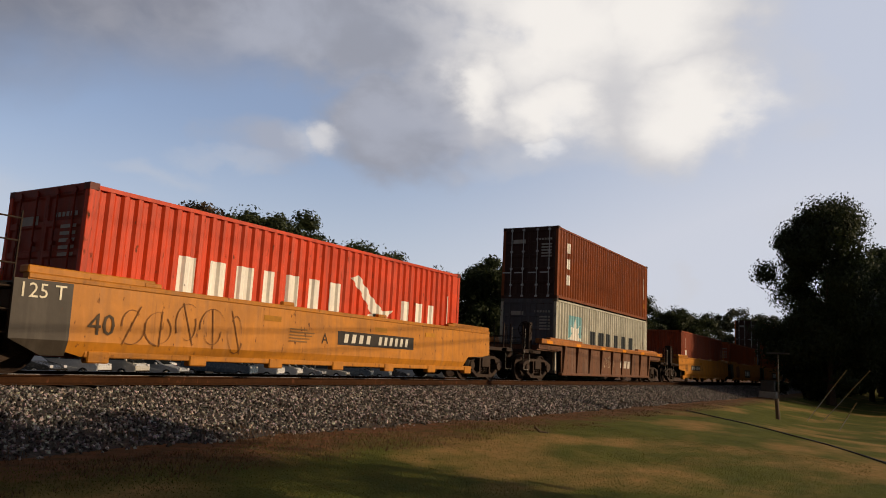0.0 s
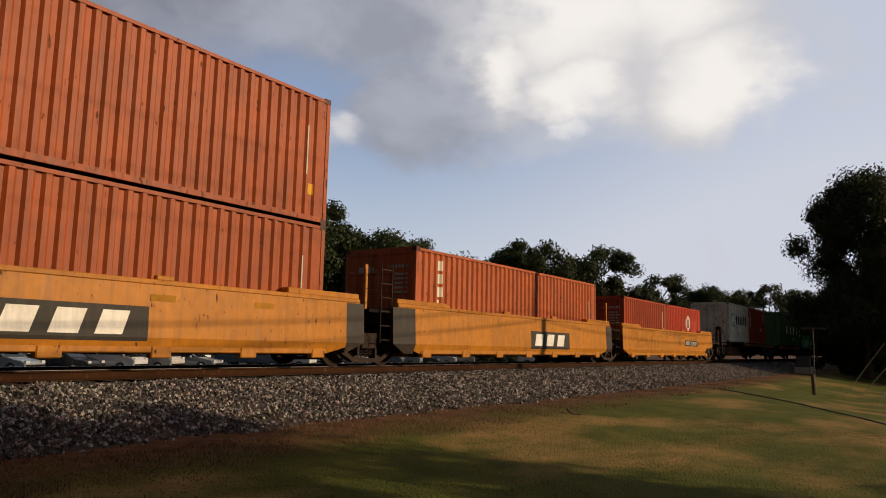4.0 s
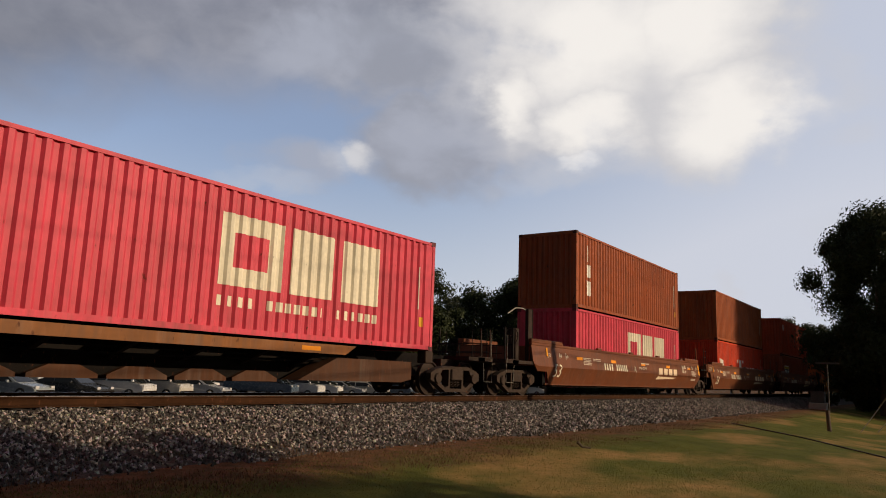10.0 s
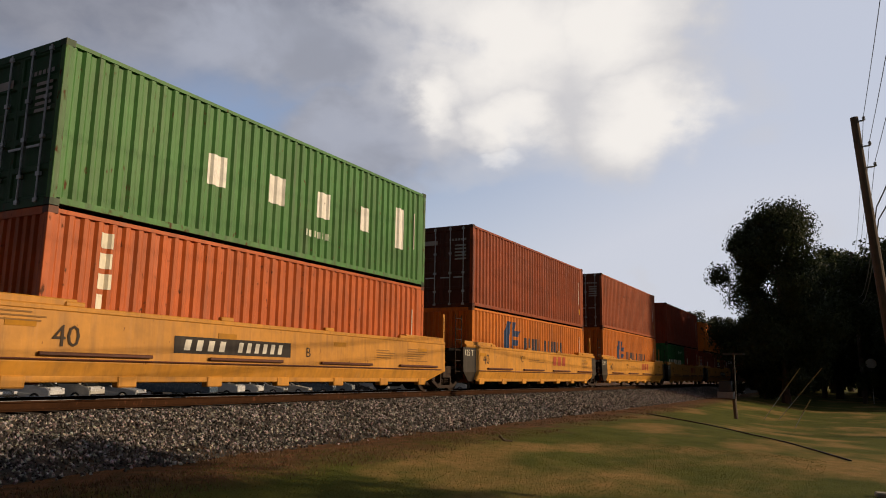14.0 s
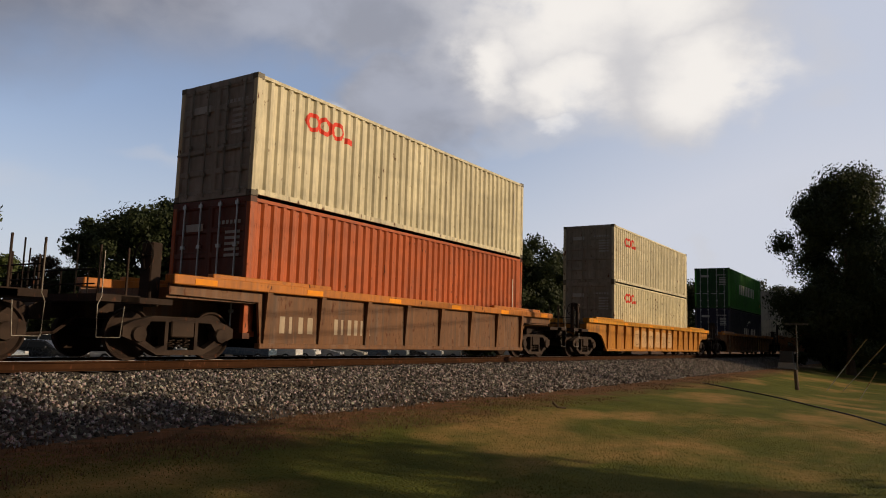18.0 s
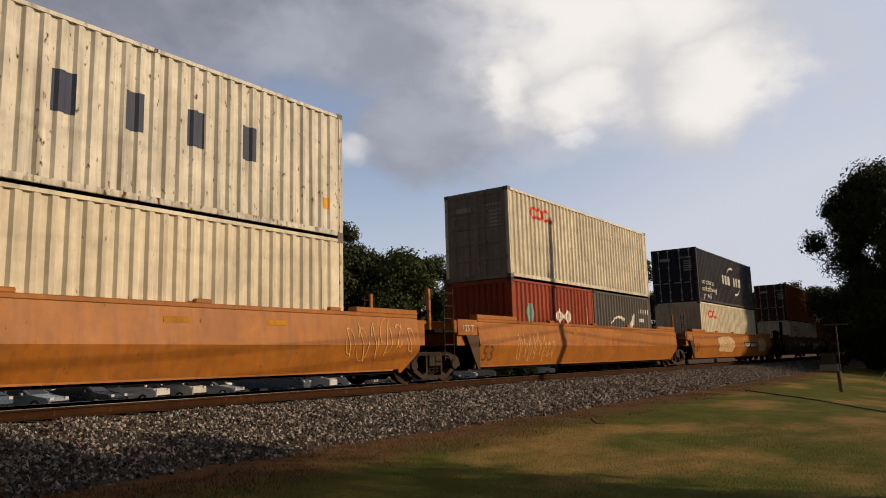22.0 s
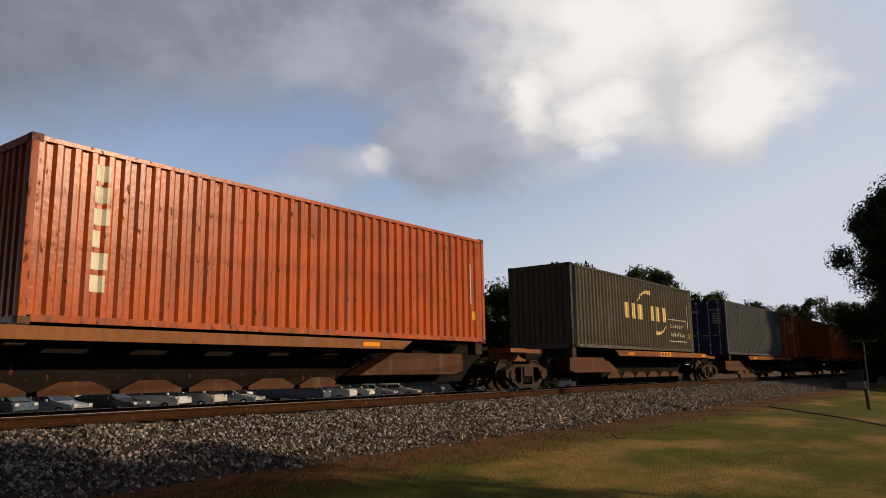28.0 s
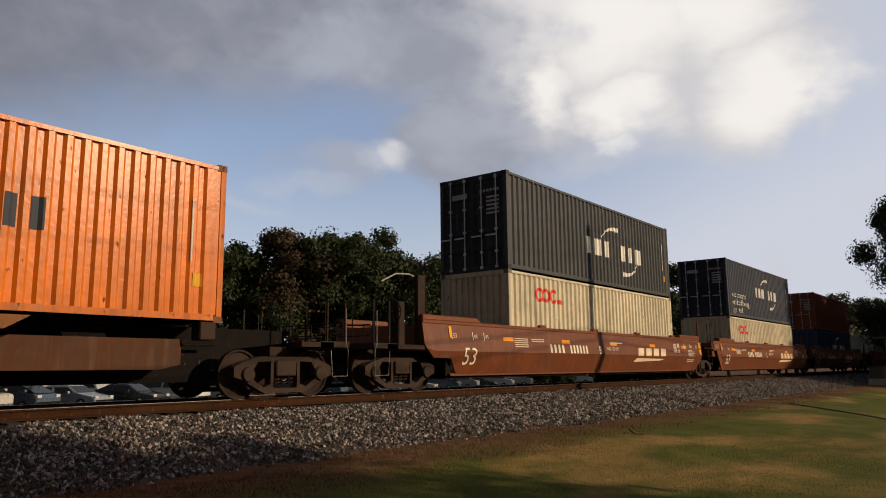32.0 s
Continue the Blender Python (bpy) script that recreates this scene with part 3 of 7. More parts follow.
def limb_mesh(name, seed, cs, base, r):
    rs = random.Random(seed)
    bm = bmesh.new()
    top = max(c[2] for c in cs)
    pts = [(0, 0, -0.6)] + [(rs.uniform(-1, 1) * 0.03 * z, rs.uniform(-1, 1) * 0.03 * z, z) for z in (0.4, base * 0.6, base, base + (top - base) * 0.35, base + (top - base) * 0.75)]
    add_tube(bm, pts, r * 1.15, 9, taper=r * 0.22)
    trunk = bm
    limbs = []
    for c in cs[:: max(1, len(cs) // 16)]:
        b = bmesh.new()
        z0 = max(base * 0.7, min(c[2] - 0.3 * math.hypot(c[0], c[1]), top * 0.8))
        mid = (c[0] * 0.5 + rs.uniform(-0.3, 0.3), c[1] * 0.5 + rs.uniform(-0.3, 0.3), z0 + (c[2] - z0) * 0.65)
        add_tube(b, [(0, 0, z0), mid, c[:3]], r * 0.34, 6, taper=r * 0.06)
        limbs.append(b)
    return trunk, limbs


def tree(name, label, seed, lumps, leaves, size, wide, tall, base, r, material, ragged=0.8):
    ob = thing(name, label, "tree")
    crown, cs = crown_mesh("crown", seed, lumps, leaves, size, wide, tall, base, material, ragged)
    part("crown", crown, material, ob)
    trunk, limbs = limb_mesh("trunk", seed, cs, base, r)
    part("trunk", trunk, BARK, ob)
    for b in limbs:
        part("limb", b, BARK, ob)
    return ob


def stand(ob, az, el_top, dist, height, group="", turn=0.0, widen=1.0):
    """Stands a copy of a tree at a bearing and distance so that its top reaches an elevation."""
    x, y = dist * math.cos(radians(az)), dist * math.sin(radians(az))
    z = ground_z(x, y)
    k = (EYE + dist * math.tan(radians(el_top)) - z) / height
    t = copy_thing(ob, pose(x, y, z, 0, 0, turn) @ Matrix.Diagonal((k * widen, k * widen, k, 1)))
    if group:
        tagged(t, group=group)
    return t


oak_a = tree("oak_tree", "broad dark-green oak with an uneven crown", 21, 60, 26000, 0.17, 5.2, 9.0, 3.2, 0.33, LEAVES)
oak_b = tree("oak_tree", "tall dark-green oak with gaps in its crown", 35, 54, 24000, 0.165, 4.2, 10.5, 3.0, 0.30, LEAVES)
oak_c = tree("oak_tree", "oak with browning leaves and thin places", 44, 50, 22000, 0.165, 4.6, 9.5, 3.4, 0.30, LEAVES_RUSSET)
light = tree("shade_tree", "light-green leafy tree in low sun", 57, 54, 28000, 0.16, 5.0, 9.0, 3.0, 0.30, LEAVES_LIGHT)
thin_t = tree("thin_tree", "thin-crowned tree far off, haze put into its leaf colour", 68, 38, 9000, 0.19, 4.4, 8.5, 3.6, 0.24, LEAVES_HAZED)
HEIGHTS = {}
for o in (oak_a, oak_b, oak_c, light, thin_t):
    HEIGHTS[o] = max(v.co.z for v in o.children[0].data.vertices)
LINE = [  # kind, bearing, top, distance, turn
    ("light", 68.5, 10.4, 62, 10), ("light", 76.0, 11.0, 60, 50), ("oak_a", 64.0, 4.6, 100, 30), ("oak_c", 61.5, 5.0, 100, 80), ("oak_b", 58.6, 6.4, 96, 0), ("oak_a", 56.0, 8.6, 90, 200),
    ("oak_a", 53.4, 10.1, 88, 140), ("oak_c", 50.6, 10.8, 88, 60), ("oak_a", 47.4, 10.7, 90, 300), ("oak_b", 44.2, 10.9, 92, 20), ("oak_a", 41.6, 9.8, 92, 120), ("light", 39.0, 9.0, 96, 250),
    ("oak_b", 37.0, 8.5, 98, 70), ("thin_t", 34.2, 6.4, 120, 10), ("thin_t", 32.2, 6.8, 112, 160), ("oak_a", 29.6, 8.0, 104, 330), ("oak_b", 26.8, 8.5, 104, 210), ("oak_a", 24.2, 7.4, 112, 60), ("oak_b", 21.6, 8.0, 112, 100),
    ("oak_a", 19.4, 5.0, 130, 0), ("oak_b", 17.2, 5.8, 140, 40), ("oak_a", 15.2, 4.6, 150, 90), ("oak_a", 13.4, 5.0, 150, 190), ("thin_t", 11.6, 4.6, 170, 20), ("thin_t", 9.9, 5.0, 170, 130), ("thin_t", 8.2, 4.6, 180, 240), ("oak_a", 6.4, 4.8, 190, 10),
    ("oak_b", 48.6, 8.6, 104, 15), ("oak_b", 45.6, 8.4, 106, 165), ("oak_a", 38.0, 7.0, 110, 260), ("oak_b", 54.8, 7.0, 108, 330), ("oak_a", 27.8, 6.0, 130, 44), ("oak_a", 22.8, 5.8, 130, 222), ("oak_a", 31.0, 4.6, 150, 12), ("oak_a", 35.6, 4.4, 150, 77)]
KINDS = {"oak_a": oak_a, "oak_b": oak_b, "oak_c": oak_c, "light": light, "thin_t": thin_t}
for k, az, e, d, turn in LINE:
    stand(KINDS[k], az, e, d, HEIGHTS[KINDS[k]], "trees beyond the parking lot", turn)
# the large trees beside the track and by the road
big = tree("large_tree", "large dense dark-green tree standing beside the railway track", 77, 90, 120000, 0.115, 5.0, 13.0, 1.8, 0.42, LEAVES, 0.6)
HEIGHTS[big] = max(v.co.z for v in big.children[0].data.vertices)
stand(big, 4.0, 12.9, 58, HEIGHTS[big], "trees by the road", 0, 0.86)
stand(big, -6.2, 13.2, 65, HEIGHTS[big], "trees by the road", 140, 0.95)
stand(big, -11.2, 13.6, 67, HEIGHTS[big], "trees by the road", 250, 1.1)
stand(oak_a, 1.6, 6.6, 84, HEIGHTS[oak_a], "trees by the road", 40)
stand(oak_a, -1.0, 5.0, 110, HEIGHTS[oak_a], "trees by the road", 140)
stand(oak_b, 5.2, 5.0, 100, HEIGHTS[oak_b], "trees by the road", 40)
stand(oak_a, 3.0, 4.4, 120, HEIGHTS[oak_a], "trees by the road", 300)
for x, y, k, turn in ((73, -3, 1.1, 0), (84, 1, 1.2, 70), (97, -1, 1.3, 140), (73, -16, 1.25, 33), (77, -14, 1.25, 200), (90, -16, 1.3, 20), (112, 2, 1.4, 90), (130, 0, 1.4, 10), (150, 3, 1.5, 310)):
    tagged(copy_thing(oak_a, pose(x, y, ground_z(x, y), 0, 0, turn) @ Matrix.Diagonal((k, k, k, 1))), group="trees by the road")
bush = thing("bush", "dark-green undergrowth bush below the large trees", "bush")
crown, _ = crown_mesh("foliage", 91, 22, 9000, 0.15, 2.4, 2.6, 0.4, LEAVES, 0.9)
part("foliage", crown, LEAVES, bush)
bm = bmesh.new()
add_tube(bm, [(0, 0, -0.3), (0.1, 0.05, 0.8), (0.15, -0.1, 1.8)], 0.09, 7, taper=0.02)
part("stem", bm, BARK, bush)
for i, (x, y, k) in enumerate(((60, 5.6, 0.9), (68, 5.2, 1.0), (78, 5.0, 1.1), (90, 5.4, 1.2), (108, 5.5, 1.3))):
    tagged(copy_thing(bush, pose(x, y, ground_z(x, y), 0, 0, 67 * i) @ Matrix.Diagonal((k, k, k, 1))), group="bushes under the trees")
rng = random.Random(31)
for i in range(46):
    a = radians(20.0 + 1.08 * i)
    d = rng.uniform(80, 96) if i > 8 else rng.uniform(104, 118)
    x, y, k = d * math.cos(a), d * math.sin(a), rng.uniform(0.8, 1.3)
    tagged(copy_thing(bush, pose(x, y, ground_z(x, y), 0, 0, 40 * i) @ Matrix.Diagonal((k * 1.15, k * 1.15, k, 1))), group="bushes under the far trees")
bush.matrix_basis = pose(125, 5.5, ground_z(125, 5.5)) @ Matrix.Diagonal((1.8, 1.8, 1.8, 1))
tagged(bush, group="bushes under the trees")
for i, (x, y, k) in enumerate(((70, -6, 1.1), (76, -9, 1.2), (84, -5, 1.2), (92, -9, 1.3), (100, -4, 1.3), (110, -8, 1.4), (122, -3, 1.5), (88, -13, 1.3))):
    tagged(copy_thing(bush, pose(x, y, ground_z(x, y), 0, 0, 50 * i) @ Matrix.Diagonal((k, k, k * 1.2, 1))), group="bushes under the trees")
# unseen trees behind the viewer: some shade the lawn, the rest added against skylight
for x, y, k, turn in UNSEEN_SHADE_TREES:
    copy_thing(oak_a, pose(x, y, ground_z(x, y), 0, 0, turn) @ Matrix.Diagonal((k, k, k, 1)))
for o in (oak_a, oak_b, oak_c, light, thin_t, big):
    o.matrix_basis = pose(-150 - 14 * HEIGHTS[o] % 60, -60 - 9 * list(HEIGHTS).index(o), -1.1)

# ---- freight containers ----
MESHES = {}


def shared(key, make):
    """A mesh built once and then shared."""
    if key not in MESHES:
        bm = make()
        me = bpy.data.meshes.new(str(key[0]))
        bm.to_mesh(me)
        bm.free()
        MESHES[key] = me
    return MESHES[key]


OUT, DEEP, PITCH = -1.204, 0.047, 0.278


def breaks(L):
    """The corrugation of a long side: where it bends, from the left end, with its depth."""
    x, xs = 0.13, [(0.10, 0.0), (0.13, 0.0)]
    while x + PITCH < L - 0.12:
        xs += [(x + 0.076, 0.0), (x + 0.128, DEEP), (x + 0.217, DEEP), (x + 0.269, 0.0)]
        x += PITCH
    return xs + [(L - 0.10, 0.0)]


def depth(x, bs):
    for (a, da), (b, db) in zip(bs, bs[1:]):
        if a <= x <= b:
            return da + (db - da) * (x - a) / max(b - a, 1e-6)
    return 0.0


def side_mesh(L, H):
    bm = bmesh.new()
    bs = breaks(L)
    cols = []
    for x, d in bs:
        col = [bm.verts.new((x - L / 2, OUT + d, z)) for z in (0.14, H - 0.09)]
        cols.append(col)
    for a, b in zip(cols, cols[1:]):
        bm.faces.new((a[0], b[0], b[1], a[1]))
    return bm


def end_mesh(H):
    """The corrugated front wall, on the side of negative x."""
    bm = bmesh.new()
    y, ys = -1.08, [(-1.12, 0.0), (-1.08, 0.0)]
    while y + 0.24 < 1.1:
        ys += [(y + 0.09, 0.0), (y + 0.125, 0.045), (y + 0.185, 0.045), (y + 0.22, 0.0)]
        y += 0.22
    ys.append((1.12, 0.0))
    cols = [[bm.verts.new((0.02 + d, y, z)) for z in (0.12, H - 0.1)] for y, d in ys]
    for a, b in zip(cols, cols[1:]):
        bm.faces.new((a[1], b[1], b[0], a[0]))
    return bm


def door_mesh(H):
    """A door leaf: a stiff rim and five pressed panels in one folded sheet."""
    n, z0, z1 = 5, 0.14, H - 0.13
    ys = [-0.565, -0.50, -0.47, 0.47, 0.50, 0.565]
    zs = [z0]
    for i in range(n):
        a, b = z0 + (z1 - z0) * i / n, z0 + (z1 - z0) * (i + 1) / n
        zs += [a + 0.045, a + 0.075, b - 0.075, b - 0.045]
    zs.append(z1)
    bm = bmesh.new()
    g = [[bm.verts.new((0.038 if abs(y) < 0.48 and (k - 1) % 4 in (1, 2) and 0 < k < len(zs) - 1 else 0.012, y, z)) for y in ys] for k, z in enumerate(zs)]
    for k in range(len(zs) - 1):
        for j in range(len(ys) - 1):
            bm.faces.new((g[k][j], g[k + 1][j], g[k + 1][j + 1], g[k][j + 1]))
    rim = [g[0][j] for j in range(len(ys))] + [g[k][-1] for k in range(1, len(zs))] + [g[-1][j] for j in range(len(ys) - 2, -1, -1)] + [g[k][0] for k in range(len(zs) - 2, 0, -1)]
    back = [bm.verts.new((0.06, v.co.y, v.co.z)) for v in rim]
    for i in range(len(rim)):
        j = (i + 1) % len(rim)
        bm.faces.new((rim[i], rim[j], back[j], back[i]))
    bm.faces.new(back)
    return bm


def bar_mesh(H):
    bm = bmesh.new()
    add_tube(bm, [(-0.012, 0, 0.06), (-0.012, 0, H - 0.05)], 0.019, 6)
    for z in (0.10, 0.55, 1.2, 1.9, H - 0.12):
        add_box(bm, -0.034, 0.02, -0.05, 0.05, z - 0.035, z + 0.035)
    add_box(bm, -0.045, -0.025, 0.0, 0.36, 1.02, 1.06)
    return bm


def casting_mesh():
    bm = bmesh.new()
    add_box(bm, 0, 0.178, 0, 0.162, 0, 0.118)
    return bm


def roof_mesh(L):
    bm = bmesh.new()
    x, xs = -L / 2 + 0.1, []
    while x < L / 2 - 0.1:
        xs += [(x, 0.0), (x + 0.1, 0.0), (x + 0.13, -0.02), (x + 0.2, -0.02)]
        x += 0.21
    cols = [[bm.verts.new((x, y, d)) for y in (-1.16, 1.16)] for x, d in xs]
    for a, b in zip(cols, cols[1:]):
        bm.faces.new((a[0], b[0], b[1], a[1]))
    return bm


def floor_mesh(L):
    bm = boxes((-L / 2 + 0.1, L / 2 - 0.1, -1.15, 1.15, 0.13, 0.16))
    n = int(L / 0.6)
    for i in range(n):
        x = -L / 2 + 0.3 + (L - 0.6) * i / (n - 1)
        add_box(bm, x - 0.03, x + 0.03, -1.15, 1.15, 0.02, 0.13)
    return bm


def sill_mesh(L, pockets):
    """The bottom side rail; a short container has fork pockets in it."""
    if not pockets:
        return boxes((-L / 2 + 0.17, L / 2 - 0.17, -1.219, -1.16, 0.04, 0.15))
    bm = boxes((-L / 2 + 0.17, L / 2 - 0.17, -1.219, -1.16, 0.115, 0.15))
    for a, b in ((-L / 2 + 0.17, -1.2), (-0.84, 0.84), (1.2, L / 2 - 0.17)):
        add_box(bm, a, b, -1.219, -1.16, 0.035, 0.115)
    return bm


# ---- markings painted over the corrugation ----
def column_fill(polys, xs):
    """Cuts polygons into upright strips between the x values xs; yields x0, x1 and the strip's low and high z at both."""
    for poly in polys:
        n = len(poly)
        edges = [(poly[i], poly[(i + 1) % n]) for i in range(n)]
        lo, hi = min(p[0] for p in poly), max(p[0] for p in poly)
        cut = sorted({lo, hi, *(p[0] for p in poly), *(x for x in xs if lo < x < hi)})
        for a, b in zip(cut, cut[1:]):
            if b - a < 1e-5:
                continue
            m = (a + b) / 2
            hits = []
            for p, q in edges:
                if min(p[0], q[0]) < m < max(p[0], q[0]):
                    k = (q[1] - p[1]) / (q[0] - p[0])
                    hits.append((p[1] + k * (m - p[0]), p[1] + k * (a - p[0]), p[1] + k * (b - p[0])))
            hits.sort()
            for u, v in zip(hits[::2], hits[1::2]):
                yield a, b, u[1], v[1], u[2], v[2]


def marking_on_side(polys, L, lift=0.004):
    bs = breaks(L)
    bm = bmesh.new()
    for a, b, za0, za1, zb0, zb1 in column_fill(polys, [x for x, _ in bs]):
        ya, yb = OUT + depth(a + 1e-6, bs) - lift, OUT + depth(b - 1e-6, bs) - lift
        pts = [(a - L / 2, ya, za0), (b - L / 2, yb, zb0), (b - L / 2, yb, zb1), (a - L / 2, ya, za1)]
        bm.faces.new([bm.verts.new(p) for p in pts])
    return bm


def marking_flat(polys, y):
    bm = bmesh.new()
    for poly in polys:
        f = bm.faces.new([bm.verts.new((x, y, z)) for x, z in poly])
    return bm


def rect(x0, x1, z0, z1):
    return [(x0, z0), (x1, z0), (x1, z1), (x0, z1)]


def ring(x0, x1, z0, z1, t):
    return [rect(x0, x0 + t, z0, z1), rect(x1 - t, x1, z0, z1), rect(x0 + t, x1 - t, z0, z0 + t), rect(x0 + t, x1 - t, z1 - t, z1)]


def blocks(x0, x1, z0, z1, kinds, gap=0.22):
    """A row of plain bars in place of a trade name or number, one for each character; a blank leaves a gap."""
    out, w = [], (x1 - x0) / len(kinds)
    for i, k in enumerate(kinds):
        if k == " ":
            continue
        a = x0 + i * w + 0.05 * w
        if k == "o":
            out += ring(a, a + 0.86 * w, z0, z1, 0.24 * w)
            continue
        out.append(rect(a, a + w * {"s": 0.30, "t": 0.50, "u": 0.50, "r": 0.54, "d": 0.54, "k": 0.60}.get(k, 0.5), z0, z1))
    return out


def column(x, z0, z1, w, n):
    """Small upright rows of marks, as the numbers on a container's end bay; they stand as plain bars."""
    out, h = [], (z1 - z0) / n
    for i in range(n):
        out.append(rect(x, x + w * (0.75 if i % 3 else 1.0), z0 + i * h, z0 + i * h + h * 0.62))
    return out


def star(cx, cz, r, n=7):
    return [(cx + (r if i % 2 == 0 else r * 0.42) * math.sin(math.pi * i / n), cz + (r if i % 2 == 0 else r * 0.42) * math.cos(math.pi * i / n)) for i in range(2 * n)]


def oval(cx, cz, rx, rz, n=18):
    return [(cx + rx * math.cos(2 * math.pi * i / n), cz + rz * math.sin(2 * math.pi * i / n)) for i in range(n)]


def annulus(cx, cz, rx, rz, t, n=14):
    """A round ring as short pieces."""
    out = []
    for i in range(n):
        a, b = 2 * math.pi * i / n, 2 * math.pi * (i + 1) / n
        out.append([(cx + (rx - q) * math.cos(v), cz + (rz - q) * math.sin(v)) for v, q in ((a, 0), (b, 0), (b, t), (a, t))])
    return out


def arc_sweep(cx, cz, rx, rz, a0, a1, t, n=10):
    """A curved sweep that tapers to one end."""
    o, i_ = [], []
    for k in range(n + 1):
        a = radians(a0 + (a1 - a0) * k / n)
        tt = t * (0.15 + 0.85 * k / n)
        o.append((cx + rx * math.cos(a), cz + rz * math.sin(a)))
        i_.append((cx + (rx - tt) * math.cos(a), cz + (rz - tt) * math.sin(a)))
    return o + i_[::-1]


TEXTS = {}


def words(text, x, z, size, wide=1.0):
    """Readable words as triangles in x, z; the left foot of the first letter at x, z."""
    if text not in TEXTS:
        cu = bpy.data.curves.new("words", "FONT")
        cu.body, cu.size, cu.resolution_u = text, 1.0, 2
        ob = bpy.data.objects.new("words", cu)
        scene.collection.objects.link(ob)
        dg = bpy.context.evaluated_depsgraph_get()
        me = bpy.data.meshes.new_from_object(ob.evaluated_get(dg))
        me.calc_loop_triangles()
        TEXTS[text] = [[tuple(me.vertices[i].co[:2]) for i in t.vertices] for t in me.loop_triangles]
        bpy.data.objects.remove(ob)
        bpy.data.meshes.remove(me)
        bpy.data.curves.remove(cu)
    return [[(x + p[0] * size * wide, z + p[1] * size) for p in t] for t in TEXTS[text]]


WHITE, CREAM = "e8e4d8", "e0d8c0"


def logo(kind, L, H):
    """The painted marks of a container's long side: lists of shapes with a colour."""
    k = H / 2.9
    ends = [([rect(L - 0.68, L - 0.645, 1.05, 2.15)], "cfc8b8"), ([rect(L - 0.62, L - 0.42, 0.62, 0.86)], "d8a028")]
    if kind == "red_swan":
        return [(blocks(1.9, 6.9, 0.95, 1.95, "dkkturk") + blocks(9.2, 11.1, 0.95, 1.8, "tud") + [[(7.0, 2.15), (7.3, 2.25), (7.9, 1.75), (8.4, 1.45), (8.8, 1.5), (8.5, 1.2), (8.0, 1.25), (7.4, 1.85)]]
                 + [oval(8.1, 1.15, 0.5, 0.22)], WHITE)] + ends
    if kind == "three_marks":
        return [(blocks(0.95, 1.55, 1.95, 2.35, "k") + blocks(0.95, 1.55, 1.3, 1.7, "r") + blocks(0.95, 1.55, 0.65, 1.05, "k"), WHITE)] + ends
    if kind == "star_name":
        return [([rect(1.3, 2.85, 0.75, 2.35)], "7fb0b4"), ([star(2.07, 1.55, 0.72)], WHITE), (blocks(3.7, 10.2, 0.95, 1.85, "kktudk", 0.18), "2a3236")] + ends
    if kind == "star_name_short":
        return [([rect(0.85, 1.75, 1.05, 1.95)], "7fb0b4"), ([star(1.3, 1.5, 0.42)], WHITE), (blocks(2.2, 5.5, 1.22, 1.8, "kktudk", 0.18), "2a3236")]
    if kind == "three_down":
        return [(blocks(1.0, 1.5, 1.85, 2.45, "s") + blocks(0.95, 1.55, 1.25, 1.72, "r") + blocks(0.95, 1.55, 0.55, 1.1, "k"), WHITE)] + ends
    if kind == "six_down":
        out = []
        for i, c in enumerate("tudsru"):
            out += blocks(1.0, 1.5, 2.35 - 0.36 * i, 2.62 - 0.36 * i, c, 0.0)
        return [(out, CREAM)] + ends
    if kind == "four_down":
        out = []
        for i, c in enumerate("urus"):
            out += blocks(0.45, 0.85, 2.0 - 0.42 * i, 2.3 - 0.42 * i, c, 0.0)
        return [(out, WHITE), (column(4.9, 1.7, 2.3, 0.3, 3) + [rect(4.2, 4.35, 0.95, 1.2)], WHITE)]
    if kind == "ship_badge":
        return [([oval(3.75, 1.75, 0.38, 0.4)], WHITE), ([[(3.75, 2.05), (3.95, 1.5), (3.55, 1.5)], rect(3.6, 3.9, 1.55, 1.62)], "a03a2a"), (blocks(2.5, 5.1, 0.85, 1.2, "kkutstsk"), WHITE), ([rect(4.7, 5.2, 1.2, 1.9)], "c8503a")]
    if kind == "four_wide":
        return [(blocks(3.3, 9.6, 1.15, 1.8, "d k t u", 0.0), WHITE), ([rect(10.55, 10.95, 0.95, 2.15)], WHITE), (blocks(6.5, 7.6, 0.62, 0.78, "sdsdsds"), "c8d0b8")] + ends[:1]
    if kind == "panel_down":
        out = []
        for i in range(8):
            out += blocks(1.04, 1.36, 2.12 - 0.235 * i, 2.29 - 0.235 * i, "rrdu tkd"[i], 0.0)
        return [([rect(0.9, 1.5, 0.35, 2.72)], WHITE), (out, "2a2a2e")] + ends[:1]
    if kind == "three_top":
        return [(blocks(0.85, 1.95, 1.95, 2.4, "uks"), WHITE)] + ends
    if kind == "pink_three":
        return [(ring(5.2, 6.8, 0.95, 2.35, 0.36) + [rect(7.05, 8.35, 0.95, 2.35), rect(8.65, 9.9, 0.95, 2.35)] + blocks(5.2, 10.0, 0.55, 0.75, "rukd dktdrks tksktt"), CREAM)] + ends
    if kind == "flag_name":
        return [([[(0.7, 1.3), (1.5, 1.2), (1.45, 1.75), (0.62, 1.85)]], WHITE), (blocks(5.2, 6.0, 1.0, 1.9, "k") + blocks(6.8, 9.6, 0.8, 1.5, "tsdt") + [rect(4.8, 4.9, 1.75, 1.92), rect(6.2, 6.3, 1.75, 1.92)], WHITE)] + ends
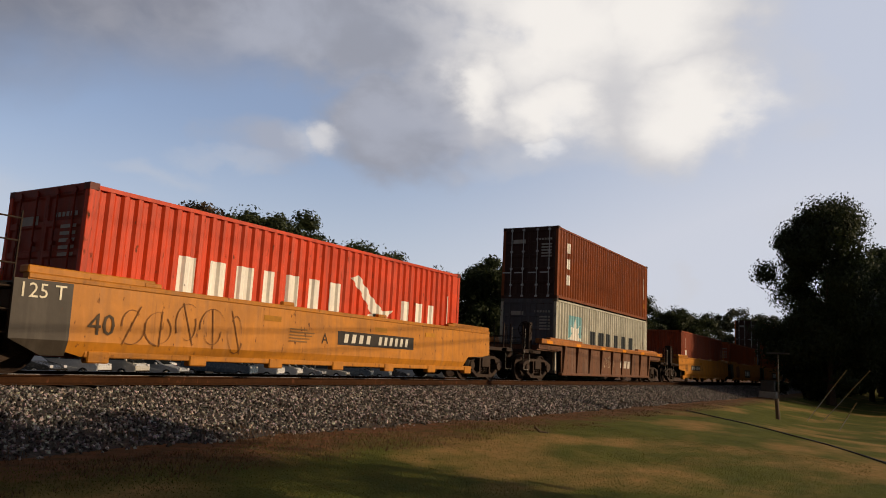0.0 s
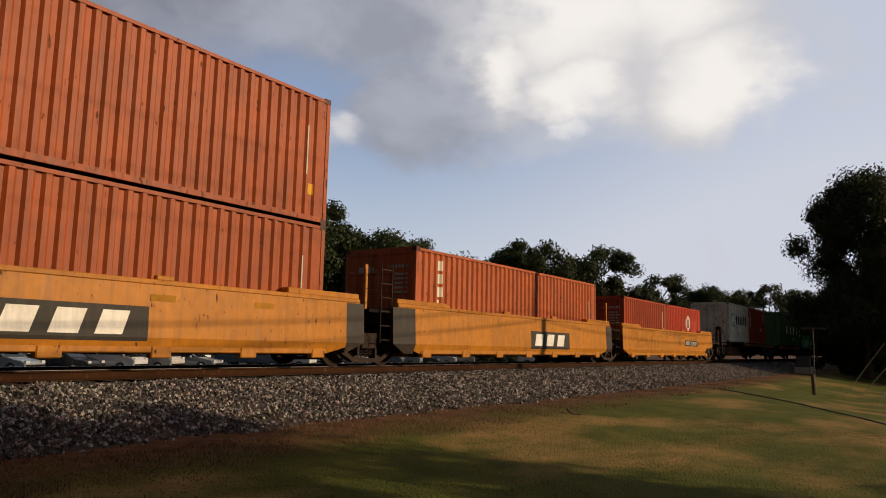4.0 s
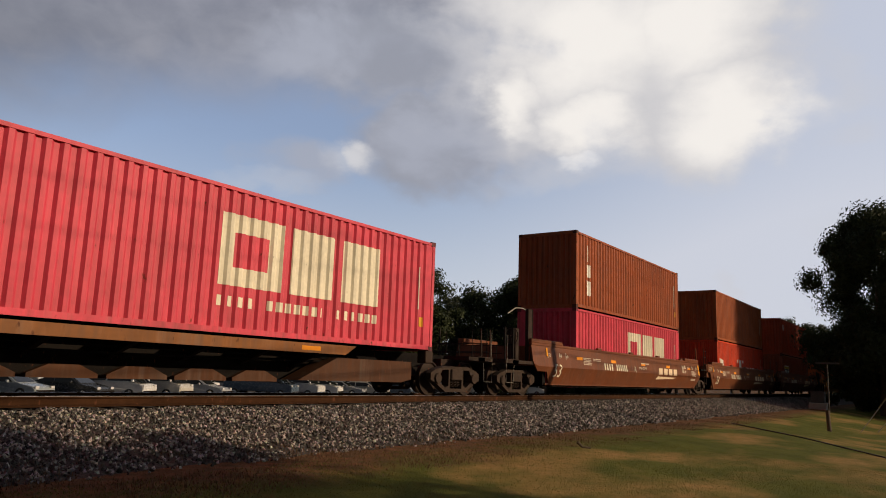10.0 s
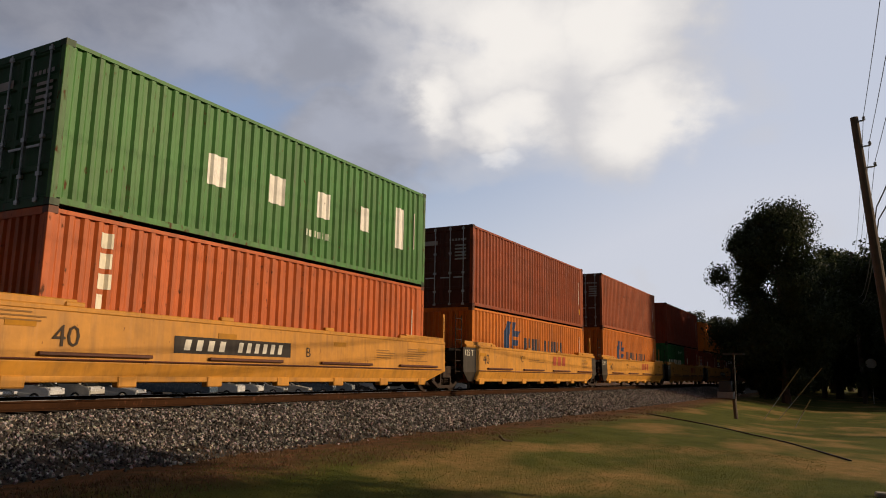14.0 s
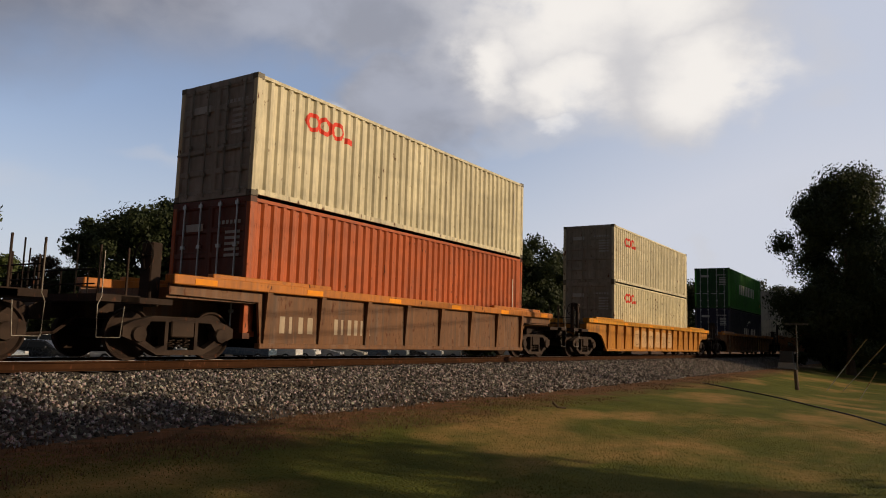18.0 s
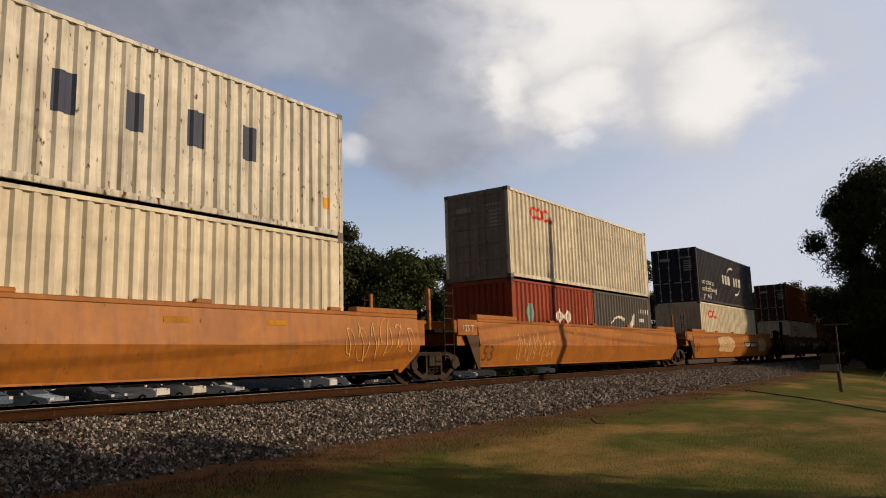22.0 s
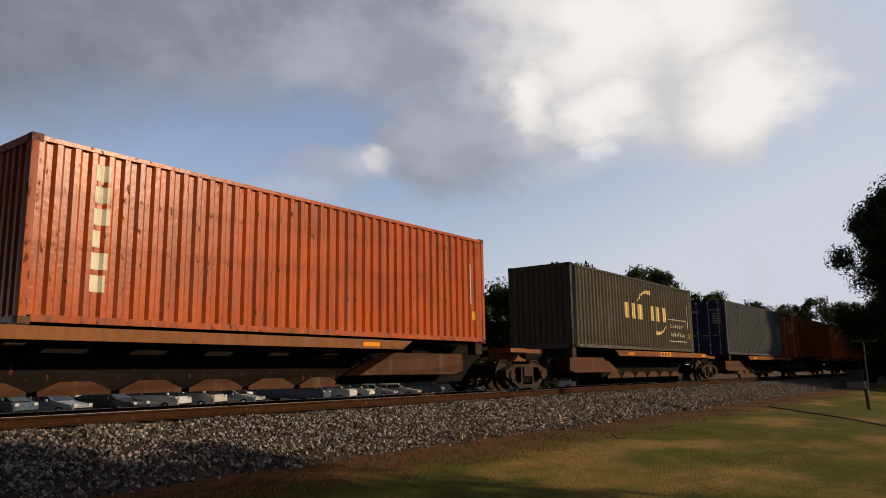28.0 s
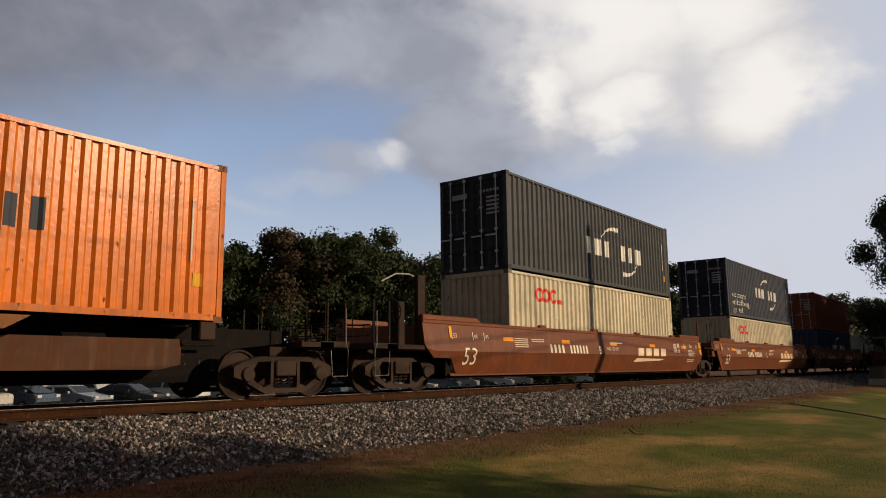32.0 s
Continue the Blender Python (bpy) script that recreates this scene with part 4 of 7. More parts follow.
    if kind == "beacon":
        w = 1.9 if L > 7 else 1.8
        return [([rect(0.8, 0.8 + w, 1.35, 2.05)], WHITE), ([rect(0.86, 0.74 + w, 1.80, 1.99)], "b89838"), ([rect(0.86, 0.74 + w, 1.41, 1.78)], "1c1c22"), (blocks(1.2, 0.6 + w, 1.48, 1.70, "tkudrd") + [[(0.95, 1.45), (1.1, 1.45), (1.05, 1.9), (1.0, 1.9)]], WHITE)] + ends[:1]
    if kind == "arrow_name":
        return [([[(2.9, 1.1), (3.2, 1.1), (3.2, 1.75), (3.45, 2.3), (3.0, 2.3), (2.72, 1.65)], [(3.45, 1.1), (3.8, 1.1), (3.65, 1.4), (4.0, 1.4), (4.1, 1.62), (3.62, 1.62), (3.62, 1.75), (4.15, 1.75), (4.3, 1.98), (3.7, 1.98), (3.85, 2.3), (3.5, 2.3)]], "2f4668"), (blocks(4.75, 9.2, 1.25, 1.75, "dkrkr sttrtr", 0.2), "3a3f48")] + ends
    if kind == "green_name":
        return [(blocks(3.45, 9.35, 1.2, 1.95, "tktktdttk", 0.1), WHITE)] + ends
    if kind == "green_name_short":
        return [(blocks(0.6, 5.0, 0.95, 1.5, "tktktdttk", 0.1), WHITE), (blocks(3.6, 5.3, 1.95, 2.15, "tudsdrsrsu"), "b8ccb0")]
    if kind == "flower_name":
        return [([p for i in range(3) for p in annulus(1.72 + 0.42 * i, H - 0.62, 0.25, 0.22, 0.10)] + [rect(2.84, 3.12, H - 0.84, H - 0.70)], "d8402c")] + ends[:1]
    if kind == "swoosh_name":
        return [(blocks(4.9, 9.6, 1.05, 1.62, "ukk utk", 0.14) + [arc_sweep(7.3, 1.5, 1.25, 0.72, 165, 80, 0.17), arc_sweep(7.9, 1.15, 1.15, 0.66, -10, -100, 0.17)], WHITE)] + ends
    if kind == "swoosh_eco":
        return [(blocks(4.9, 9.3, 1.25, 1.78, "ukk utk", 0.14) + [arc_sweep(7.2, 1.7, 1.2, 0.68, 165, 80, 0.17), arc_sweep(7.8, 1.3, 1.1, 0.62, -10, -100, 0.17)], WHITE),
                (words("eco container", 0.75, 1.0, 0.42) + words("bamboo flooring", 0.75, 0.62, 0.42) + words("light steel", 0.75, 0.24, 0.42), WHITE)] + ends
    if kind == "swoosh_worn":
        return [(blocks(4.5, 9.1, 1.25, 1.85, "ukk utk", 0.14) + [arc_sweep(7.0, 1.75, 1.2, 0.72, 165, 80, 0.17), arc_sweep(7.8, 1.3, 1.1, 0.62, -10, -100, 0.17)], "e0c488"),
                (ring(9.15, 11.45, 0.45, 1.42, 0.035) + words("eco container", 9.3, 1.05, 0.30) + words("bamboo flooring", 9.35, 0.68, 0.27), "d8d0b8")] + ends
    if kind == "wide_letters":
        out = []
        for i, c in enumerate("urtur"):
            out += blocks(4.3 + 1.25 * i, 5.0 + 1.25 * i, 1.25, 1.95, c, 0.0)
        return [(out, "3c4458"), (blocks(1.1, 3.6, 2.0, 2.35, "sstsdtstrd"), "6a7078")] + ends[1:]
    if kind == "hazard":
        return [([[(3.0, 1.5), (3.28, 1.2), (3.56, 1.5), (3.28, 1.8)], [(3.62, 1.5), (3.9, 1.2), (4.18, 1.5), (3.9, 1.8)]], WHITE), ([oval(1.2, 1.55, 0.28, 0.3)], "7a9a90"), ([rect(3.2, 3.36, 1.4, 1.6), rect(3.84, 3.96, 1.4, 1.6)], "2a2a2a")] + [([rect(L - 0.6, L - 0.56, 0.8, 1.9)], "cfc8b8")]
    if kind == "wing_name":
        return [(blocks(1.3, 4.6, 0.75, 1.0, "kkk rtsdtsut") + [arc_sweep(2.5, 1.0, 1.0, 0.7, 170, 60, 0.14), [(3.5, 1.15), (4.0, 1.35), (4.15, 1.9), (3.75, 1.55)]], WHITE), (blocks(4.7, 5.8, 1.85, 2.05, "uktsdtsr") + [rect(4.7, 5.2, 1.5, 1.65)], "d8d4c8")]
    if kind == "yellow_name":
        return [(blocks(0.8, 2.6, 1.75, 2.15, "ttkur"), "e8a020"), ([oval(1.1, 1.4, 0.14, 0.14)], "c83020"), (blocks(1.4, 2.6, 1.33, 1.45, "sdsdsd"), WHITE), (blocks(6.7, 8.0, 0.85, 1.25, "krk"), WHITE)] + ends
    if kind == "leaf_badge":
        return [([rect(1.3, 1.85, 1.95, 2.6)], "20405c"), ([[(1.35, 2.2), (1.6, 2.5), (1.82, 2.52), (1.6, 2.3)], [(1.35, 2.0), (1.6, 2.25), (1.82, 2.28), (1.6, 2.05)]], "d8cc60")] + ends
    return ends


LEN = {40: 12.192, 20: 6.058}
HIGH = {"h": 2.896, "s": 2.591}
BOXES = []


def container(feet, tall, colour, kind, doors, u, y_z, label, rust=0.25, streaks=0.35, end_paint_shade=None, bar=None, gloss=False):
    """One container; its near side faces the viewer and its end of lower x is a door end or a plain wall."""
    L, H = LEN[feet], HIGH[tall]
    ob = thing("shipping_container", label, "container", group="containers on the train")
    P = paint(colour, rust, streaks, 0.29 if gloss else 0.52)
    # the ends' unlit shade is put into their tone; navy doors are real paint
    PE = paint(end_paint_shade, rust, streaks) if end_paint_shade else P
    flip = pose(0, 0, 0, 0, 0, 180)
    part("side_panel", shared(("side_panel", L, H), lambda: side_mesh(L, H)), P, ob)
    part("side_panel", MESHES[("side_panel", L, H)], P, ob, m=flip)
    end = shared(("end_wall", H), lambda: end_mesh(H))
    leaf = shared(("door", H), lambda: door_mesh(H))
    rod = shared(("locking_bar", H), lambda: bar_mesh(H))
    wall_m, door_m = (flip @ pose(-L / 2, 0, 0), pose(-L / 2, 0, 0)) if doors else (pose(-L / 2, 0, 0), flip @ pose(-L / 2, 0, 0))
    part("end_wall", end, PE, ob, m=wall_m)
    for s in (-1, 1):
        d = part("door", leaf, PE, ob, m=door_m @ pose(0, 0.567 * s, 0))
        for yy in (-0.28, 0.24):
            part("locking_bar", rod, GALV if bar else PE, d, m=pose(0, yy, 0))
    top = shared(("top_rail", L), lambda: boxes((-L / 2 + 0.17, L / 2 - 0.17, -1.219, -1.155, -0.10, -0.03)))
    sill = shared(("bottom_rail", L), lambda: sill_mesh(L, feet == 20))
    post = shared(("corner_post", H), lambda: boxes((0.0, 0.12, -1.219, -1.10, 0.11, H - 0.11), bevel=0.008))
    head = shared(("end_rail",), lambda: boxes((0.0, 0.09, -1.06, 1.06, 0.0, 0.13)))
    block = shared(("corner_casting",), casting_mesh)
    W = paint(colour, min(rust + 0.22, 0.6), min(streaks + 0.25, 0.8))
    K = paint("%02x%02x%02x" % tuple(int(int(colour[i:i + 2], 16) * 0.5) for i in (0, 2, 4)), 0.5, 0.5)
    for f in (Matrix(), flip):
        part("top_rail", top, P, ob, m=f @ pose(0, 0, H))
        part("bottom_rail", sill, W, ob, m=f)
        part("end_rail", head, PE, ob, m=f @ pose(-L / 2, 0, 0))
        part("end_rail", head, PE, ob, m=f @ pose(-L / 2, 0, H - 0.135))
        part("corner_post", post, W, ob, m=f @ pose(-L / 2, 0, 0))
        part("corner_post", post, W, ob, m=f @ Matrix.Diagonal((-1, 1, 1, 1)) @ pose(-L / 2, 0, 0))
        for z in (0.0, H - 0.118):
            part("corner_casting", block, K, ob, m=f @ pose(-L / 2 - 0.002, -1.221, z))
            part("corner_casting", block, K, ob, m=f @ pose(L / 2 - 0.176, -1.221, z))
    part("roof", shared(("roof", L), lambda: roof_mesh(L)), P, ob, m=pose(0, 0, H - 0.03))
    part("floor_frame", shared(("floor_frame", L), lambda: floor_mesh(L)), BLACK_STEEL, ob)
    for i, (polys, c) in enumerate(logo(kind, L, H)):
        key = ("marking", kind, i, L, H)
        part("marking", shared(key, lambda: marking_on_side(polys, L, 0.004 + 0.003 * i)), mark(c), ob, "painted marking")
    if doors:
        part("door_gasket", shared(("door_gasket", H), lambda: boxes((0.022, 0.03, -0.012, 0.012, 0.12, H - 0.12), (0.03, 0.034, -1.14, 1.14, 0.12, 0.155), (0.03, 0.034, -1.14, 1.14, H - 0.15, H - 0.115), (0.03, 0.034, -1.15, -1.12, 0.12, H - 0.12), (0.03, 0.034, 1.12, 1.15, 0.12, H - 0.12))), RUBBER, ob, "black rubber door seal", m=pose(-L / 2, 0, 0))
        key = ("door_marking", H)
        rows = [rect(-0.95 + 0.12 * j, -0.87 + 0.12 * j, H - 0.55, H - 0.47) for j in range(6)] + [rect(-0.95, -0.5, H - 0.75 - 0.12 * j, H - 0.69 - 0.12 * j) for j in range(5)] + [rect(0.2, 0.75, H - 0.66, H - 0.5)]
        def door_marks():
            bm = bmesh.new()
            for r in rows:
                bm.faces.new([bm.verts.new((0.008, y, z)) for y, z in r[::-1]])
            return bm
        part("door_marking", shared(key, door_marks), mark("a8a8a4"), ob, "small pale door lettering", m=pose(-L / 2, 0, 0))
    BOXES.append((ob, u + L / 2, y_z))
    return ob


# ---- railcars ----
CARS = []


def sideframe_mesh():
    """A cast truck side with two windows and a spring nest between."""
    o = [(-1.20, 0.42), (-1.20, 0.60), (-1.0, 0.69), (-0.6, 0.79), (0.6, 0.79), (1.0, 0.69), (1.20, 0.60), (1.20, 0.42), (1.02, 0.36), (0.50, 0.10), (-0.50, 0.10), (-1.02, 0.36)]
    holes = ([(-0.86, 0.42), (-0.66, 0.69), (-0.36, 0.70), (-0.36, 0.27), (-0.52, 0.21)], [(-0.29, 0.19), (-0.29, 0.69), (0.29, 0.69), (0.29, 0.19)], [(0.86, 0.42), (0.66, 0.69), (0.36, 0.70), (0.36, 0.27), (0.52, 0.21)])
    bm = bmesh.new()
    polys = [o]
    xs = sorted({p[0] for p in o} | {p[0] for h in holes for p in h})
    def z_at(poly, x):
        n, zs = len(poly), []
        for i in range(n):
            p, q = poly[i], poly[(i + 1) % n]
            if min(p[0], q[0]) <= x <= max(p[0], q[0]) and p[0] != q[0]:
                zs.append(p[1] + (q[1] - p[1]) * (x - p[0]) / (q[0] - p[0]))
        return (min(zs), max(zs)) if zs else None
    for a, b in zip(xs, xs[1:]):
        e = 1e-4
        ga, gb = z_at(o, a + e), z_at(o, b - e)
        spans = [(ga[0], ga[1], gb[0], gb[1])]
        for h in holes:
            ha, hb = z_at(h, a + e), z_at(h, b - e)
            if ha and hb:
                spans = [(ga[0], ha[0], gb[0], hb[0]), (ha[1], ga[1], hb[1], gb[1])]
        for z0, z1, w0, w1 in spans:
            vs = [(a, z0), (b, w0), (b, w1), (a, z1)]
            add_prism(bm, vs, -0.09, 0.09)
    bmesh.ops.remove_doubles(bm, verts=bm.verts[:], dist=2e-4)
    for s in (-1, 1):
        add_disc(bm, [(0.13, -0.14), (0.15, -0.10), (0.15, 0.08)], 12, cx=s * 0.89, cz=0.46)
    return bm


def coil_mesh():
    """Three coil springs as stacks of rings."""
    bm = bmesh.new()
    for x in (-0.17, 0.0, 0.17):
        pts = []
        for k in range(43):
            a = k * 2 * math.pi / 8
            pts.append((x + 0.068 * math.cos(a), 0.068 * math.sin(a), 0.24 + 0.36 * k / 42))
        add_tube(bm, pts, 0.014, 4)
    return bm


def wheelset_mesh():
    bm = bmesh.new()
    add_tube(bm, [(0, -1.0, 0), (0, 1.0, 0)], 0.085, 8)
    for s in (-1, 1):
        y = s * 0.76
        add_disc(bm, [(0.12, y - 0.075), (0.40, y - 0.03), (0.43, y - 0.075), (0.46, y - 0.075), (0.458, y + 0.04), (0.43, y + 0.07), (0.40, y + 0.03), (0.12, y + 0.075)] if s < 0 else
                 [(0.12, y - 0.075), (0.40, y - 0.03), (0.43, y - 0.07), (0.458, y - 0.04), (0.46, y + 0.075), (0.43, y + 0.075), (0.40, y + 0.03), (0.12, y + 0.075)], 28)
    return bm



WHEELS = []


def truck(parent, x, material=None):
    """A two-axle truck under a car, at x along it."""
    mat = material or CAST
    t = part("truck", shared(("truck",), lambda: boxes((-0.25, 0.25, -1.15, 1.15, 0.42, 0.72), (-0.5, 0.5, -0.4, 0.4, 0.60, 0.80), bevel=0.02)), mat, parent, m=pose(x, 0, 0))
    frame_ = shared(("sideframe",), sideframe_mesh)
    coil = shared(("springs",), coil_mesh)
    ws = shared(("wheelset",), wheelset_mesh)
    for s in (-1, 1):
        part("sideframe", frame_, mat, t, m=pose(0, s * 1.02, 0))
        part("springs", coil, CAST, t, m=pose(0, s * 1.02, 0))
    for s in (-1, 1):
        w = part("wheelset", ws, BROWN_STEEL, t, m=pose(s * 0.89, 0, 0.462))
        WHEELS.append((w, s))
    return t


def bent_side(x0, x1, foot0, foot1, z_top, z_mid, z_bot, y_top, y_mid, y_bot):
    """A well's side sheet with a bend at z_mid; foot0 and foot1 step its lower edge down from the ends, as (distance in, height) pairs."""
    def y_at(z):
        return y_mid + (y_top - y_mid) * (z - z_mid) / (z_top - z_mid) if z > z_mid else y_bot + (y_mid - y_bot) * (z - z_bot) / (z_mid - z_bot)
    low = [(x0 + d, z) for d, z in foot0] + [(x1 - d, z) for d, z in foot1[::-1]]
    bm = bmesh.new()
    cols = []
    for x, z in low:
        zs = [z_top, max(z_mid, z), z]
        cols.append([bm.verts.new((x, y_at(v), v)) for v in zs])
    for a, b in zip(cols, cols[1:]):
        if abs(a[0].co.x - b[0].co.x) > 1e-4:
            bm.faces.new((a[0], a[1], b[1], b[0]))
            bm.faces.new((a[1], a[2], b[2], b[1]))
    bmesh.ops.remove_doubles(bm, verts=bm.verts[:], dist=1e-4)
    bmesh.ops.recalc_face_normals(bm, faces=bm.faces[:])
    if sum(f.normal.y for f in bm.faces) > 0:
        bmesh.ops.reverse_faces(bm, faces=bm.faces[:])
    bmesh.ops.solidify(bm, geom=bm.faces[:], thickness=0.05)
    return bm


def marking_bent(polys, lift, z_top, z_mid, z_bot, y_top, y_mid, y_bot):
    """Paint on a bent side sheet: shapes in x, z cut at the bend and laid on both bands."""
    def clip(poly, above):
        out = []
        for (xa, za), (xb, zb) in zip(poly, poly[1:] + poly[:1]):
            ina, inb = (za >= z_mid) == above, (zb >= z_mid) == above
            if ina:
                out.append((xa, za))
            if ina != inb:
                k = (z_mid - za) / (zb - za)
                out.append((xa + (xb - xa) * k, z_mid))
        return out
    bm = bmesh.new()
    for poly in polys:
        for above in (True, False):
            ps = clip(poly, above)
            if len(ps) < 3:
                continue
            vs = []
            for x, z in ps:
                y = y_mid + (y_top - y_mid) * (z - z_mid) / (z_top - z_mid) if above else y_bot + (y_mid - y_bot) * (z - z_bot) / (z_mid - z_bot)
                vs.append(bm.verts.new((x, y - lift, z)))
            bm.faces.new(vs)
    return bm


def ladder_mesh(h=1.1, w=0.4, n=4):
    bm = bmesh.new()
    add_tube(bm, [(0, 0, 0), (0, 0, h)], 0.016, 5)
    add_tube(bm, [(w, 0, 0), (w, 0, h)], 0.016, 5)
    for i in range(n):
        z = 0.08 + (h - 0.2) * i / (n - 1)
        add_tube(bm, [(0, 0, z), (w, 0, z)], 0.014, 5)
    return bm


def brake_wheel_mesh():
    bm = bmesh.new()
    pts = [(0.0, 0.27 * math.cos(2 * math.pi * k / 18), 0.27 * math.sin(2 * math.pi * k / 18)) for k in range(19)]
    add_tube(bm, pts, 0.016, 5)
    for k in range(5):
        a = 2 * math.pi * k / 5
        add_tube(bm, [(0, 0, 0), (0.02, 0.27 * math.cos(a), 0.27 * math.sin(a))], 0.012, 4)
    add_tube(bm, [(-0.12, 0, 0), (0.05, 0, 0)], 0.035, 6)
    return bm


def coupler_mesh():
    bm = bmesh.new()
    add_box(bm, 0.0, 0.75, -0.09, 0.09, 0.70, 0.90)
    add_prism(bm, [(0.75, 0.66), (1.0, 0.66), (1.12, 0.74), (1.12, 0.88), (1.0, 0.95), (0.75, 0.95)], -0.2, 0.14)
    add_tube(bm, [(0.4, 0.35, 0.75), (0.8, 0.36, 0.45), (1.2, 0.25, 0.42)], 0.03, 6)
    return bm


def end_gear(car, x_end, sgn, x_body, mat, tall_rails, brake):
    """The open end of a car: platform, coupler, ladders, grab irons. sgn: the way it points."""
    f = pose(0, 0, 0) if sgn > 0 else pose(0, 0, 0, 0, 0, 180)
    b, e = abs(x_body), abs(x_end)
    part("end_platform", boxes((b - 0.1, e - 0.75, -0.55, 0.55, 0.72, 1.0), (e - 1.15, e - 0.36, -1.45, 1.45, 0.98, 1.10), (b - 0.05, e - 0.8, -1.45, -1.25, 0.98, 1.08), (b - 0.05, e - 0.8, 1.25, 1.45, 0.98, 1.08)), BROWN_STEEL, car, m=f)
    part("coupler", shared(("coupler",), coupler_mesh), BROWN_STEEL, car, m=f @ pose(e - 1.12, 0, 0))
    tall = shared(("grab_post", tall_rails), lambda: boxes((-0.035, 0.035, -0.018, 0.018, 0, 1.05), bevel=0.01) if tall_rails else boxes((-0.016, 0.016, -0.016, 0.016, 0, 0.9), bevel=0.005))
    for s in (-1, 1):
        for dx in (0.42, 0.92):
            part("grab_post", tall, SOOT_SHADE if tall_rails else CAST, car, m=f @ pose(e - dx, s * 1.38, 1.0))
        part("grab_iron", shared(("grab_iron",), grab_mesh), PALE_STEEL, car, m=f @ pose(e - 0.45, s * 1.45, 0.3))
    part("end_railing", shared(("end_railing",), railing_mesh), SOOT_SHADE, car, m=f @ pose(e - 0.40, 0, 1.08))
    if brake:
        if tall_rails:
            part("end_mast", shared(("end_mast",), lambda: boxes((-0.14, 0.14, -0.06, 0.06, 1.0, 2.75), (-0.15, -0.12, -0.08, 0.08, 1.0, 2.75), bevel=0.01)), BROWN_STEEL, car, m=f @ pose(b - 0.1, 1.25, 0))
            part("release_rod", shared(("release_rod",), rod_mesh), PALE_STEEL, car, m=f @ pose(b - 0.1, 1.2, 0))
        part("brake_wheel", shared(("brake_wheel",), brake_wheel_mesh), SOOT_SHADE, car, "dark steel hand brake wheel", m=f @ pose(e - 1.5, 0.95, 1.85))
        part("brake_mast", shared(("brake_mast",), lambda: boxes((-0.22, 0.0, -0.16, 0.16, 0.9, 2.05), bevel=0.02)), BROWN_STEEL, car, m=f @ pose(e - 1.55, 0.95, 0.05))


def grab_mesh():
    """A bent grab iron with a stirrup below."""
    bm = bmesh.new()
    add_tube(bm, [(0, 0, 1.5), (0, 0, 0.75), (0.06, 0, 0.62), (0.04, 0, 0.1), (-0.38, 0, 0.1), (-0.42, 0, 0.62)], 0.008, 5)
    return bm


def railing_mesh():
    """Thin rails across the car's end."""
    bm = bmesh.new()
    for z in (0.18, 0.42):
        add_tube(bm, [(0, -1.3, z), (0, 1.3, z)], 0.013, 5)
    for y in (-1.1, -0.75, -0.3, 0.3, 0.75, 1.1):
        add_tube(bm, [(0, y, 0), (0, y, 0.85 if abs(y) in (0.75,) else 0.42)], 0.014, 5)
    return bm


def rod_mesh():
    bm = bmesh.new()
    add_tube(bm, [(0, 0, 2.68), (0.35, 0, 2.75), (0.8, 0, 2.72), (1.3, 0, 2.5)], 0.02, 5)
    return bm


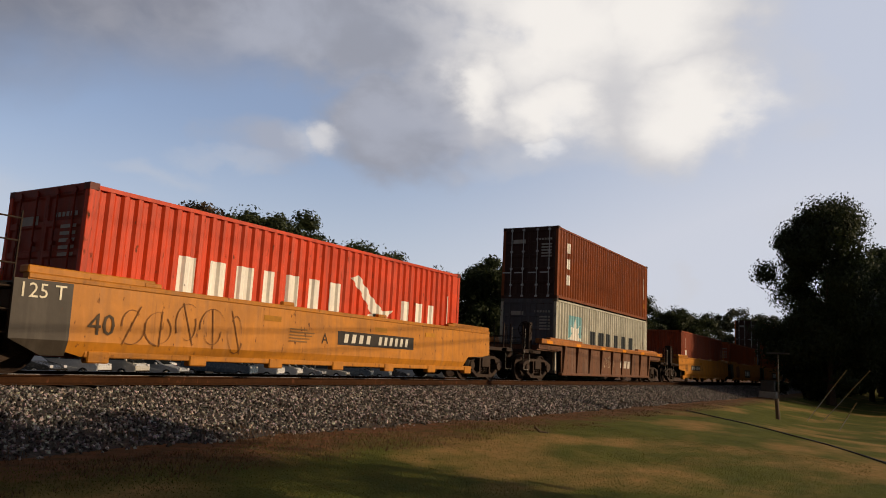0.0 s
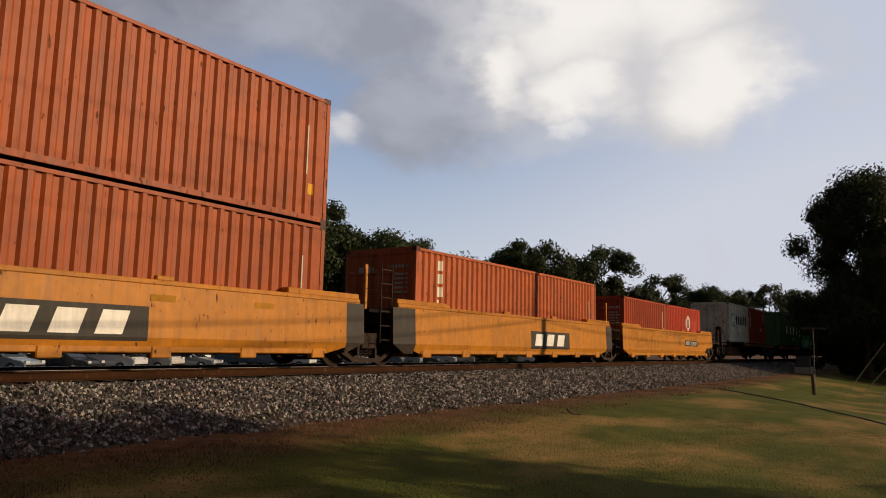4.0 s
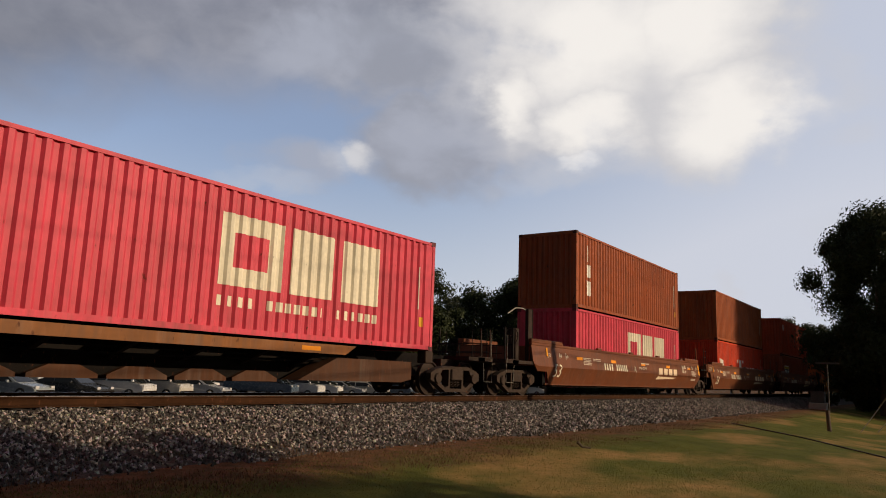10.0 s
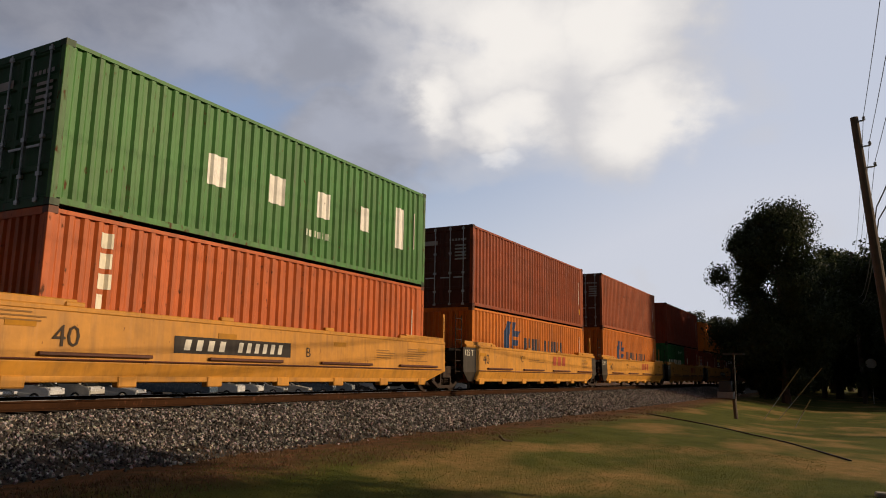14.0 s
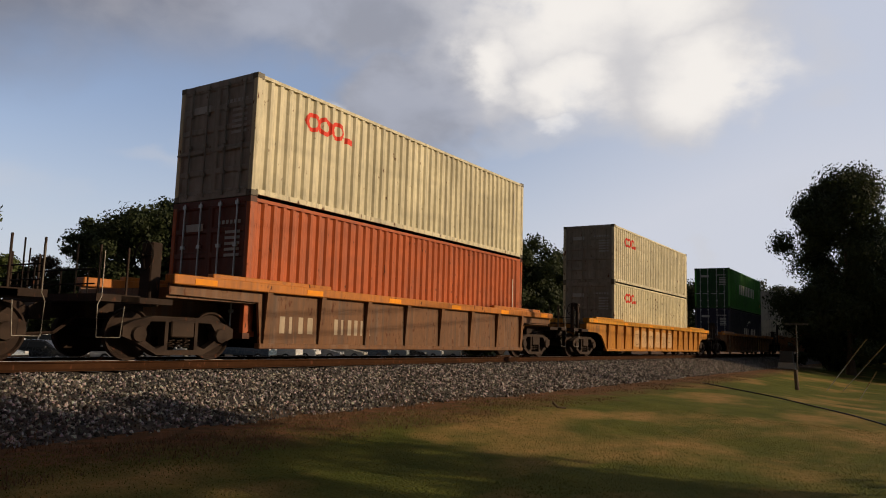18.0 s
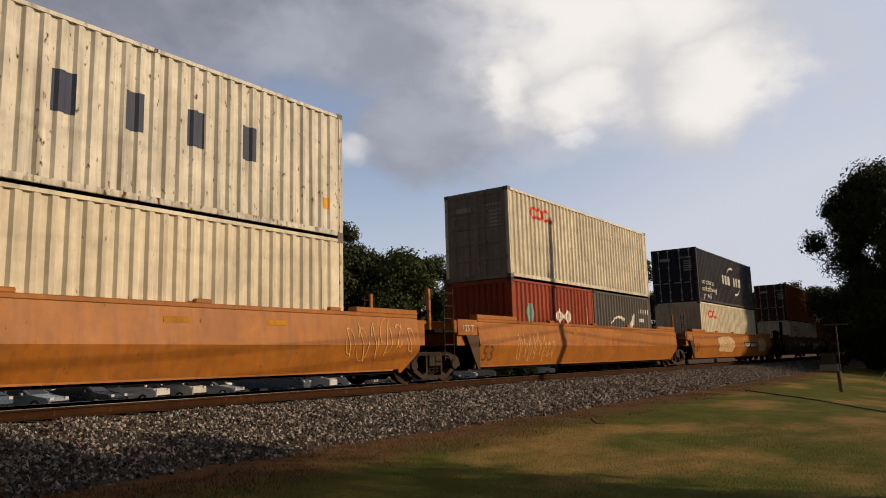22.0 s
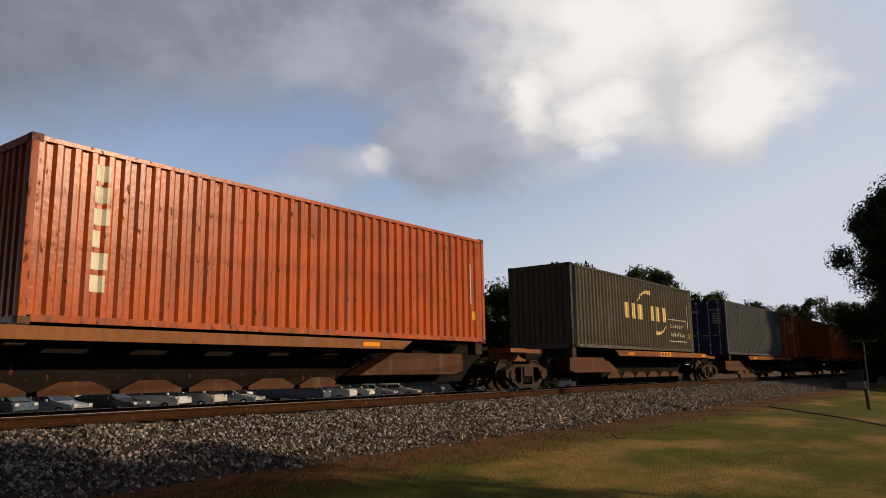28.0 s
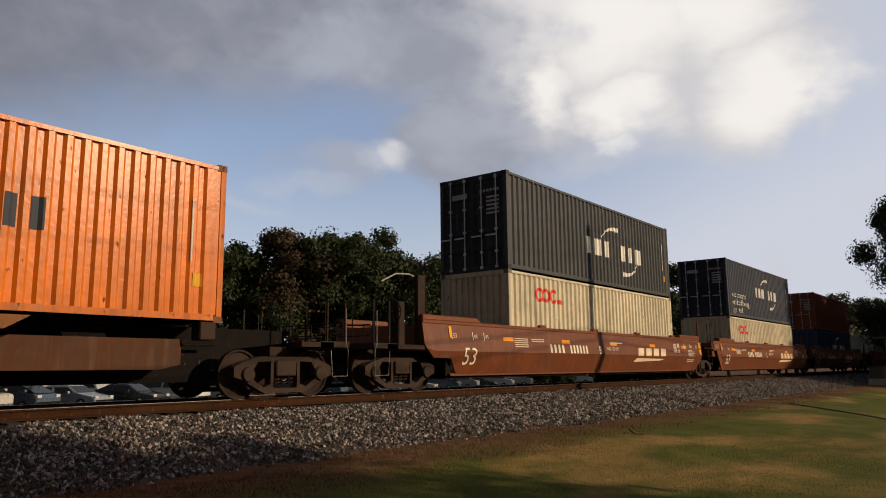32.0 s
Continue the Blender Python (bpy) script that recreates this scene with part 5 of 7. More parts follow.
def well_unit(u, style, colour, hl, hr, art_l, art_r, label, marks=(), grey_ends=False, rust=0.2, truck_l=True, truck_r=True, dark=None):
    """One well of a double-stack car; u is its middle, hl and hr the lengths to the next car. art: the end rests on a shared truck."""
    car = thing("well_car", label, "railcar", group="cars of the freight train")
    P = paint(colour, rust, 0.3, 0.5)
    D = paint(dark, rust, 0.3, 0.5) if dark else P
    G = paint("38322a", 0.2, 0.3) if grey_ends else P
    xl = -(hl - 0.72) if art_l else -(hl - 2.05)
    xr = (hr - 0.72) if art_r else (hr - 2.05)
    if style == "husky":
        geo = (1.62, 0.95, 0.30, -1.40, -1.50, -1.27)
    elif style == "rib":
        geo = (1.45, 0.62, 0.31, -1.46, -1.48, -1.38)
    else:
        geo = (1.47, 0.55, 0.31, -1.44, -1.48, -1.40)
    zt, zm, zb, yt, ym, yb = geo
    sl, sr = xl, xr
    foot_l = foot_r = [(0.0, zm), (1.0, zb)]
    if style == "husky":
        # upright ends at a shared truck; stepped arches over a truck of its own
        sl, sr = (xl + 0.95, xr - 0.36) if art_l and art_r else (xl + 0.95 if art_l else xl, xr - 0.36 if art_r else xr - 0.4)
        foot_l = [(0.0, zb)] if art_l else [(0.0, 1.12), (0.06, 1.02), (0.38, 0.79), (1.05, 0.78), (1.5, zb)]
        foot_r = [(0.0, 0.78), (0.5, zb)] if art_r else [(0.0, 1.0), (0.1, 0.95), (0.6, 0.76), (1.1, zb)]
    elif style == "flat":
        arch = [(0.0, 0.80), (0.42, 0.74), (1.35, 0.70), (1.65, zb)]
        foot_l, foot_r = (foot_l if art_l else arch), (foot_r if art_r else arch)
    for s in (1, -1):
        m = None if s > 0 else Matrix.Diagonal((1, -1, 1, 1))
        part("side_sheet", bent_side(sl, sr, foot_l, foot_r, zt, zm, zb, yt, ym, yb), P, car, m=m)
        part("top_chord", boxes((sl, sr, yt - 0.02, yt + 0.16, zt - 0.02, zt + 0.07), bevel=0.015), D, car, m=m)
        part("bottom_chord", boxes((xl + 1.05, xr - 1.05, yb - 0.03, yb + 0.2, zb - 0.01, zb + 0.12), bevel=0.015), D, car, m=m)
        # guide brackets that keep the boxes in line
        for x in np.arange(xl + 2.2, xr - 1.5, 3.4):
            part("guide_bracket", shared(("guide_bracket",), lambda: boxes((-0.18, 0.18, -0.05, 0.06, 0, 0.09), bevel=0.02)), D, car, m=(m or Matrix()) @ pose(x, yt + 0.06, zt + 0.06))
    part("well_floor", boxes((xl + 1.0, xr - 1.0, -1.3, 1.3, zb - 0.01, zb + 0.05), (xl + 1.0, xl + 1.2, -1.3, 1.3, zb, zt - 0.2), (xr - 1.2, xr - 1.0, -1.3, 1.3, zb, zt - 0.2)), BLACK_STEEL, car)
    for x, s, art in ((xl, -1, art_l), (xr, 1, art_r)):
        part("end_bulkhead", boxes((min(x, x - s * 1.0), max(x, x - s * 1.0), -1.36, 1.36, 0.95, zt - 0.05)), G, car)
        c = sl if s < 0 else sr
        for q in (-1.29, 1.29):
            part("end_cap", boxes((min(c, c - s * 2.25), max(c, c - s * 2.25), q - 0.13, q + 0.13, zt + 0.06, zt + 0.19), bevel=0.02), D, car)
        if style == "husky" and s < 0 and art:
            E = paint("4a3320", 0.3, 0.3) if colour == ORA else P
            for side in (1, -1):
                f = Matrix.Diagonal((1, side, 1, 1))
                bm = bmesh.new()
                add_prism(bm, [(xl + 0.30, 1.22), (sl, 1.22), (sl, zb), (sl - 0.10, zb)], ym + 0.03, ym + 0.08)
                part("end_gusset", bm, E, car, m=f)
                part("end_box", boxes((xl - 0.06, sl - 0.04, yt - 0.045, yt + 0.16, 1.22, zt + 0.03), bevel=0.015), P, car, m=f)
                part("jack_lug", boxes((xl - 0.20, xl - 0.06, yt - 0.02, yt + 0.05, 1.28, 1.62), bevel=0.02), D, car, m=f)
        if grey_ends and art:
            a, b = (x - 0.20, x + 0.73) if s < 0 else (x - 0.45, x + 0.15)
            for side in (Matrix(), Matrix.Diagonal((1, -1, 1, 1))):
                part("end_sheet", bent_side(a, b, [(0.0, zm), (0.55, zb)] if s < 0 else [(0.0, zb)], [(0.0, zm), (0.55, zb)] if s > 0 else [(0.0, zb)], zt - 0.03, zm, zb, yt - 0.004, ym - 0.004, yb - 0.004), G, car, "dark grey end panel", m=side)
        if art:
            part("joint_arm", boxes((min(x, x + s * 0.9), max(x, x + s * 0.9), -0.35, 0.35, 0.66, 1.05)), BLACK_STEEL, car)
        else:
            end_gear(car, hl * -1 if s < 0 else hr, s, x, P if not dark else D, style == "husky", s < 0)
    if art_l:
        for s in (-1, 1):
            part("step_ladder", shared(("step_ladder",), lambda: ladder_mesh(1.9, 0.42, 6)), CAST if s < 0 else BROWN_STEEL, car, m=pose(xl - 0.6, s * 1.38, 0.55))
            part("grab_post", shared(("tall_post",), lambda: boxes((-0.05, 0.05, -0.03, 0.03, 0, 1.15))), D, car, m=pose(xl - 0.75, s * 1.0, 1.3))
        part("walkway", boxes((xl - 1.0, xl - 0.05, -1.35, 1.35, 1.28, 1.36)), BLACK_STEEL, car)
        if truck_l:
            truck(car, -hl)
    else:
        truck(car, -(hl - 1.65))
    if not art_r:
        truck(car, hr - 1.65)
    # load-limit marks and reflectors
    for i, (spec, c) in enumerate(marks):
        part("marking", marking_bent(spec(xl, xr, zt), 0.006 + 0.002 * i, *geo), mark(c), car, "painted marking")
    if art_l and style == "husky":
        part("capacity_marking", marking_flat(words("125 T", xl + 0.16, zt - 0.29, 0.24), yt - 0.049), mark(CREAM), car, "white 125 T lettering on the end box")
    tape = shared(("reflector",), lambda: boxes((-0.25, 0.25, -0.002, 0.004, -0.055, 0.055)))
    tilt = math.degrees(math.atan2(ym - yt, zt - zm))
    near = pose(0, yt, zt, tilt, 0, 0) @ pose(0, -0.006, -zt)
    spots = (-6.3, -3.1, 0.24, 3.58, 6.85) if colour == BRN else (xl + 1.3, -2.2, 1.6, xr - 1.4) if style == "rib" else (-1.9, 1.9, 4.2)
    for x in spots:
        part("reflector", tape, REFLECT if colour == BRN else TAPE_OLD, car, m=near @ pose(x, 0, zt - (0.32 if colour == BRN else 0.24)))
    if style == "rib":
        pipe = paint("5a3220", 0.2, 0.3)
        bm = bmesh.new()
        add_tube(bm, [(xl + 0.9, ym - 0.03, 0.665), (xr - 0.3, ym - 0.03, 0.665)], 0.016, 6)
        part("side_pipe", bm, pipe, car)
        rung = shared(("pipe_guard",), lambda: boxes((0, 2.15, -0.03, 0.03, -0.03, 0.03), bevel=0.012))
        for x in np.linspace(xl + 1.6, xr - 2.7, 4):
            part("pipe_guard", rung, pipe, car, m=pose(x, ym - 0.035, 0.75))
    if style in ("rib", "flat"):
        foot = shared(("floor_bracket",), lambda: boxes((-0.2, 0.2, -0.05, 0.12, -0.10, 0.10), bevel=0.02))
        for x in np.linspace(xl + 1.3, xr - 1.3, 7):
            part("floor_bracket", foot, D, car, m=pose(x, yb, zb))
    CARS.append((car, u))
    return car


def post_car(u, colour, chord, hl, hr, posts, label, rust, marks=(), arch=False):
    """A single well car whose sides are panels between upright posts."""
    car = thing("well_car", label, "railcar", group="cars of the freight train")
    P, C = paint(colour, rust, 0.65, 0.55), paint(chord, rust * 0.8, 0.45, 0.5)
    xl, xr, zt, zb = -(hl - 1.75), hr - 1.75, 1.5, 0.26
    x0, x1 = xl + 2.2, xr - 2.2
    for s in (1, -1):
        m = None if s > 0 else Matrix.Diagonal((1, -1, 1, 1))
        o = [(x0, zb), (x1, zb), (x1 + 0.2, 0.55), (x1 + 0.55, 0.85), (x1 + 1.0, 0.98), (xr, 1.0), (xr, zt - 0.1), (xl, zt - 0.1), (xl, 1.0), (x0 - 1.0, 0.98), (x0 - 0.55, 0.85), (x0 - 0.2, 0.55)]
        if not arch:
            o = [(x0, zb), (x1, zb), (x1 + 0.1, 1.15), (xr, 1.18), (xr, zt - 0.1), (xl, zt - 0.1), (xl, 1.18), (x0 - 0.1, 1.15)]
        bm = bmesh.new()
        add_prism(bm, o, -1.40, -1.34)
        part("side_panel", bm, P, car, m=m)
        part("top_chord", boxes((xl, xr, -1.52, -1.25, zt - 0.14, zt + 0.04), bevel=0.015), C, car, m=m)
        part("top_cap", boxes((xl + 0.9, xl + 4.2, -1.46, -1.28, zt + 0.03, zt + 0.12), bevel=0.015), C, car, m=m)
        part("top_cap", boxes((xr - 4.2, xr - 0.9, -1.46, -1.28, zt + 0.03, zt + 0.12), bevel=0.015), C, car, m=m)
        part("bottom_chord", boxes((x0 - 0.05, x1 + 0.05, -1.44, -1.28, zb - 0.03, zb + 0.08), bevel=0.015), P, car, m=m)
        pm = shared(("side_post", zt, zb), lambda: post_mesh(zt, zb))
        for x in np.linspace(x0 + 0.12, x1 - 0.12, posts):
            part("side_post", pm, P, car, m=(m or Matrix()) @ pose(x, 0, 0))
    part("well_floor", boxes((x0, x1, -1.3, 1.3, zb - 0.02, zb + 0.05), (x0, x0 + 0.15, -1.3, 1.3, zb, 1.3), (x1 - 0.15, x1, -1.3, 1.3, zb, 1.3)), BLACK_STEEL, car)
    for x, s in ((xl, -1), (xr, 1)):
        part("end_deck", boxes((min(x, x - s * 2.1), max(x, x - s * 2.1), -1.33, 1.33, 1.12, 1.3), (min(x, x - s * 2.1), max(x, x - s * 2.1), -0.4, 0.4, 0.72, 1.13)), P, car)
        end_gear(car, -hl if s < 0 else hr, s, x, P, False, s < 0)
        truck(car, x - s * 0.55)
    for i, (spec, c) in enumerate(marks):
        part("marking", marking_flat(spec(x0, x1, zt), -1.403 - 0.002 * i), mark(c), car, "painted marking")
    tape = shared(("reflector",), lambda: boxes((-0.22, 0.22, -0.002, 0.004, -0.05, 0.05)))
    for x in np.linspace(xl + 0.7, xr - 0.7, 6):
        part("reflector", tape, REFLECT, car, m=pose(x, -1.524, zt - 0.065))
    CARS.append((car, u))
    return car


def post_mesh(zt, zb):
    bm = bmesh.new()
    add_prism(bm, [(-1.51, zt - 0.14), (-1.44, zb), (-1.39, zb), (-1.39, zt - 0.14)], -0.07, 0.07, axis="x")
    return bm


def spine_unit(u, hl, hr, art_l, art_r, label, z_deck, turned, colour="2e1d13", marks=()):
    """One unit of a spine car: a centre beam with side rails and pedestals for the box."""
    car = thing("spine_car", label, "railcar", group="cars of the freight train")
    P, T = paint(colour, 0.25, 0.2, 0.7), paint("7c4c20", 0.35, 0.4, 0.6)
    B = paint("4a2c18", 0.35, 0.4, 0.75)
    q = pose(0, 0, 0, 0, 0, 180) if turned else Matrix()
    e = 1.0 if art_l else 1.9
    xl, xr = -(hl - 0.9 if art_l else hl - 1.2), (hr - 0.9 if art_r else hr - 1.2)
    zd = z_deck
    bm = bmesh.new()
    a, b = (-6.9, 6.9)
    add_prism(bm, [(xl, zd - 0.28), (xl, zd - 0.02), (xr, zd - 0.02), (xr, zd - 0.28), (b + 0.2, zd - 0.42), (b - 0.5, 0.33), (a + 0.5, 0.33), (a - 0.2, zd - 0.42)], -0.30, 0.30)
    # beam kept near-black, the deck's shade put into its colour
    part("centre_beam", bm, BLACK_STEEL, car)
    # side rails, tapered to one end
    for s in (1, -1):
        m = q @ (Matrix() if s > 0 else Matrix.Diagonal((1, -1, 1, 1)))
        bm = bmesh.new()
        add_prism(bm, [(-7.3, zd - 0.22), (-7.3, zd - 0.02), (2.9, zd - 0.02), (2.55, zd - 0.22)], -1.42, -1.34)
        part("side_rail", bm, T, car, m=m)
        part("rail_tape", boxes((-7.25, -6.75, -1.424, -1.421, zd - 0.18, zd - 0.07), (1.2, 1.75, -1.424, -1.421, zd - 0.17, zd - 0.08)), REFLECT, car, "yellow reflective strips", m=m)
        bm = bmesh.new()
        add_prism(bm, [(1.6, zd - 0.80), (2.8, zd - 0.28), (5.6, zd - 0.28), (5.6, zd - 0.72), (5.2, zd - 0.80)], -0.95, -0.43)
        part("side_pan", bm, B, car, m=m)
        for x in (-5.9, 5.9):
            part("pedestal", shared(("pedestal",), lambda: boxes((-0.16, 0.16, -0.14, 0.14, -0.30, 0.02), bevel=0.02)), P, car, m=(Matrix() if s > 0 else Matrix.Diagonal((1, -1, 1, 1))) @ pose(x, -1.15, zd))
    def bearer():
        bm = bmesh.new()
        add_prism(bm, [(-1.36, -0.05), (1.36, -0.05), (1.36, -0.16), (0.4, -0.5), (-0.4, -0.5), (-1.36, -0.16)], -0.05, 0.05, axis="x")
        return bm
    def bracket():
        bm = bmesh.new()
        add_prism(bm, [(-0.60, 0.28), (0.60, 0.28), (0.60, 0.35), (0.26, 0.50), (-0.26, 0.50), (-0.60, 0.35)], -0.42, 0.42)
        return bm
    for x in np.linspace(-6.8, 2.0, 7):
        part("cross_bearer", shared(("cross_bearer",), bearer), SOOT_SHADE, car, m=q @ pose(x, 0, zd))
    for x in np.linspace(-5.9, 0.9, 6):
        part("beam_bracket", shared(("beam_bracket",), bracket), B, car, m=q @ pose(x, 0, 0))
    part("brake_pipe", pipe_mesh(zd), BLACK_STEEL, car, m=q)
    part("brake_cylinder", cyl_mesh(zd), BLACK_STEEL, car, m=q)
    for x, s, art in ((-hl, -1, art_l), (hr, 1, art_r)):
        if art:
            part("joint_arm", boxes((min(x, x - s * 1.3), max(x, x - s * 1.3), -0.3, 0.3, zd - 0.42, zd - 0.15), (min(x, x - s * 0.9) , max(x, x - s * 0.9), -1.1, 1.1, zd - 0.2, zd - 0.08)), T, car)
        else:
            end_gear(car, x, s, x - s * 1.6, P, False, s < 0)
    if art_l:
        truck(car, -hl)
    else:
        truck(car, -(hl - 1.75))
    if not art_r:
        truck(car, hr - 1.75)
    for i, (spec, c) in enumerate(marks):
        part("marking", marking_flat(spec(xl, xr, zd), -1.426 - 0.002 * i), mark(c), car, "painted marking")
    CARS.append((car, u))
    return car


def pipe_mesh(zd):
    bm = bmesh.new()
    add_tube(bm, [(-6.5, -0.6, zd - 0.40), (-2.0, -0.62, zd - 0.42), (1.0, -0.6, zd - 0.38), (6.5, -0.6, zd - 0.36)], 0.03, 6)
    add_tube(bm, [(-5.5, -0.7, zd - 0.30), (4.5, -0.7, zd - 0.30)], 0.018, 5)
    return bm


def cyl_mesh(zd):
    bm = bmesh.new()
    add_tube(bm, [(3.6, -0.75, zd - 0.35), (4.3, -0.75, zd - 0.35)], 0.15, 10)
    add_tube(bm, [(4.3, -0.75, zd - 0.35), (5.0, -0.72, zd - 0.33)], 0.02, 5)
    return bm

# ---- the train, car by car ----


def plate(x, w=2.1, dz=0.62, h=0.30):
    """A dark number plate; the number on it stands as plain bars."""
    def dark(xl, xr, zt):
        return [rect(x, x + w, zt - dz - h, zt - dz)]
    def bars(xl, xr, zt):
        lo, hi = zt - dz - h * 0.82, zt - dz - h * 0.18
        out = []
        for a, b, n in ((0.07, 0.43, 4), (0.50, 0.94, 6)):
            step = w * (b - a) / n
            for i in range(n):
                p = x + w * a + i * step
                out.append([(p, lo), (p + step * 0.5, lo), (p + step * 0.5 + h * 0.14, hi), (p + h * 0.14, hi)])
        return out
    return [(dark, "2c2620"), (bars, "cfcabc")]


def say(text, x, dz, size, colour, wide=1.0):
    return [(lambda xl, xr, zt: words(text, x, zt - dz, size, wide), colour)]


def from_left(text, dx, dz, size, colour):
    return [(lambda xl, xr, zt: words(text, xl + dx, zt - dz, size), colour)]


def fine_print(x, dz, w, n, colour):
    """Small lettering too fine to read, as thin bars."""
    return [(lambda xl, xr, zt: [rect(x, x + w * (0.7 + 0.3 * ((i * 7) % 4) / 3), zt - dz - 0.065 * i - 0.024, zt - dz - 0.065 * i) for i in range(n)], colour)]


def scrawl(seed, x0, x1, dz0, dz1, colour, n=9):
    """Sprayed lettering: loops and strokes with no words in them."""
    rs = random.Random(seed)
    def make(xl, xr, zt):
        out = []
        w = (x1 - x0) / n
        for i in range(n):
            cx, cz = x0 + (i + 0.5) * w, zt - (dz0 + dz1) / 2 + rs.uniform(-0.08, 0.08)
            rx, rz = w * rs.uniform(0.35, 0.62), (dz1 - dz0) / 2 * rs.uniform(0.6, 1.0)
            a0 = rs.uniform(0, 360)
            out.append(arc_sweep(cx, cz, rx, rz, a0, a0 + rs.uniform(120, 175), 0.028, 8))
            out.append(arc_sweep(cx, cz, rx * 0.7, rz * 0.8, a0 + 180, a0 + 330, 0.028, 8))
            sx = rs.uniform(-0.3, 0.3) * w
            out.append([(cx + sx - 0.012, cz - rz), (cx + sx + 0.012, cz - rz), (cx - sx + 0.022, cz + rz), (cx - sx, cz + rz)])
        return out
    return [(make, colour)]


def blotch(x0, x1, dz0, dz1, colour, waves=5):
    """A sprayed or repainted patch with a wavy outline."""
    def make(xl, xr, zt):
        out = []
        cx, cz, rx, rz = (x0 + x1) / 2, zt - (dz0 + dz1) / 2, (x1 - x0) / 2, (dz1 - dz0) / 2
        for i in range(48):
            a = 2 * math.pi * i / 48
            k = 0.94 + 0.045 * math.sin(waves * a + 1) + 0.02 * math.sin(waves * 3 * a)
            out.append((cx + rx * k * math.copysign(abs(math.cos(a)) ** 0.5, math.cos(a)), cz + rz * k * math.copysign(abs(math.sin(a)) ** 0.5, math.sin(a))))
        return [out]
    return [(make, colour)]


def graffiti(seed, x0, x1, n, dz0, dz1, fill, line):
    """A row of swollen sprayed shapes with darker strokes over them; no letters."""
    w, out = (x1 - x0) / n, []
    def shapes(xl, xr, zt):
        ps = []
        for i in range(n):
            ps += blotch(x0 + i * w + 0.03, x0 + (i + 1) * w - 0.03, dz0, dz1, fill, 3 + (seed + i) % 3)[0][0](xl, xr, zt)
        return ps
    return [(shapes, fill)] + scrawl(seed, x0, x1, dz0 + 0.1, dz1 - 0.1, line, n)


def owner_plate(x, dz, w, h, dark, pale):
    """A dark plate with three slanted plain blocks in place of the owner's mark."""
    def bg(xl, xr, zt):
        return [rect(x, x + w, zt - dz - h, zt - dz)]
    def fg(xl, xr, zt):
        z0, z1 = zt - dz - h + h * 0.18, zt - dz - h * 0.15
        return [[(x + w * (0.08 + 0.28 * i), z0), (x + w * (0.26 + 0.28 * i), z0), (x + w * (0.31 + 0.28 * i), z1), (x + w * (0.13 + 0.28 * i), z1)] for i in range(3)]
    return ([(bg, dark)] if dark else []) + [(fg, pale)]


def brown_marks(unit):
    def swash(xl, xr, zt):
        out = [[(1.88, zt - 0.92), (2.1, zt - 0.78), (4.75, zt - 0.80), (4.3, zt - 0.86)]]
        for k in range(4):
            a = 2.15 + 0.70 * k
            out.append([(a, zt - 0.70), (a + 0.50, zt - 0.70), (a + 0.62, zt - 0.41), (a + 0.12, zt - 0.41)])
        return out
    def number(xl, xr, zt):
        return blocks(-4.1, -3.15, zt - 0.66, zt - 0.41, "tttt") + blocks(-2.88, -1.64, zt - 0.66, zt - 0.41, "tttttt")
    def ticks(xl, xr, zt):
        out = [rect(7.2, 7.75 + 0.12 * (i % 3), zt - 0.46 - 0.055 * i, zt - 0.43 - 0.055 * i) for i in range(5)]
        out += [rect(7.15, 7.9, zt - 0.84 - 0.06 * i, zt - 0.81 - 0.06 * i) for i in range(2)]
        out += [rect(5.7, 6.02, zt - 0.24 - 0.06 * i, zt - 0.20 - 0.06 * i) for i in range(6)] + [rect(6.12, 6.32, zt - 0.34, zt - 0.18), rect(6.16, 6.28, zt - 0.55, zt - 0.42)]
        out += [rect(-6.0 + 0.9 * k, -5.3 + 0.9 * k, zt - 0.30 - 0.055 * i, zt - 0.275 - 0.055 * i) for k in range(2) for i in range(5 - 3 * k)]
        return out + [rect(0.0, 0.95, zt - 0.30, zt - 0.26)]
    def gauge(xl, xr, zt):
        out = []
        for x, w in ((xl + 1.12, "53"), (xl + 2.0, "48"), (xl + 2.5, "45"), (xr - 2.3, "43"), (xr - 1.6, "48"), (xr - 0.92, "53")):
            out += words(w, x, zt - 0.34, 0.16) + [rect(x - 0.06, x - 0.03, zt - 0.38, zt - 0.18)]
        return out
    return [(swash, "e0c8a8"), (number, CREAM), (ticks, "c8b8a4"), (gauge, "d8ccb8")] + from_left("53", 1.5, 1.0, 0.62, CREAM) + [(lambda xl, xr, zt: words(unit, -0.94, zt - 0.66, 0.36), CREAM)] \
        + [(lambda xl, xr, zt: words("WELL LD LMT", -0.35, zt - 0.53, 0.15), "d8ccb8")] \
        + [(lambda xl, xr, zt: [rect(xl + 0.97, xl + 1.08, zt - 0.34, zt - 0.06)], "e89a1c")] \
        + [(lambda xl, xr, zt: [rect(xr - 0.62, xr - 0.40, zt - 0.34, zt - 0.10), rect(xr - 0.62, xr - 0.40, zt - 0.62, zt - 0.40)], "e89a1c")]


YEL, ORA, BRN, MUS = "b4741e", "9c6020", "6e3c20", "c08632"
lab_y = "weathered yellow-orange steel well car with a 40-foot well"
lab_b = "brown steel articulated well car with pale lettering"
lab_o = "faded orange articulated well car with sprayed scrawls"
lab_m = "mustard-yellow articulated well car with pipes along its side"
lab_s = "rusty brown spine car with yellow reflective strips"

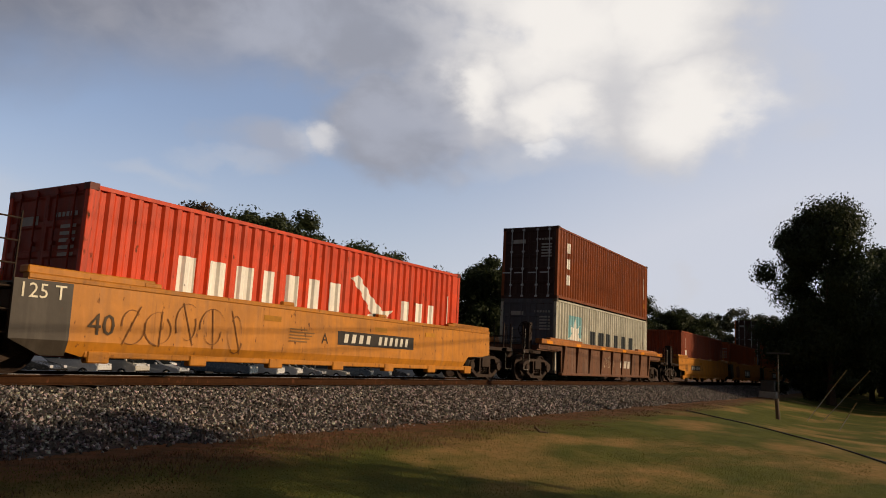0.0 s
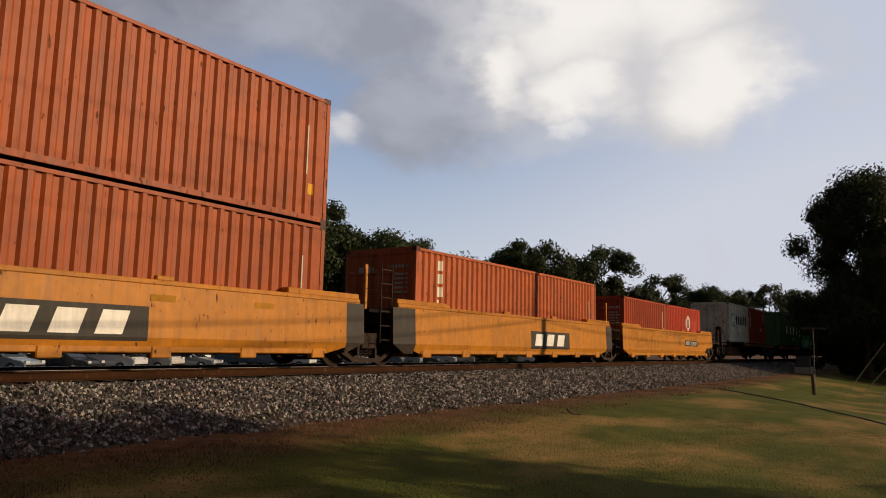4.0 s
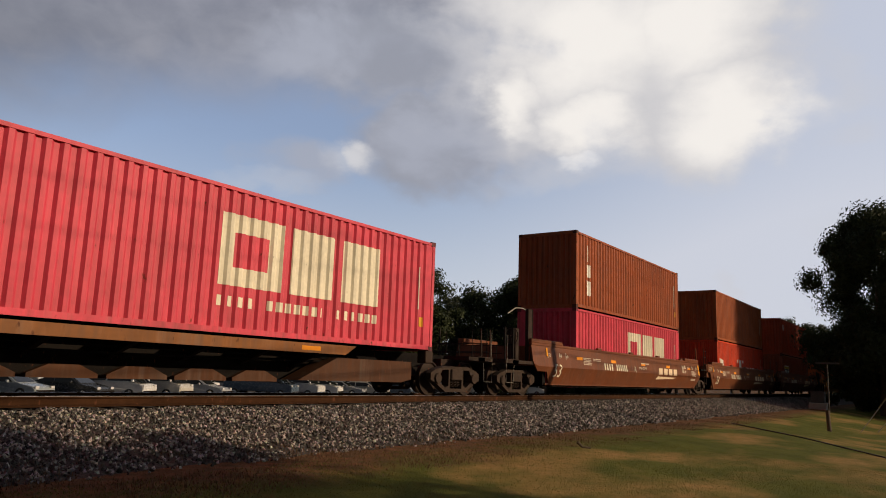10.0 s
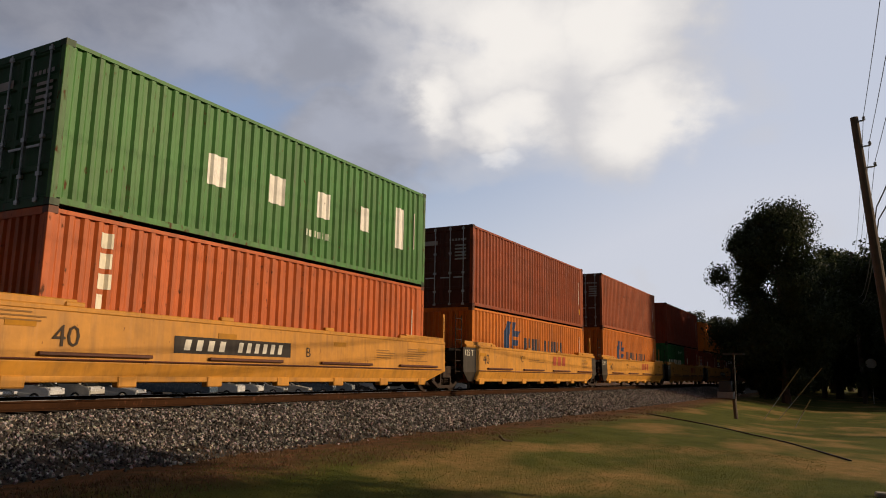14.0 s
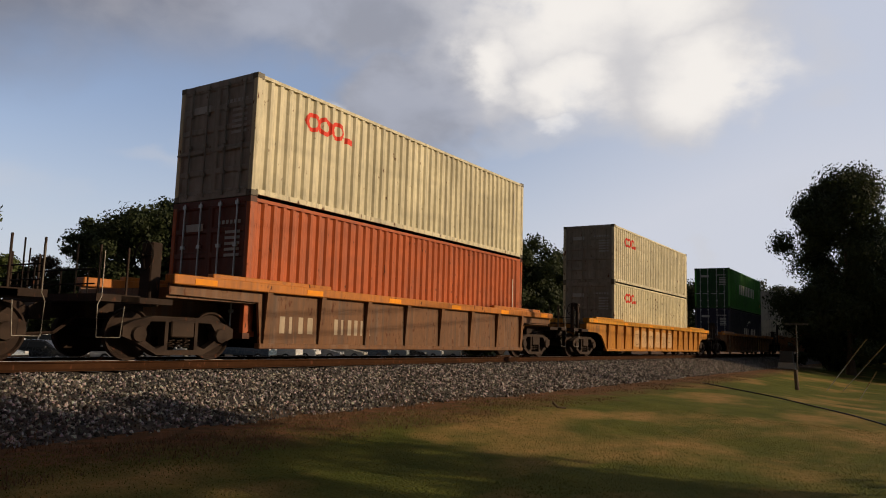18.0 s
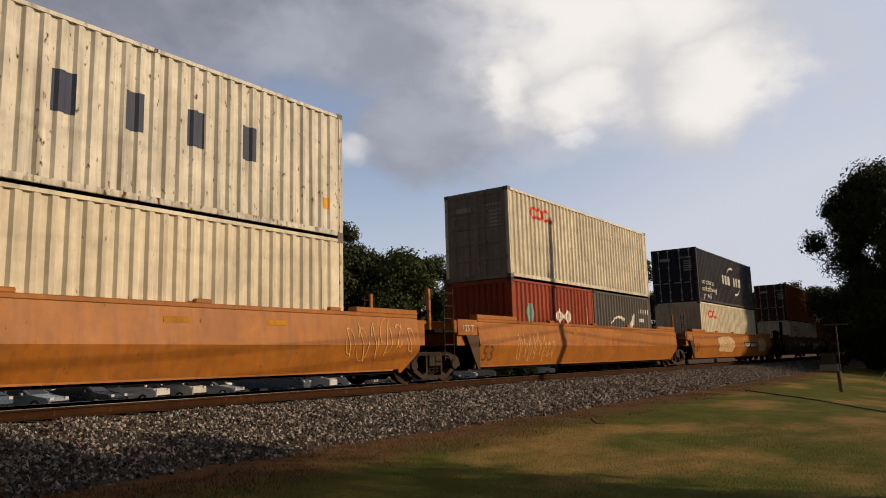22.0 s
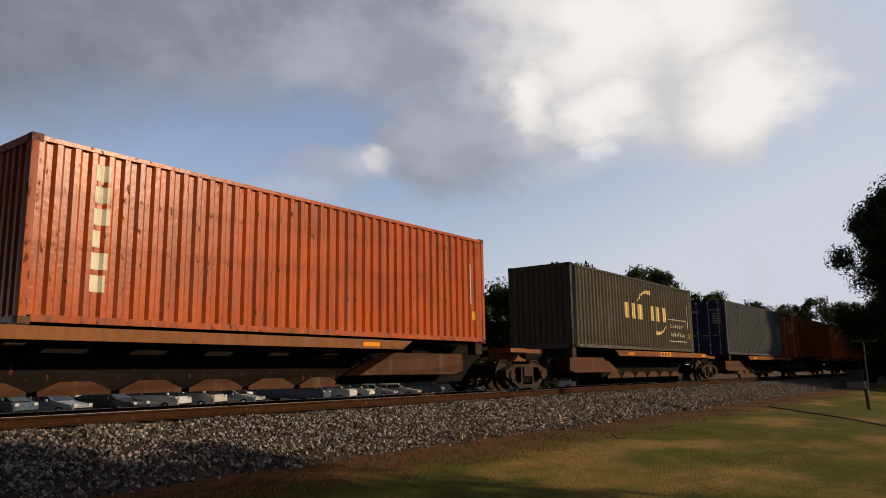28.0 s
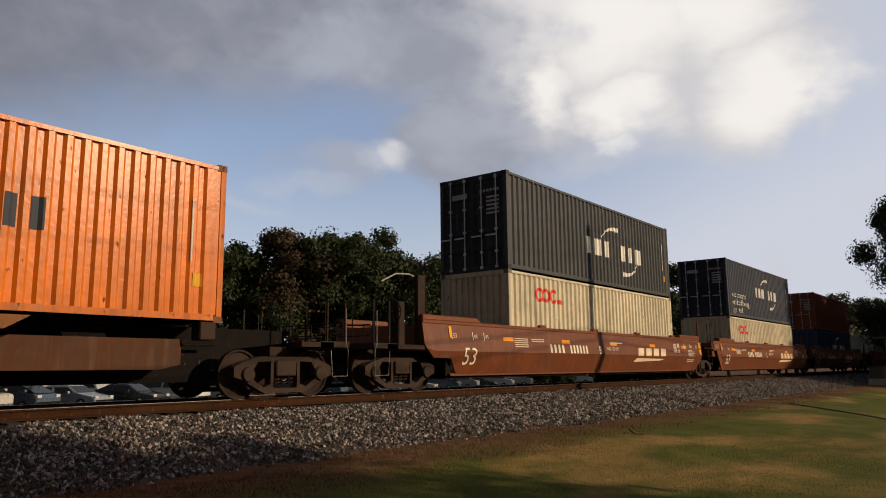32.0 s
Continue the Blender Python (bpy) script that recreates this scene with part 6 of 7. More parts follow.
# an articulated yellow set and its last well
well_unit(-2.45, "flat", YEL, 7.75, 7.75, True, True, lab_y, rust=0.3)
well_unit(13.07, "flat", YEL, 7.75, 9.75, True, False, lab_y, plate(0.22, 3.15, 0.36, 0.32) + say("A", -0.35, 0.68, 0.34, "3a2c1c") + from_left("40", 1.02, 0.80, 0.5, "4a3a26") + scrawl(3, -5.5, -2.6, 0.12, 1.0, "7a4e20", 5) + from_left("125 T", -0.14, 0.30, 0.32, CREAM) + fine_print(-1.4, 0.4, 0.8, 5, "7a5a30"), grey_ends=True, rust=0.3)
container(40, "h", "c83e14", "red_swan", True, 6.97, 0.28, "orange-red 40-foot container with white block shapes and a bird shape", end_paint_shade="8a2c14")
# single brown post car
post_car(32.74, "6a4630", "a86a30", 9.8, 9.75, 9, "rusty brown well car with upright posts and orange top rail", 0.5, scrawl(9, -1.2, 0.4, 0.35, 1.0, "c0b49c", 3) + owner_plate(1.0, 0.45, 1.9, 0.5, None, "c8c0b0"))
container(40, "h", "80421f", "three_marks", True, 26.64, 3.19, "brown 40-foot container with three white marks, stacked on top", bar=True, gloss=True, end_paint_shade="36201a")
container(40, "h", "b6b4a4", "star_name", True, 26.64, 0.29, "grey 40-foot container with a white star on a blue square", streaks=0.45, end_paint_shade="565a62")
# yellow five-unit set
C5 = [52.26, 67.70, 83.25, 98.90, 114.42]
well_unit(C5[0], "flat", YEL, 9.75, 7.72, False, True, lab_y, plate(-4.65, 2.45, 0.40, 0.30) + say("B", -1.75, 0.68, 0.34, "3a2c1c") + from_left("40", 1.5, 0.78, 0.6, "5a4426"), rust=0.35)
well_unit(C5[1], "flat", YEL, 7.72, 7.78, True, True, lab_y, owner_plate(-1.35, 0.38, 2.6, 0.6, "3a3630", WHITE) + blotch(-5.2, -3.6, 0.1, 1.05, "7a4a2c") + scrawl(5, -3.5, -2.0, 0.15, 1.0, "a0561c", 3), rust=0.35, grey_ends=True)
well_unit(C5[2], "flat", YEL, 7.78, 7.82, True, True, lab_y, owner_plate(-1.02, 0.40, 2.65, 0.58, "3a3630", WHITE) + from_left("40", 1.2, 0.75, 0.5, "8a6a36") + from_left("125 T", -0.12, 0.32, 0.30, CREAM) + say("D", -1.9, 0.6, 0.3, "6a4a1c"), rust=0.3, grey_ends=True)
well_unit(C5[3], "flat", YEL, 7.82, 7.76, True, True, lab_y, owner_plate(0.04, 0.40, 3.0, 0.58, "3a3630", WHITE), rust=0.3, grey_ends=True)
well_unit(C5[4], "flat", YEL, 7.76, 9.7, True, False, lab_y, plate(2.05, 2.4, 0.38, 0.30) + say("A", 1.0, 0.62, 0.34, "3a2c1c") + scrawl(7, -5.5, -2.2, 0.1, 0.9, "7a4a1a", 7) + scrawl(8, -1.2, 4.6, 0.0, 0.32, "5a3a1c", 11) + fine_print(2.3, 0.84, 0.5, 1, "8a2a14"), rust=0.3)
container(40, "h", "8c3e1f", "three_down", False, 46.16, 0.28, "rust-red 40-foot container with three white marks down its side", streaks=0.45)
container(40, "h", "984619", "plain", True, 61.58, 0.28, "plain orange-brown 40-foot container")
container(40, "h", "9f4d21", "plain", True, 77.15, 3.14, "faded rust-orange 40-foot container stacked on top", bar=True, end_paint_shade="3a2018")
container(40, "h", "9b4c21", "plain", True, 77.15, 0.24, "faded rust-orange 40-foot container in the well", bar=True, end_paint_shade="3a2018")
container(40, "h", "ad572a", "six_down", True, 92.82, 0.22, "pale rust container with cream marks down its end bay")
container(20, "s", "a3421c", "plain", True, 108.2, 0.28, "plain brick-red 20-foot container in the well")
container(20, "s", "b73c1a", "ship_badge", False, 114.35, 0.28, "red 20-foot container with a round white badge")
# five-unit spine set
D5 = [133.49, 152.02, 169.16, 186.55, 203.88]
spine_unit(D5[0], 9.35, 9.2, False, True, lab_s, 1.17, True)
spine_unit(D5[1], 9.33, 8.55, True, True, lab_s, 1.15, False)
spine_unit(D5[2], 8.59, 8.68, True, True, lab_s, 1.15, False, marks=fine_print(-5.0, 0.05, 0.5, 2, "d8b880"))
spine_unit(D5[3], 8.71, 8.65, True, True, lab_s, 1.17, False)
spine_unit(D5[4], 8.68, 9.2, True, False, lab_s, 1.13, False)
container(20, "s", "d2cdbc", "star_name_short", False, 127.40, 1.18, "dirty white 20-foot container with a star badge and black block shapes", rust=0.45, streaks=0.5)
container(20, "s", "ab411c", "four_down", False, 133.53, 1.18, "orange-red 20-foot container with white blocks down its side", streaks=0.4)
container(40, "h", "3e6436", "four_wide", False, 145.92, 1.16, "green 40-foot container with wide-set white blocks", rust=0.3)
container(40, "h", "5f9670", "panel_down", False, 163.07, 1.16, "faded light-green container with a white upright panel, rust along its foot", rust=0.42, streaks=0.5)
container(40, "h", "c64a20", "three_top", False, 180.45, 1.18, "orange 40-foot container with white marks near the top")
container(40, "h", "c84052", "pink_three", True, 197.79, 1.14, "pink-red 40-foot container with large cream blocks", rust=0.1, streaks=0.2)
# brown three-unit set
E3 = [225.07, 244.50, 263.97]
well_unit(E3[0], "husky", BRN, 11.95, 9.71, False, True, lab_b, brown_marks("A"), rust=0.12)
well_unit(E3[1], "husky", BRN, 9.72, 9.73, True, True, lab_b, brown_marks("C"), rust=0.12)
well_unit(E3[2], "husky", BRN, 9.74, 11.95, True, False, lab_b, brown_marks("B"), rust=0.12)
container(40, "h", "9b4c22", "three_down", False, 218.97, 3.17, "brown 40-foot container with three white marks, on top")
container(40, "h", "c84052", "pink_three", False, 218.97, 0.27, "pink-red container with cream blocks in the well", rust=0.1, streaks=0.2)
container(40, "h", "9d4f23", "plain", False, 238.40, 3.16, "plain brown 40-foot container on top")
container(40, "h", "cc3e19", "flag_name", False, 238.40, 0.26, "bright red container with a white flag shape in the well")
container(40, "h", "ab401c", "three_top", False, 257.87, 3.15, "red-orange 40-foot container with white marks, on top")
container(40, "h", "8e4022", "beacon", False, 257.87, 0.25, "rust-red container with a framed badge in the well")
# mustard five-unit set
F5 = [285.82, 301.35, 316.75, 332.45, 348.05]
well_unit(F5[0], "rib", MUS, 9.85, 7.76, False, True, lab_m, plate(-3.55, 3.3, 0.29, 0.32) + say("B", 0.28, 0.58, 0.32, "3a2c1c") + from_left("40", 1.82, 0.58, 0.5, "3a2c1c") + fine_print(-6.9, 0.06, 0.8, 3, "8a6430") + fine_print(3.2, 0.3, 0.9, 4, "8a6430") + fine_print(4.8, 0.22, 1.1, 6, "8a6430"), rust=0.12)
for i, (ch, c) in enumerate(zip("CDEA", F5[1:])):
    hl = 7.76 if i == 0 else (F5[i + 1] - F5[i]) / 2
    hr = 9.8 if i == 3 else (F5[i + 2] - F5[i + 1]) / 2
    mk = from_left("40", 1.3, 0.55, 0.5, "3a2c1c") + from_left("125 T", -0.12, 0.30, 0.28, CREAM) + say(ch, -2.4, 0.42, 0.34, "3a2c1c") + fine_print(-1.6, 0.30, 1.6, 2, "8a6430") + fine_print(5.0, 0.16, 0.9, 6, "8a6430")
    mk += owner_plate(0.9, 0.02, 2.05, 0.56, None, "a0462a") if i < 3 else plate(0.6, 3.2, 0.30, 0.32)
    well_unit(c, "rib", MUS, hl, hr, True, i != 3, lab_m, mk, grey_ends=True, rust=0.12)
container(40, "h", "48783c", "four_wide", True, 279.72, 3.17, "green 40-foot container with wide-set white blocks, on top", bar=True, end_paint_shade="1e4a28")
container(40, "h", "b75b26", "six_down", False, 279.72, 0.26, "orange-brown container with cream marks down its end bay")
container(40, "h", "8c421f", "plain", True, 295.24, 2.86, "rust-brown 40-foot container on top", bar=True, end_paint_shade="4e2618")
container(40, "s", "c36e1d", "arrow_name", False, 295.24, 0.26, "bright orange container with a blue arrow shape in the well", rust=0.1)
container(40, "h", "994f2d", "plain", True, 310.65, 3.1, "dull red-brown 40-foot container on top", bar=True, end_paint_shade="5a3020")
container(40, "h", "c36e1d", "arrow_name", False, 310.65, 0.22, "bright orange container with a blue arrow shape in the well", rust=0.1)
container(40, "h", "943c1f", "plain", False, 326.45, 2.98, "rust-red 40-foot container on top")
container(20, "s", "2c6c36", "green_name_short", False, 326.45, 0.38, "bright green 20-foot container with white blocks", rust=0.1)
container(20, "s", "92391d", "three_down", False, 332.58, 0.38, "red 20-foot container with white marks down its side")
container(40, "s", "cc731d", "arrow_name", False, 341.97, 2.96, "bright orange 40-foot container with a blue arrow shape, on top", rust=0.1)
container(20, "s", "7e371d", "three_down", True, 341.97, 0.34, "dark red 20-foot container with white marks")
container(20, "s", "78371d", "beacon", False, 348.10, 0.34, "dark red 20-foot container with a framed badge")
# three single post cars
post_car(367.67, "6e4c30", "b06c28", 9.75, 9.7, 8, "brown well car with upright side posts and yellowish top rail", 0.42, [(lambda a, b, zt: blocks(a + 0.5, a + 1.6, zt - 0.95, zt - 0.6, "dstk") + blocks(a + 2.2, a + 3.6, zt - 0.95, zt - 0.6, "tsdtsr"), "a89880")])
container(40, "s", "ccc3a2", "flower_name", True, 361.57, 3.33, "cream 40-foot container with red blocks, on top", rust=0.2, streaks=0.4, end_paint_shade="8e8a80")
container(40, "h", "a75226", "plain", True, 361.57, 0.42, "rust-orange container in the well", bar=True, end_paint_shade="5a2a1c")
post_car(388.86, "a86e1e", "c08424", 11.5, 11.75, 15, "orange-rusted long well car with many side posts and sprayed scrawls", 0.35, graffiti(14, -4.05, 2.3, 6, 0.28, 1.1, "b89468", "5a3c20") + scrawl(15, -6.4, -4.6, 0.4, 1.0, "a85a20", 3), arch=True)
container(40, "s", "cfc6a6", "flower_name", True, 382.76, 3.28, "cream 40-foot container with red blocks, on top", rust=0.3, streaks=0.4, end_paint_shade="8e887c")
container(40, "h", "d2c8a4", "flower_name", True, 382.76, 0.38, "cream 40-foot container with red blocks in the well", rust=0.35, streaks=0.4, end_paint_shade="8e887c")
post_car(412.60, "7a5230", "a8682a", 12.0, 11.9, 17, "rust-stained long well car, many posts, covered in scrawls", 0.55, graffiti(24, 2.9, 8.5, 5, 0.3, 1.12, "9c7a44", "4a3018") + scrawl(26, -3.4, 2.4, 0.3, 1.1, "b8742c", 8) + scrawl(25, -7.6, -4.8, 0.35, 1.0, "a8a090", 5), arch=True)
container(40, "h", "4a8c3c", "green_name", True, 406.50, 3.32, "bright green 40-foot container with white blocks, on top", rust=0.12, bar=True, end_paint_shade="1c4626")
container(40, "h", "40424a", "swoosh_name", True, 406.50, 0.42, "slate-grey container with white blocks and sweeps in the well", rust=0.2, end_paint_shade="22263a", bar=True)
# orange three-unit set
J3 = [436.47, 456.20, 475.96]
well_unit(J3[0], "husky", ORA, 11.95, 9.86, False, True, lab_o, plate(-5.0, 3.3, 0.45, 0.34) + say("A", -1.2, 0.72, 0.3, "6a3c1c") + from_left("53", 1.55, 1.14, 0.62, "5a3c24") + scrawl(31, -5.95, -5.05, 0.45, 1.05, "e0c090", 3) + scrawl(32, 6.0, 8.6, 0.1, 1.0, "d8a860", 6), rust=0.2)
well_unit(J3[1], "husky", ORA, 9.87, 9.88, True, True, lab_o, from_left("53", 1.13, 1.10, 0.62, "5a3c24") + say("C", -1.5, 0.64, 0.34, "6a3c1c") + owner_plate(0.4, 0.32, 1.9, 0.5, None, "9c5a26") + scrawl(33, -6.1, -3.6, 0.3, 1.15, "dcae70", 8) + fine_print(-3.2, 0.45, 1.2, 2, "8a5a30"), rust=0.2)
well_unit(J3[2], "husky", ORA, 9.88, 11.95, True, False, lab_o, plate(1.75, 3.3, 0.42, 0.34) + say("B", 0.95, 0.68, 0.3, "6a3c1c") + from_left("53", 1.2, 0.95, 0.6, "5a3c24") + blotch(-4.0, -0.4, 0.12, 1.02, "c8a878") + scrawl(34, -4.0, -0.4, 0.12, 1.02, "5a4a38", 9) + blotch(5.5, 7.5, 0.15, 1.05, "c0a880") + scrawl(35, 5.5, 7.5, 0.15, 1.05, "6a5a40", 5), rust=0.2)
container(40, "h", "c8c4b6", "wide_letters", False, 430.61, 3.36, "dirty white 40-foot container with dark blue blocks, on top", rust=0.35, streaks=0.6)
container(40, "h", "cec6b0", "flower_name", False, 430.61, 0.46, "cream container with red blocks in the well", rust=0.15)
container(40, "h", "d0c8b2", "flower_name", True, 450.34, 3.07, "cream 40-foot container with red blocks, on top", rust=0.15, streaks=0.4, end_paint_shade="8c8880")
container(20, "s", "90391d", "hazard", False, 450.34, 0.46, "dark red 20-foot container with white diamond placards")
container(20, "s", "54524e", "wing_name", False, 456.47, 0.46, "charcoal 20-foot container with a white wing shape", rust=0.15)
container(40, "h", "3c3e46", "swoosh_eco", True, 470.10, 3.32, "slate-grey 40-foot container with white blocks and words, on top", rust=0.12, end_paint_shade="1e2232", bar=True, gloss=True)
container(40, "h", "d0c8b0", "flower_name", False, 470.10, 0.42, "cream container with red blocks in the well", rust=0.15)
# brown three-unit set
K3 = [499.90, 519.47, 539.38]
well_unit(K3[0], "husky", BRN, 11.95, 9.78, False, True, lab_b, brown_marks("A"), rust=0.12)
well_unit(K3[1], "husky", BRN, 9.79, 9.95, True, True, lab_b, brown_marks("C"), rust=0.12)
well_unit(K3[2], "husky", BRN, 9.96, 11.95, True, False, lab_b, brown_marks("B"), rust=0.12)
container(40, "h", "90461d", "plain", True, 494.04, 3.02, "glossy rust-brown 40-foot container on top", rust=0.3, streaks=0.5, bar=True, gloss=True, end_paint_shade="46241a")
container(40, "s", "d8ccaa", "flower_name", False, 494.04, 0.42, "cream container with red blocks in the well", rust=0.12)
container(40, "h", "d6caac", "flower_name", False, 513.61, 3.32, "cream 40-foot container with red blocks, on top", rust=0.15)
container(40, "h", "90391d", "three_down", False, 513.61, 0.42, "rust-red container with white marks down its side in the well")
container(40, "s", "5c7a3c", "four_wide", True, 533.52, 3.05, "olive-green 40-foot container with wide-set white blocks, on top", bar=True, end_paint_shade="22402a")
container(40, "s", "3e4654", "yellow_name", True, 533.52, 0.45, "dark blue-grey container with yellow blocks in the well", rust=0.12, end_paint_shade="1c2434", bar=True)
# five-unit spine set with taller decks
L5 = [561.05, 578.47, 596.08, 613.65, 632.43]
spine_unit(L5[0], 9.6, 8.72, False, True, lab_s, 1.33, False)
spine_unit(L5[1], 8.70, 8.8, True, True, lab_s, 1.31, True, marks=owner_plate(1.5, 0.03, 1.2, 0.17, "e89a1c", "3a2c20"))
spine_unit(L5[2], 8.81, 8.78, True, True, lab_s, 1.28, True)
spine_unit(L5[3], 8.79, 9.4, True, True, lab_s, 1.32, True, marks=owner_plate(1.5, 0.03, 1.2, 0.17, "e89a1c", "3a2c20"))
spine_unit(L5[4], 9.38, 9.55, True, False, lab_s, 1.36, False, marks=[(lambda a, b, zd: blocks(-3.6, 0.2, zd - 0.19, zd - 0.05, "ttkt tsdtsrk"), "c0b49c")])
container(40, "h", "a74c1a", "six_down", False, 555.19, 1.34, "orange-rust 40-foot container with pale marks", rust=0.35, streaks=0.5, gloss=True)
container(40, "h", "4c4a40", "swoosh_worn", False, 572.61, 1.32, "weathered grey-green container with yellowed blocks, rust streaks all over", rust=0.45, streaks=0.7, gloss=True)
container(40, "h", "4a5056", "plain", True, 590.22, 1.29, "faded blue-grey 40-foot container with dark blue doors", rust=0.3, streaks=0.65, end_paint_shade="1c2a5c", bar=True, gloss=True)
container(40, "h", "9c4b20", "leaf_badge", True, 607.79, 1.33, "orange-rust 40-foot container with a small blue badge", rust=0.25, streaks=0.4, bar=True)
container(40, "h", "c96a16", "arrow_name", True, 626.45, 1.37, "bright orange 40-foot container with a blue arrow shape", rust=0.2, streaks=0.3, gloss=True)
# the last brown set in view
M3 = [653.95, 673.75, 693.06]
well_unit(M3[0], "husky", BRN, 11.95, 9.9, False, True, lab_b, brown_marks("B"), rust=0.12)
well_unit(M3[1], "husky", BRN, 9.9, 9.65, True, True, lab_b, brown_marks("C"), rust=0.12)
well_unit(M3[2], "husky", BRN, 9.66, 11.95, True, False, lab_b, brown_marks("A"), rust=0.12)
container(40, "h", "3e4244", "swoosh_name", True, 648.09, 3.32, "slate-grey 40-foot container with white blocks and sweeps, on top", rust=0.12, end_paint_shade="23272c", bar=True)
container(40, "h", "cac0a4", "flower_name", False, 648.09, 0.42, "cream container with red blocks in the well", rust=0.2)
container(40, "h", "3e4654", "swoosh_eco", True, 667.89, 2.98, "navy-grey 40-foot container with white blocks and words, on top", rust=0.12, end_paint_shade="1a2038", bar=True)
container(40, "s", "cac0a4", "flower_name", False, 667.89, 0.38, "cream container with red blocks in the well", rust=0.2)
container(40, "s", "7c3c1f", "plain", True, 687.20, 3.0, "dull rust container on top", bar=True)
container(40, "s", "34405a", "swoosh_name", False, 687.20, 0.40, "navy container with white blocks in the well", rust=0.12)
# cars that follow, mostly behind the trees
for k, (c, tone) in enumerate(((717.0, "a8a89c"), (737.0, "7a4034"), (757.0, "8e8e88"))):
    well_unit(c, "husky", BRN, 10.0, 10.0, True, True, lab_b, (), rust=0.12)
    container(40, "h", tone, "plain", False, c - 6.1, 0.42, "weathered 40-foot container in the well")

# ---- parked cars beyond the track ----


def car_shell(outline, half, roof_in, z_belt):
    """A car body: a side outline widened across, drawn in toward the roof."""
    bm = bmesh.new()
    def y_at(z, s):
        return s * (half - roof_in * max(0.0, (z - z_belt)) / 0.6)
    a = [bm.verts.new((x, y_at(z, -1), z)) for x, z in outline]
    b = [bm.verts.new((x, y_at(z, 1), z)) for x, z in outline]
    n = len(outline)
    bm.faces.new(a)
    bm.faces.new(b[::-1])
    for i in range(n):
        bm.faces.new((a[i], b[i], b[(i + 1) % n], a[(i + 1) % n]))
    bmesh.ops.bevel(bm, geom=bm.edges[:], offset=0.045, segments=2, affect="EDGES")
    return bm


def wheel_arch_tyre():
    bm = bmesh.new()
    add_disc(bm, [(0.22, -0.10), (0.32, -0.10), (0.335, -0.06), (0.335, 0.06), (0.32, 0.10), (0.22, 0.10)], 16)
    return bm


def rim_mesh():
    bm = bmesh.new()
    add_disc(bm, [(0.05, -0.09), (0.21, -0.08), (0.22, 0.0), (0.05, 0.02)], 14)
    return bm


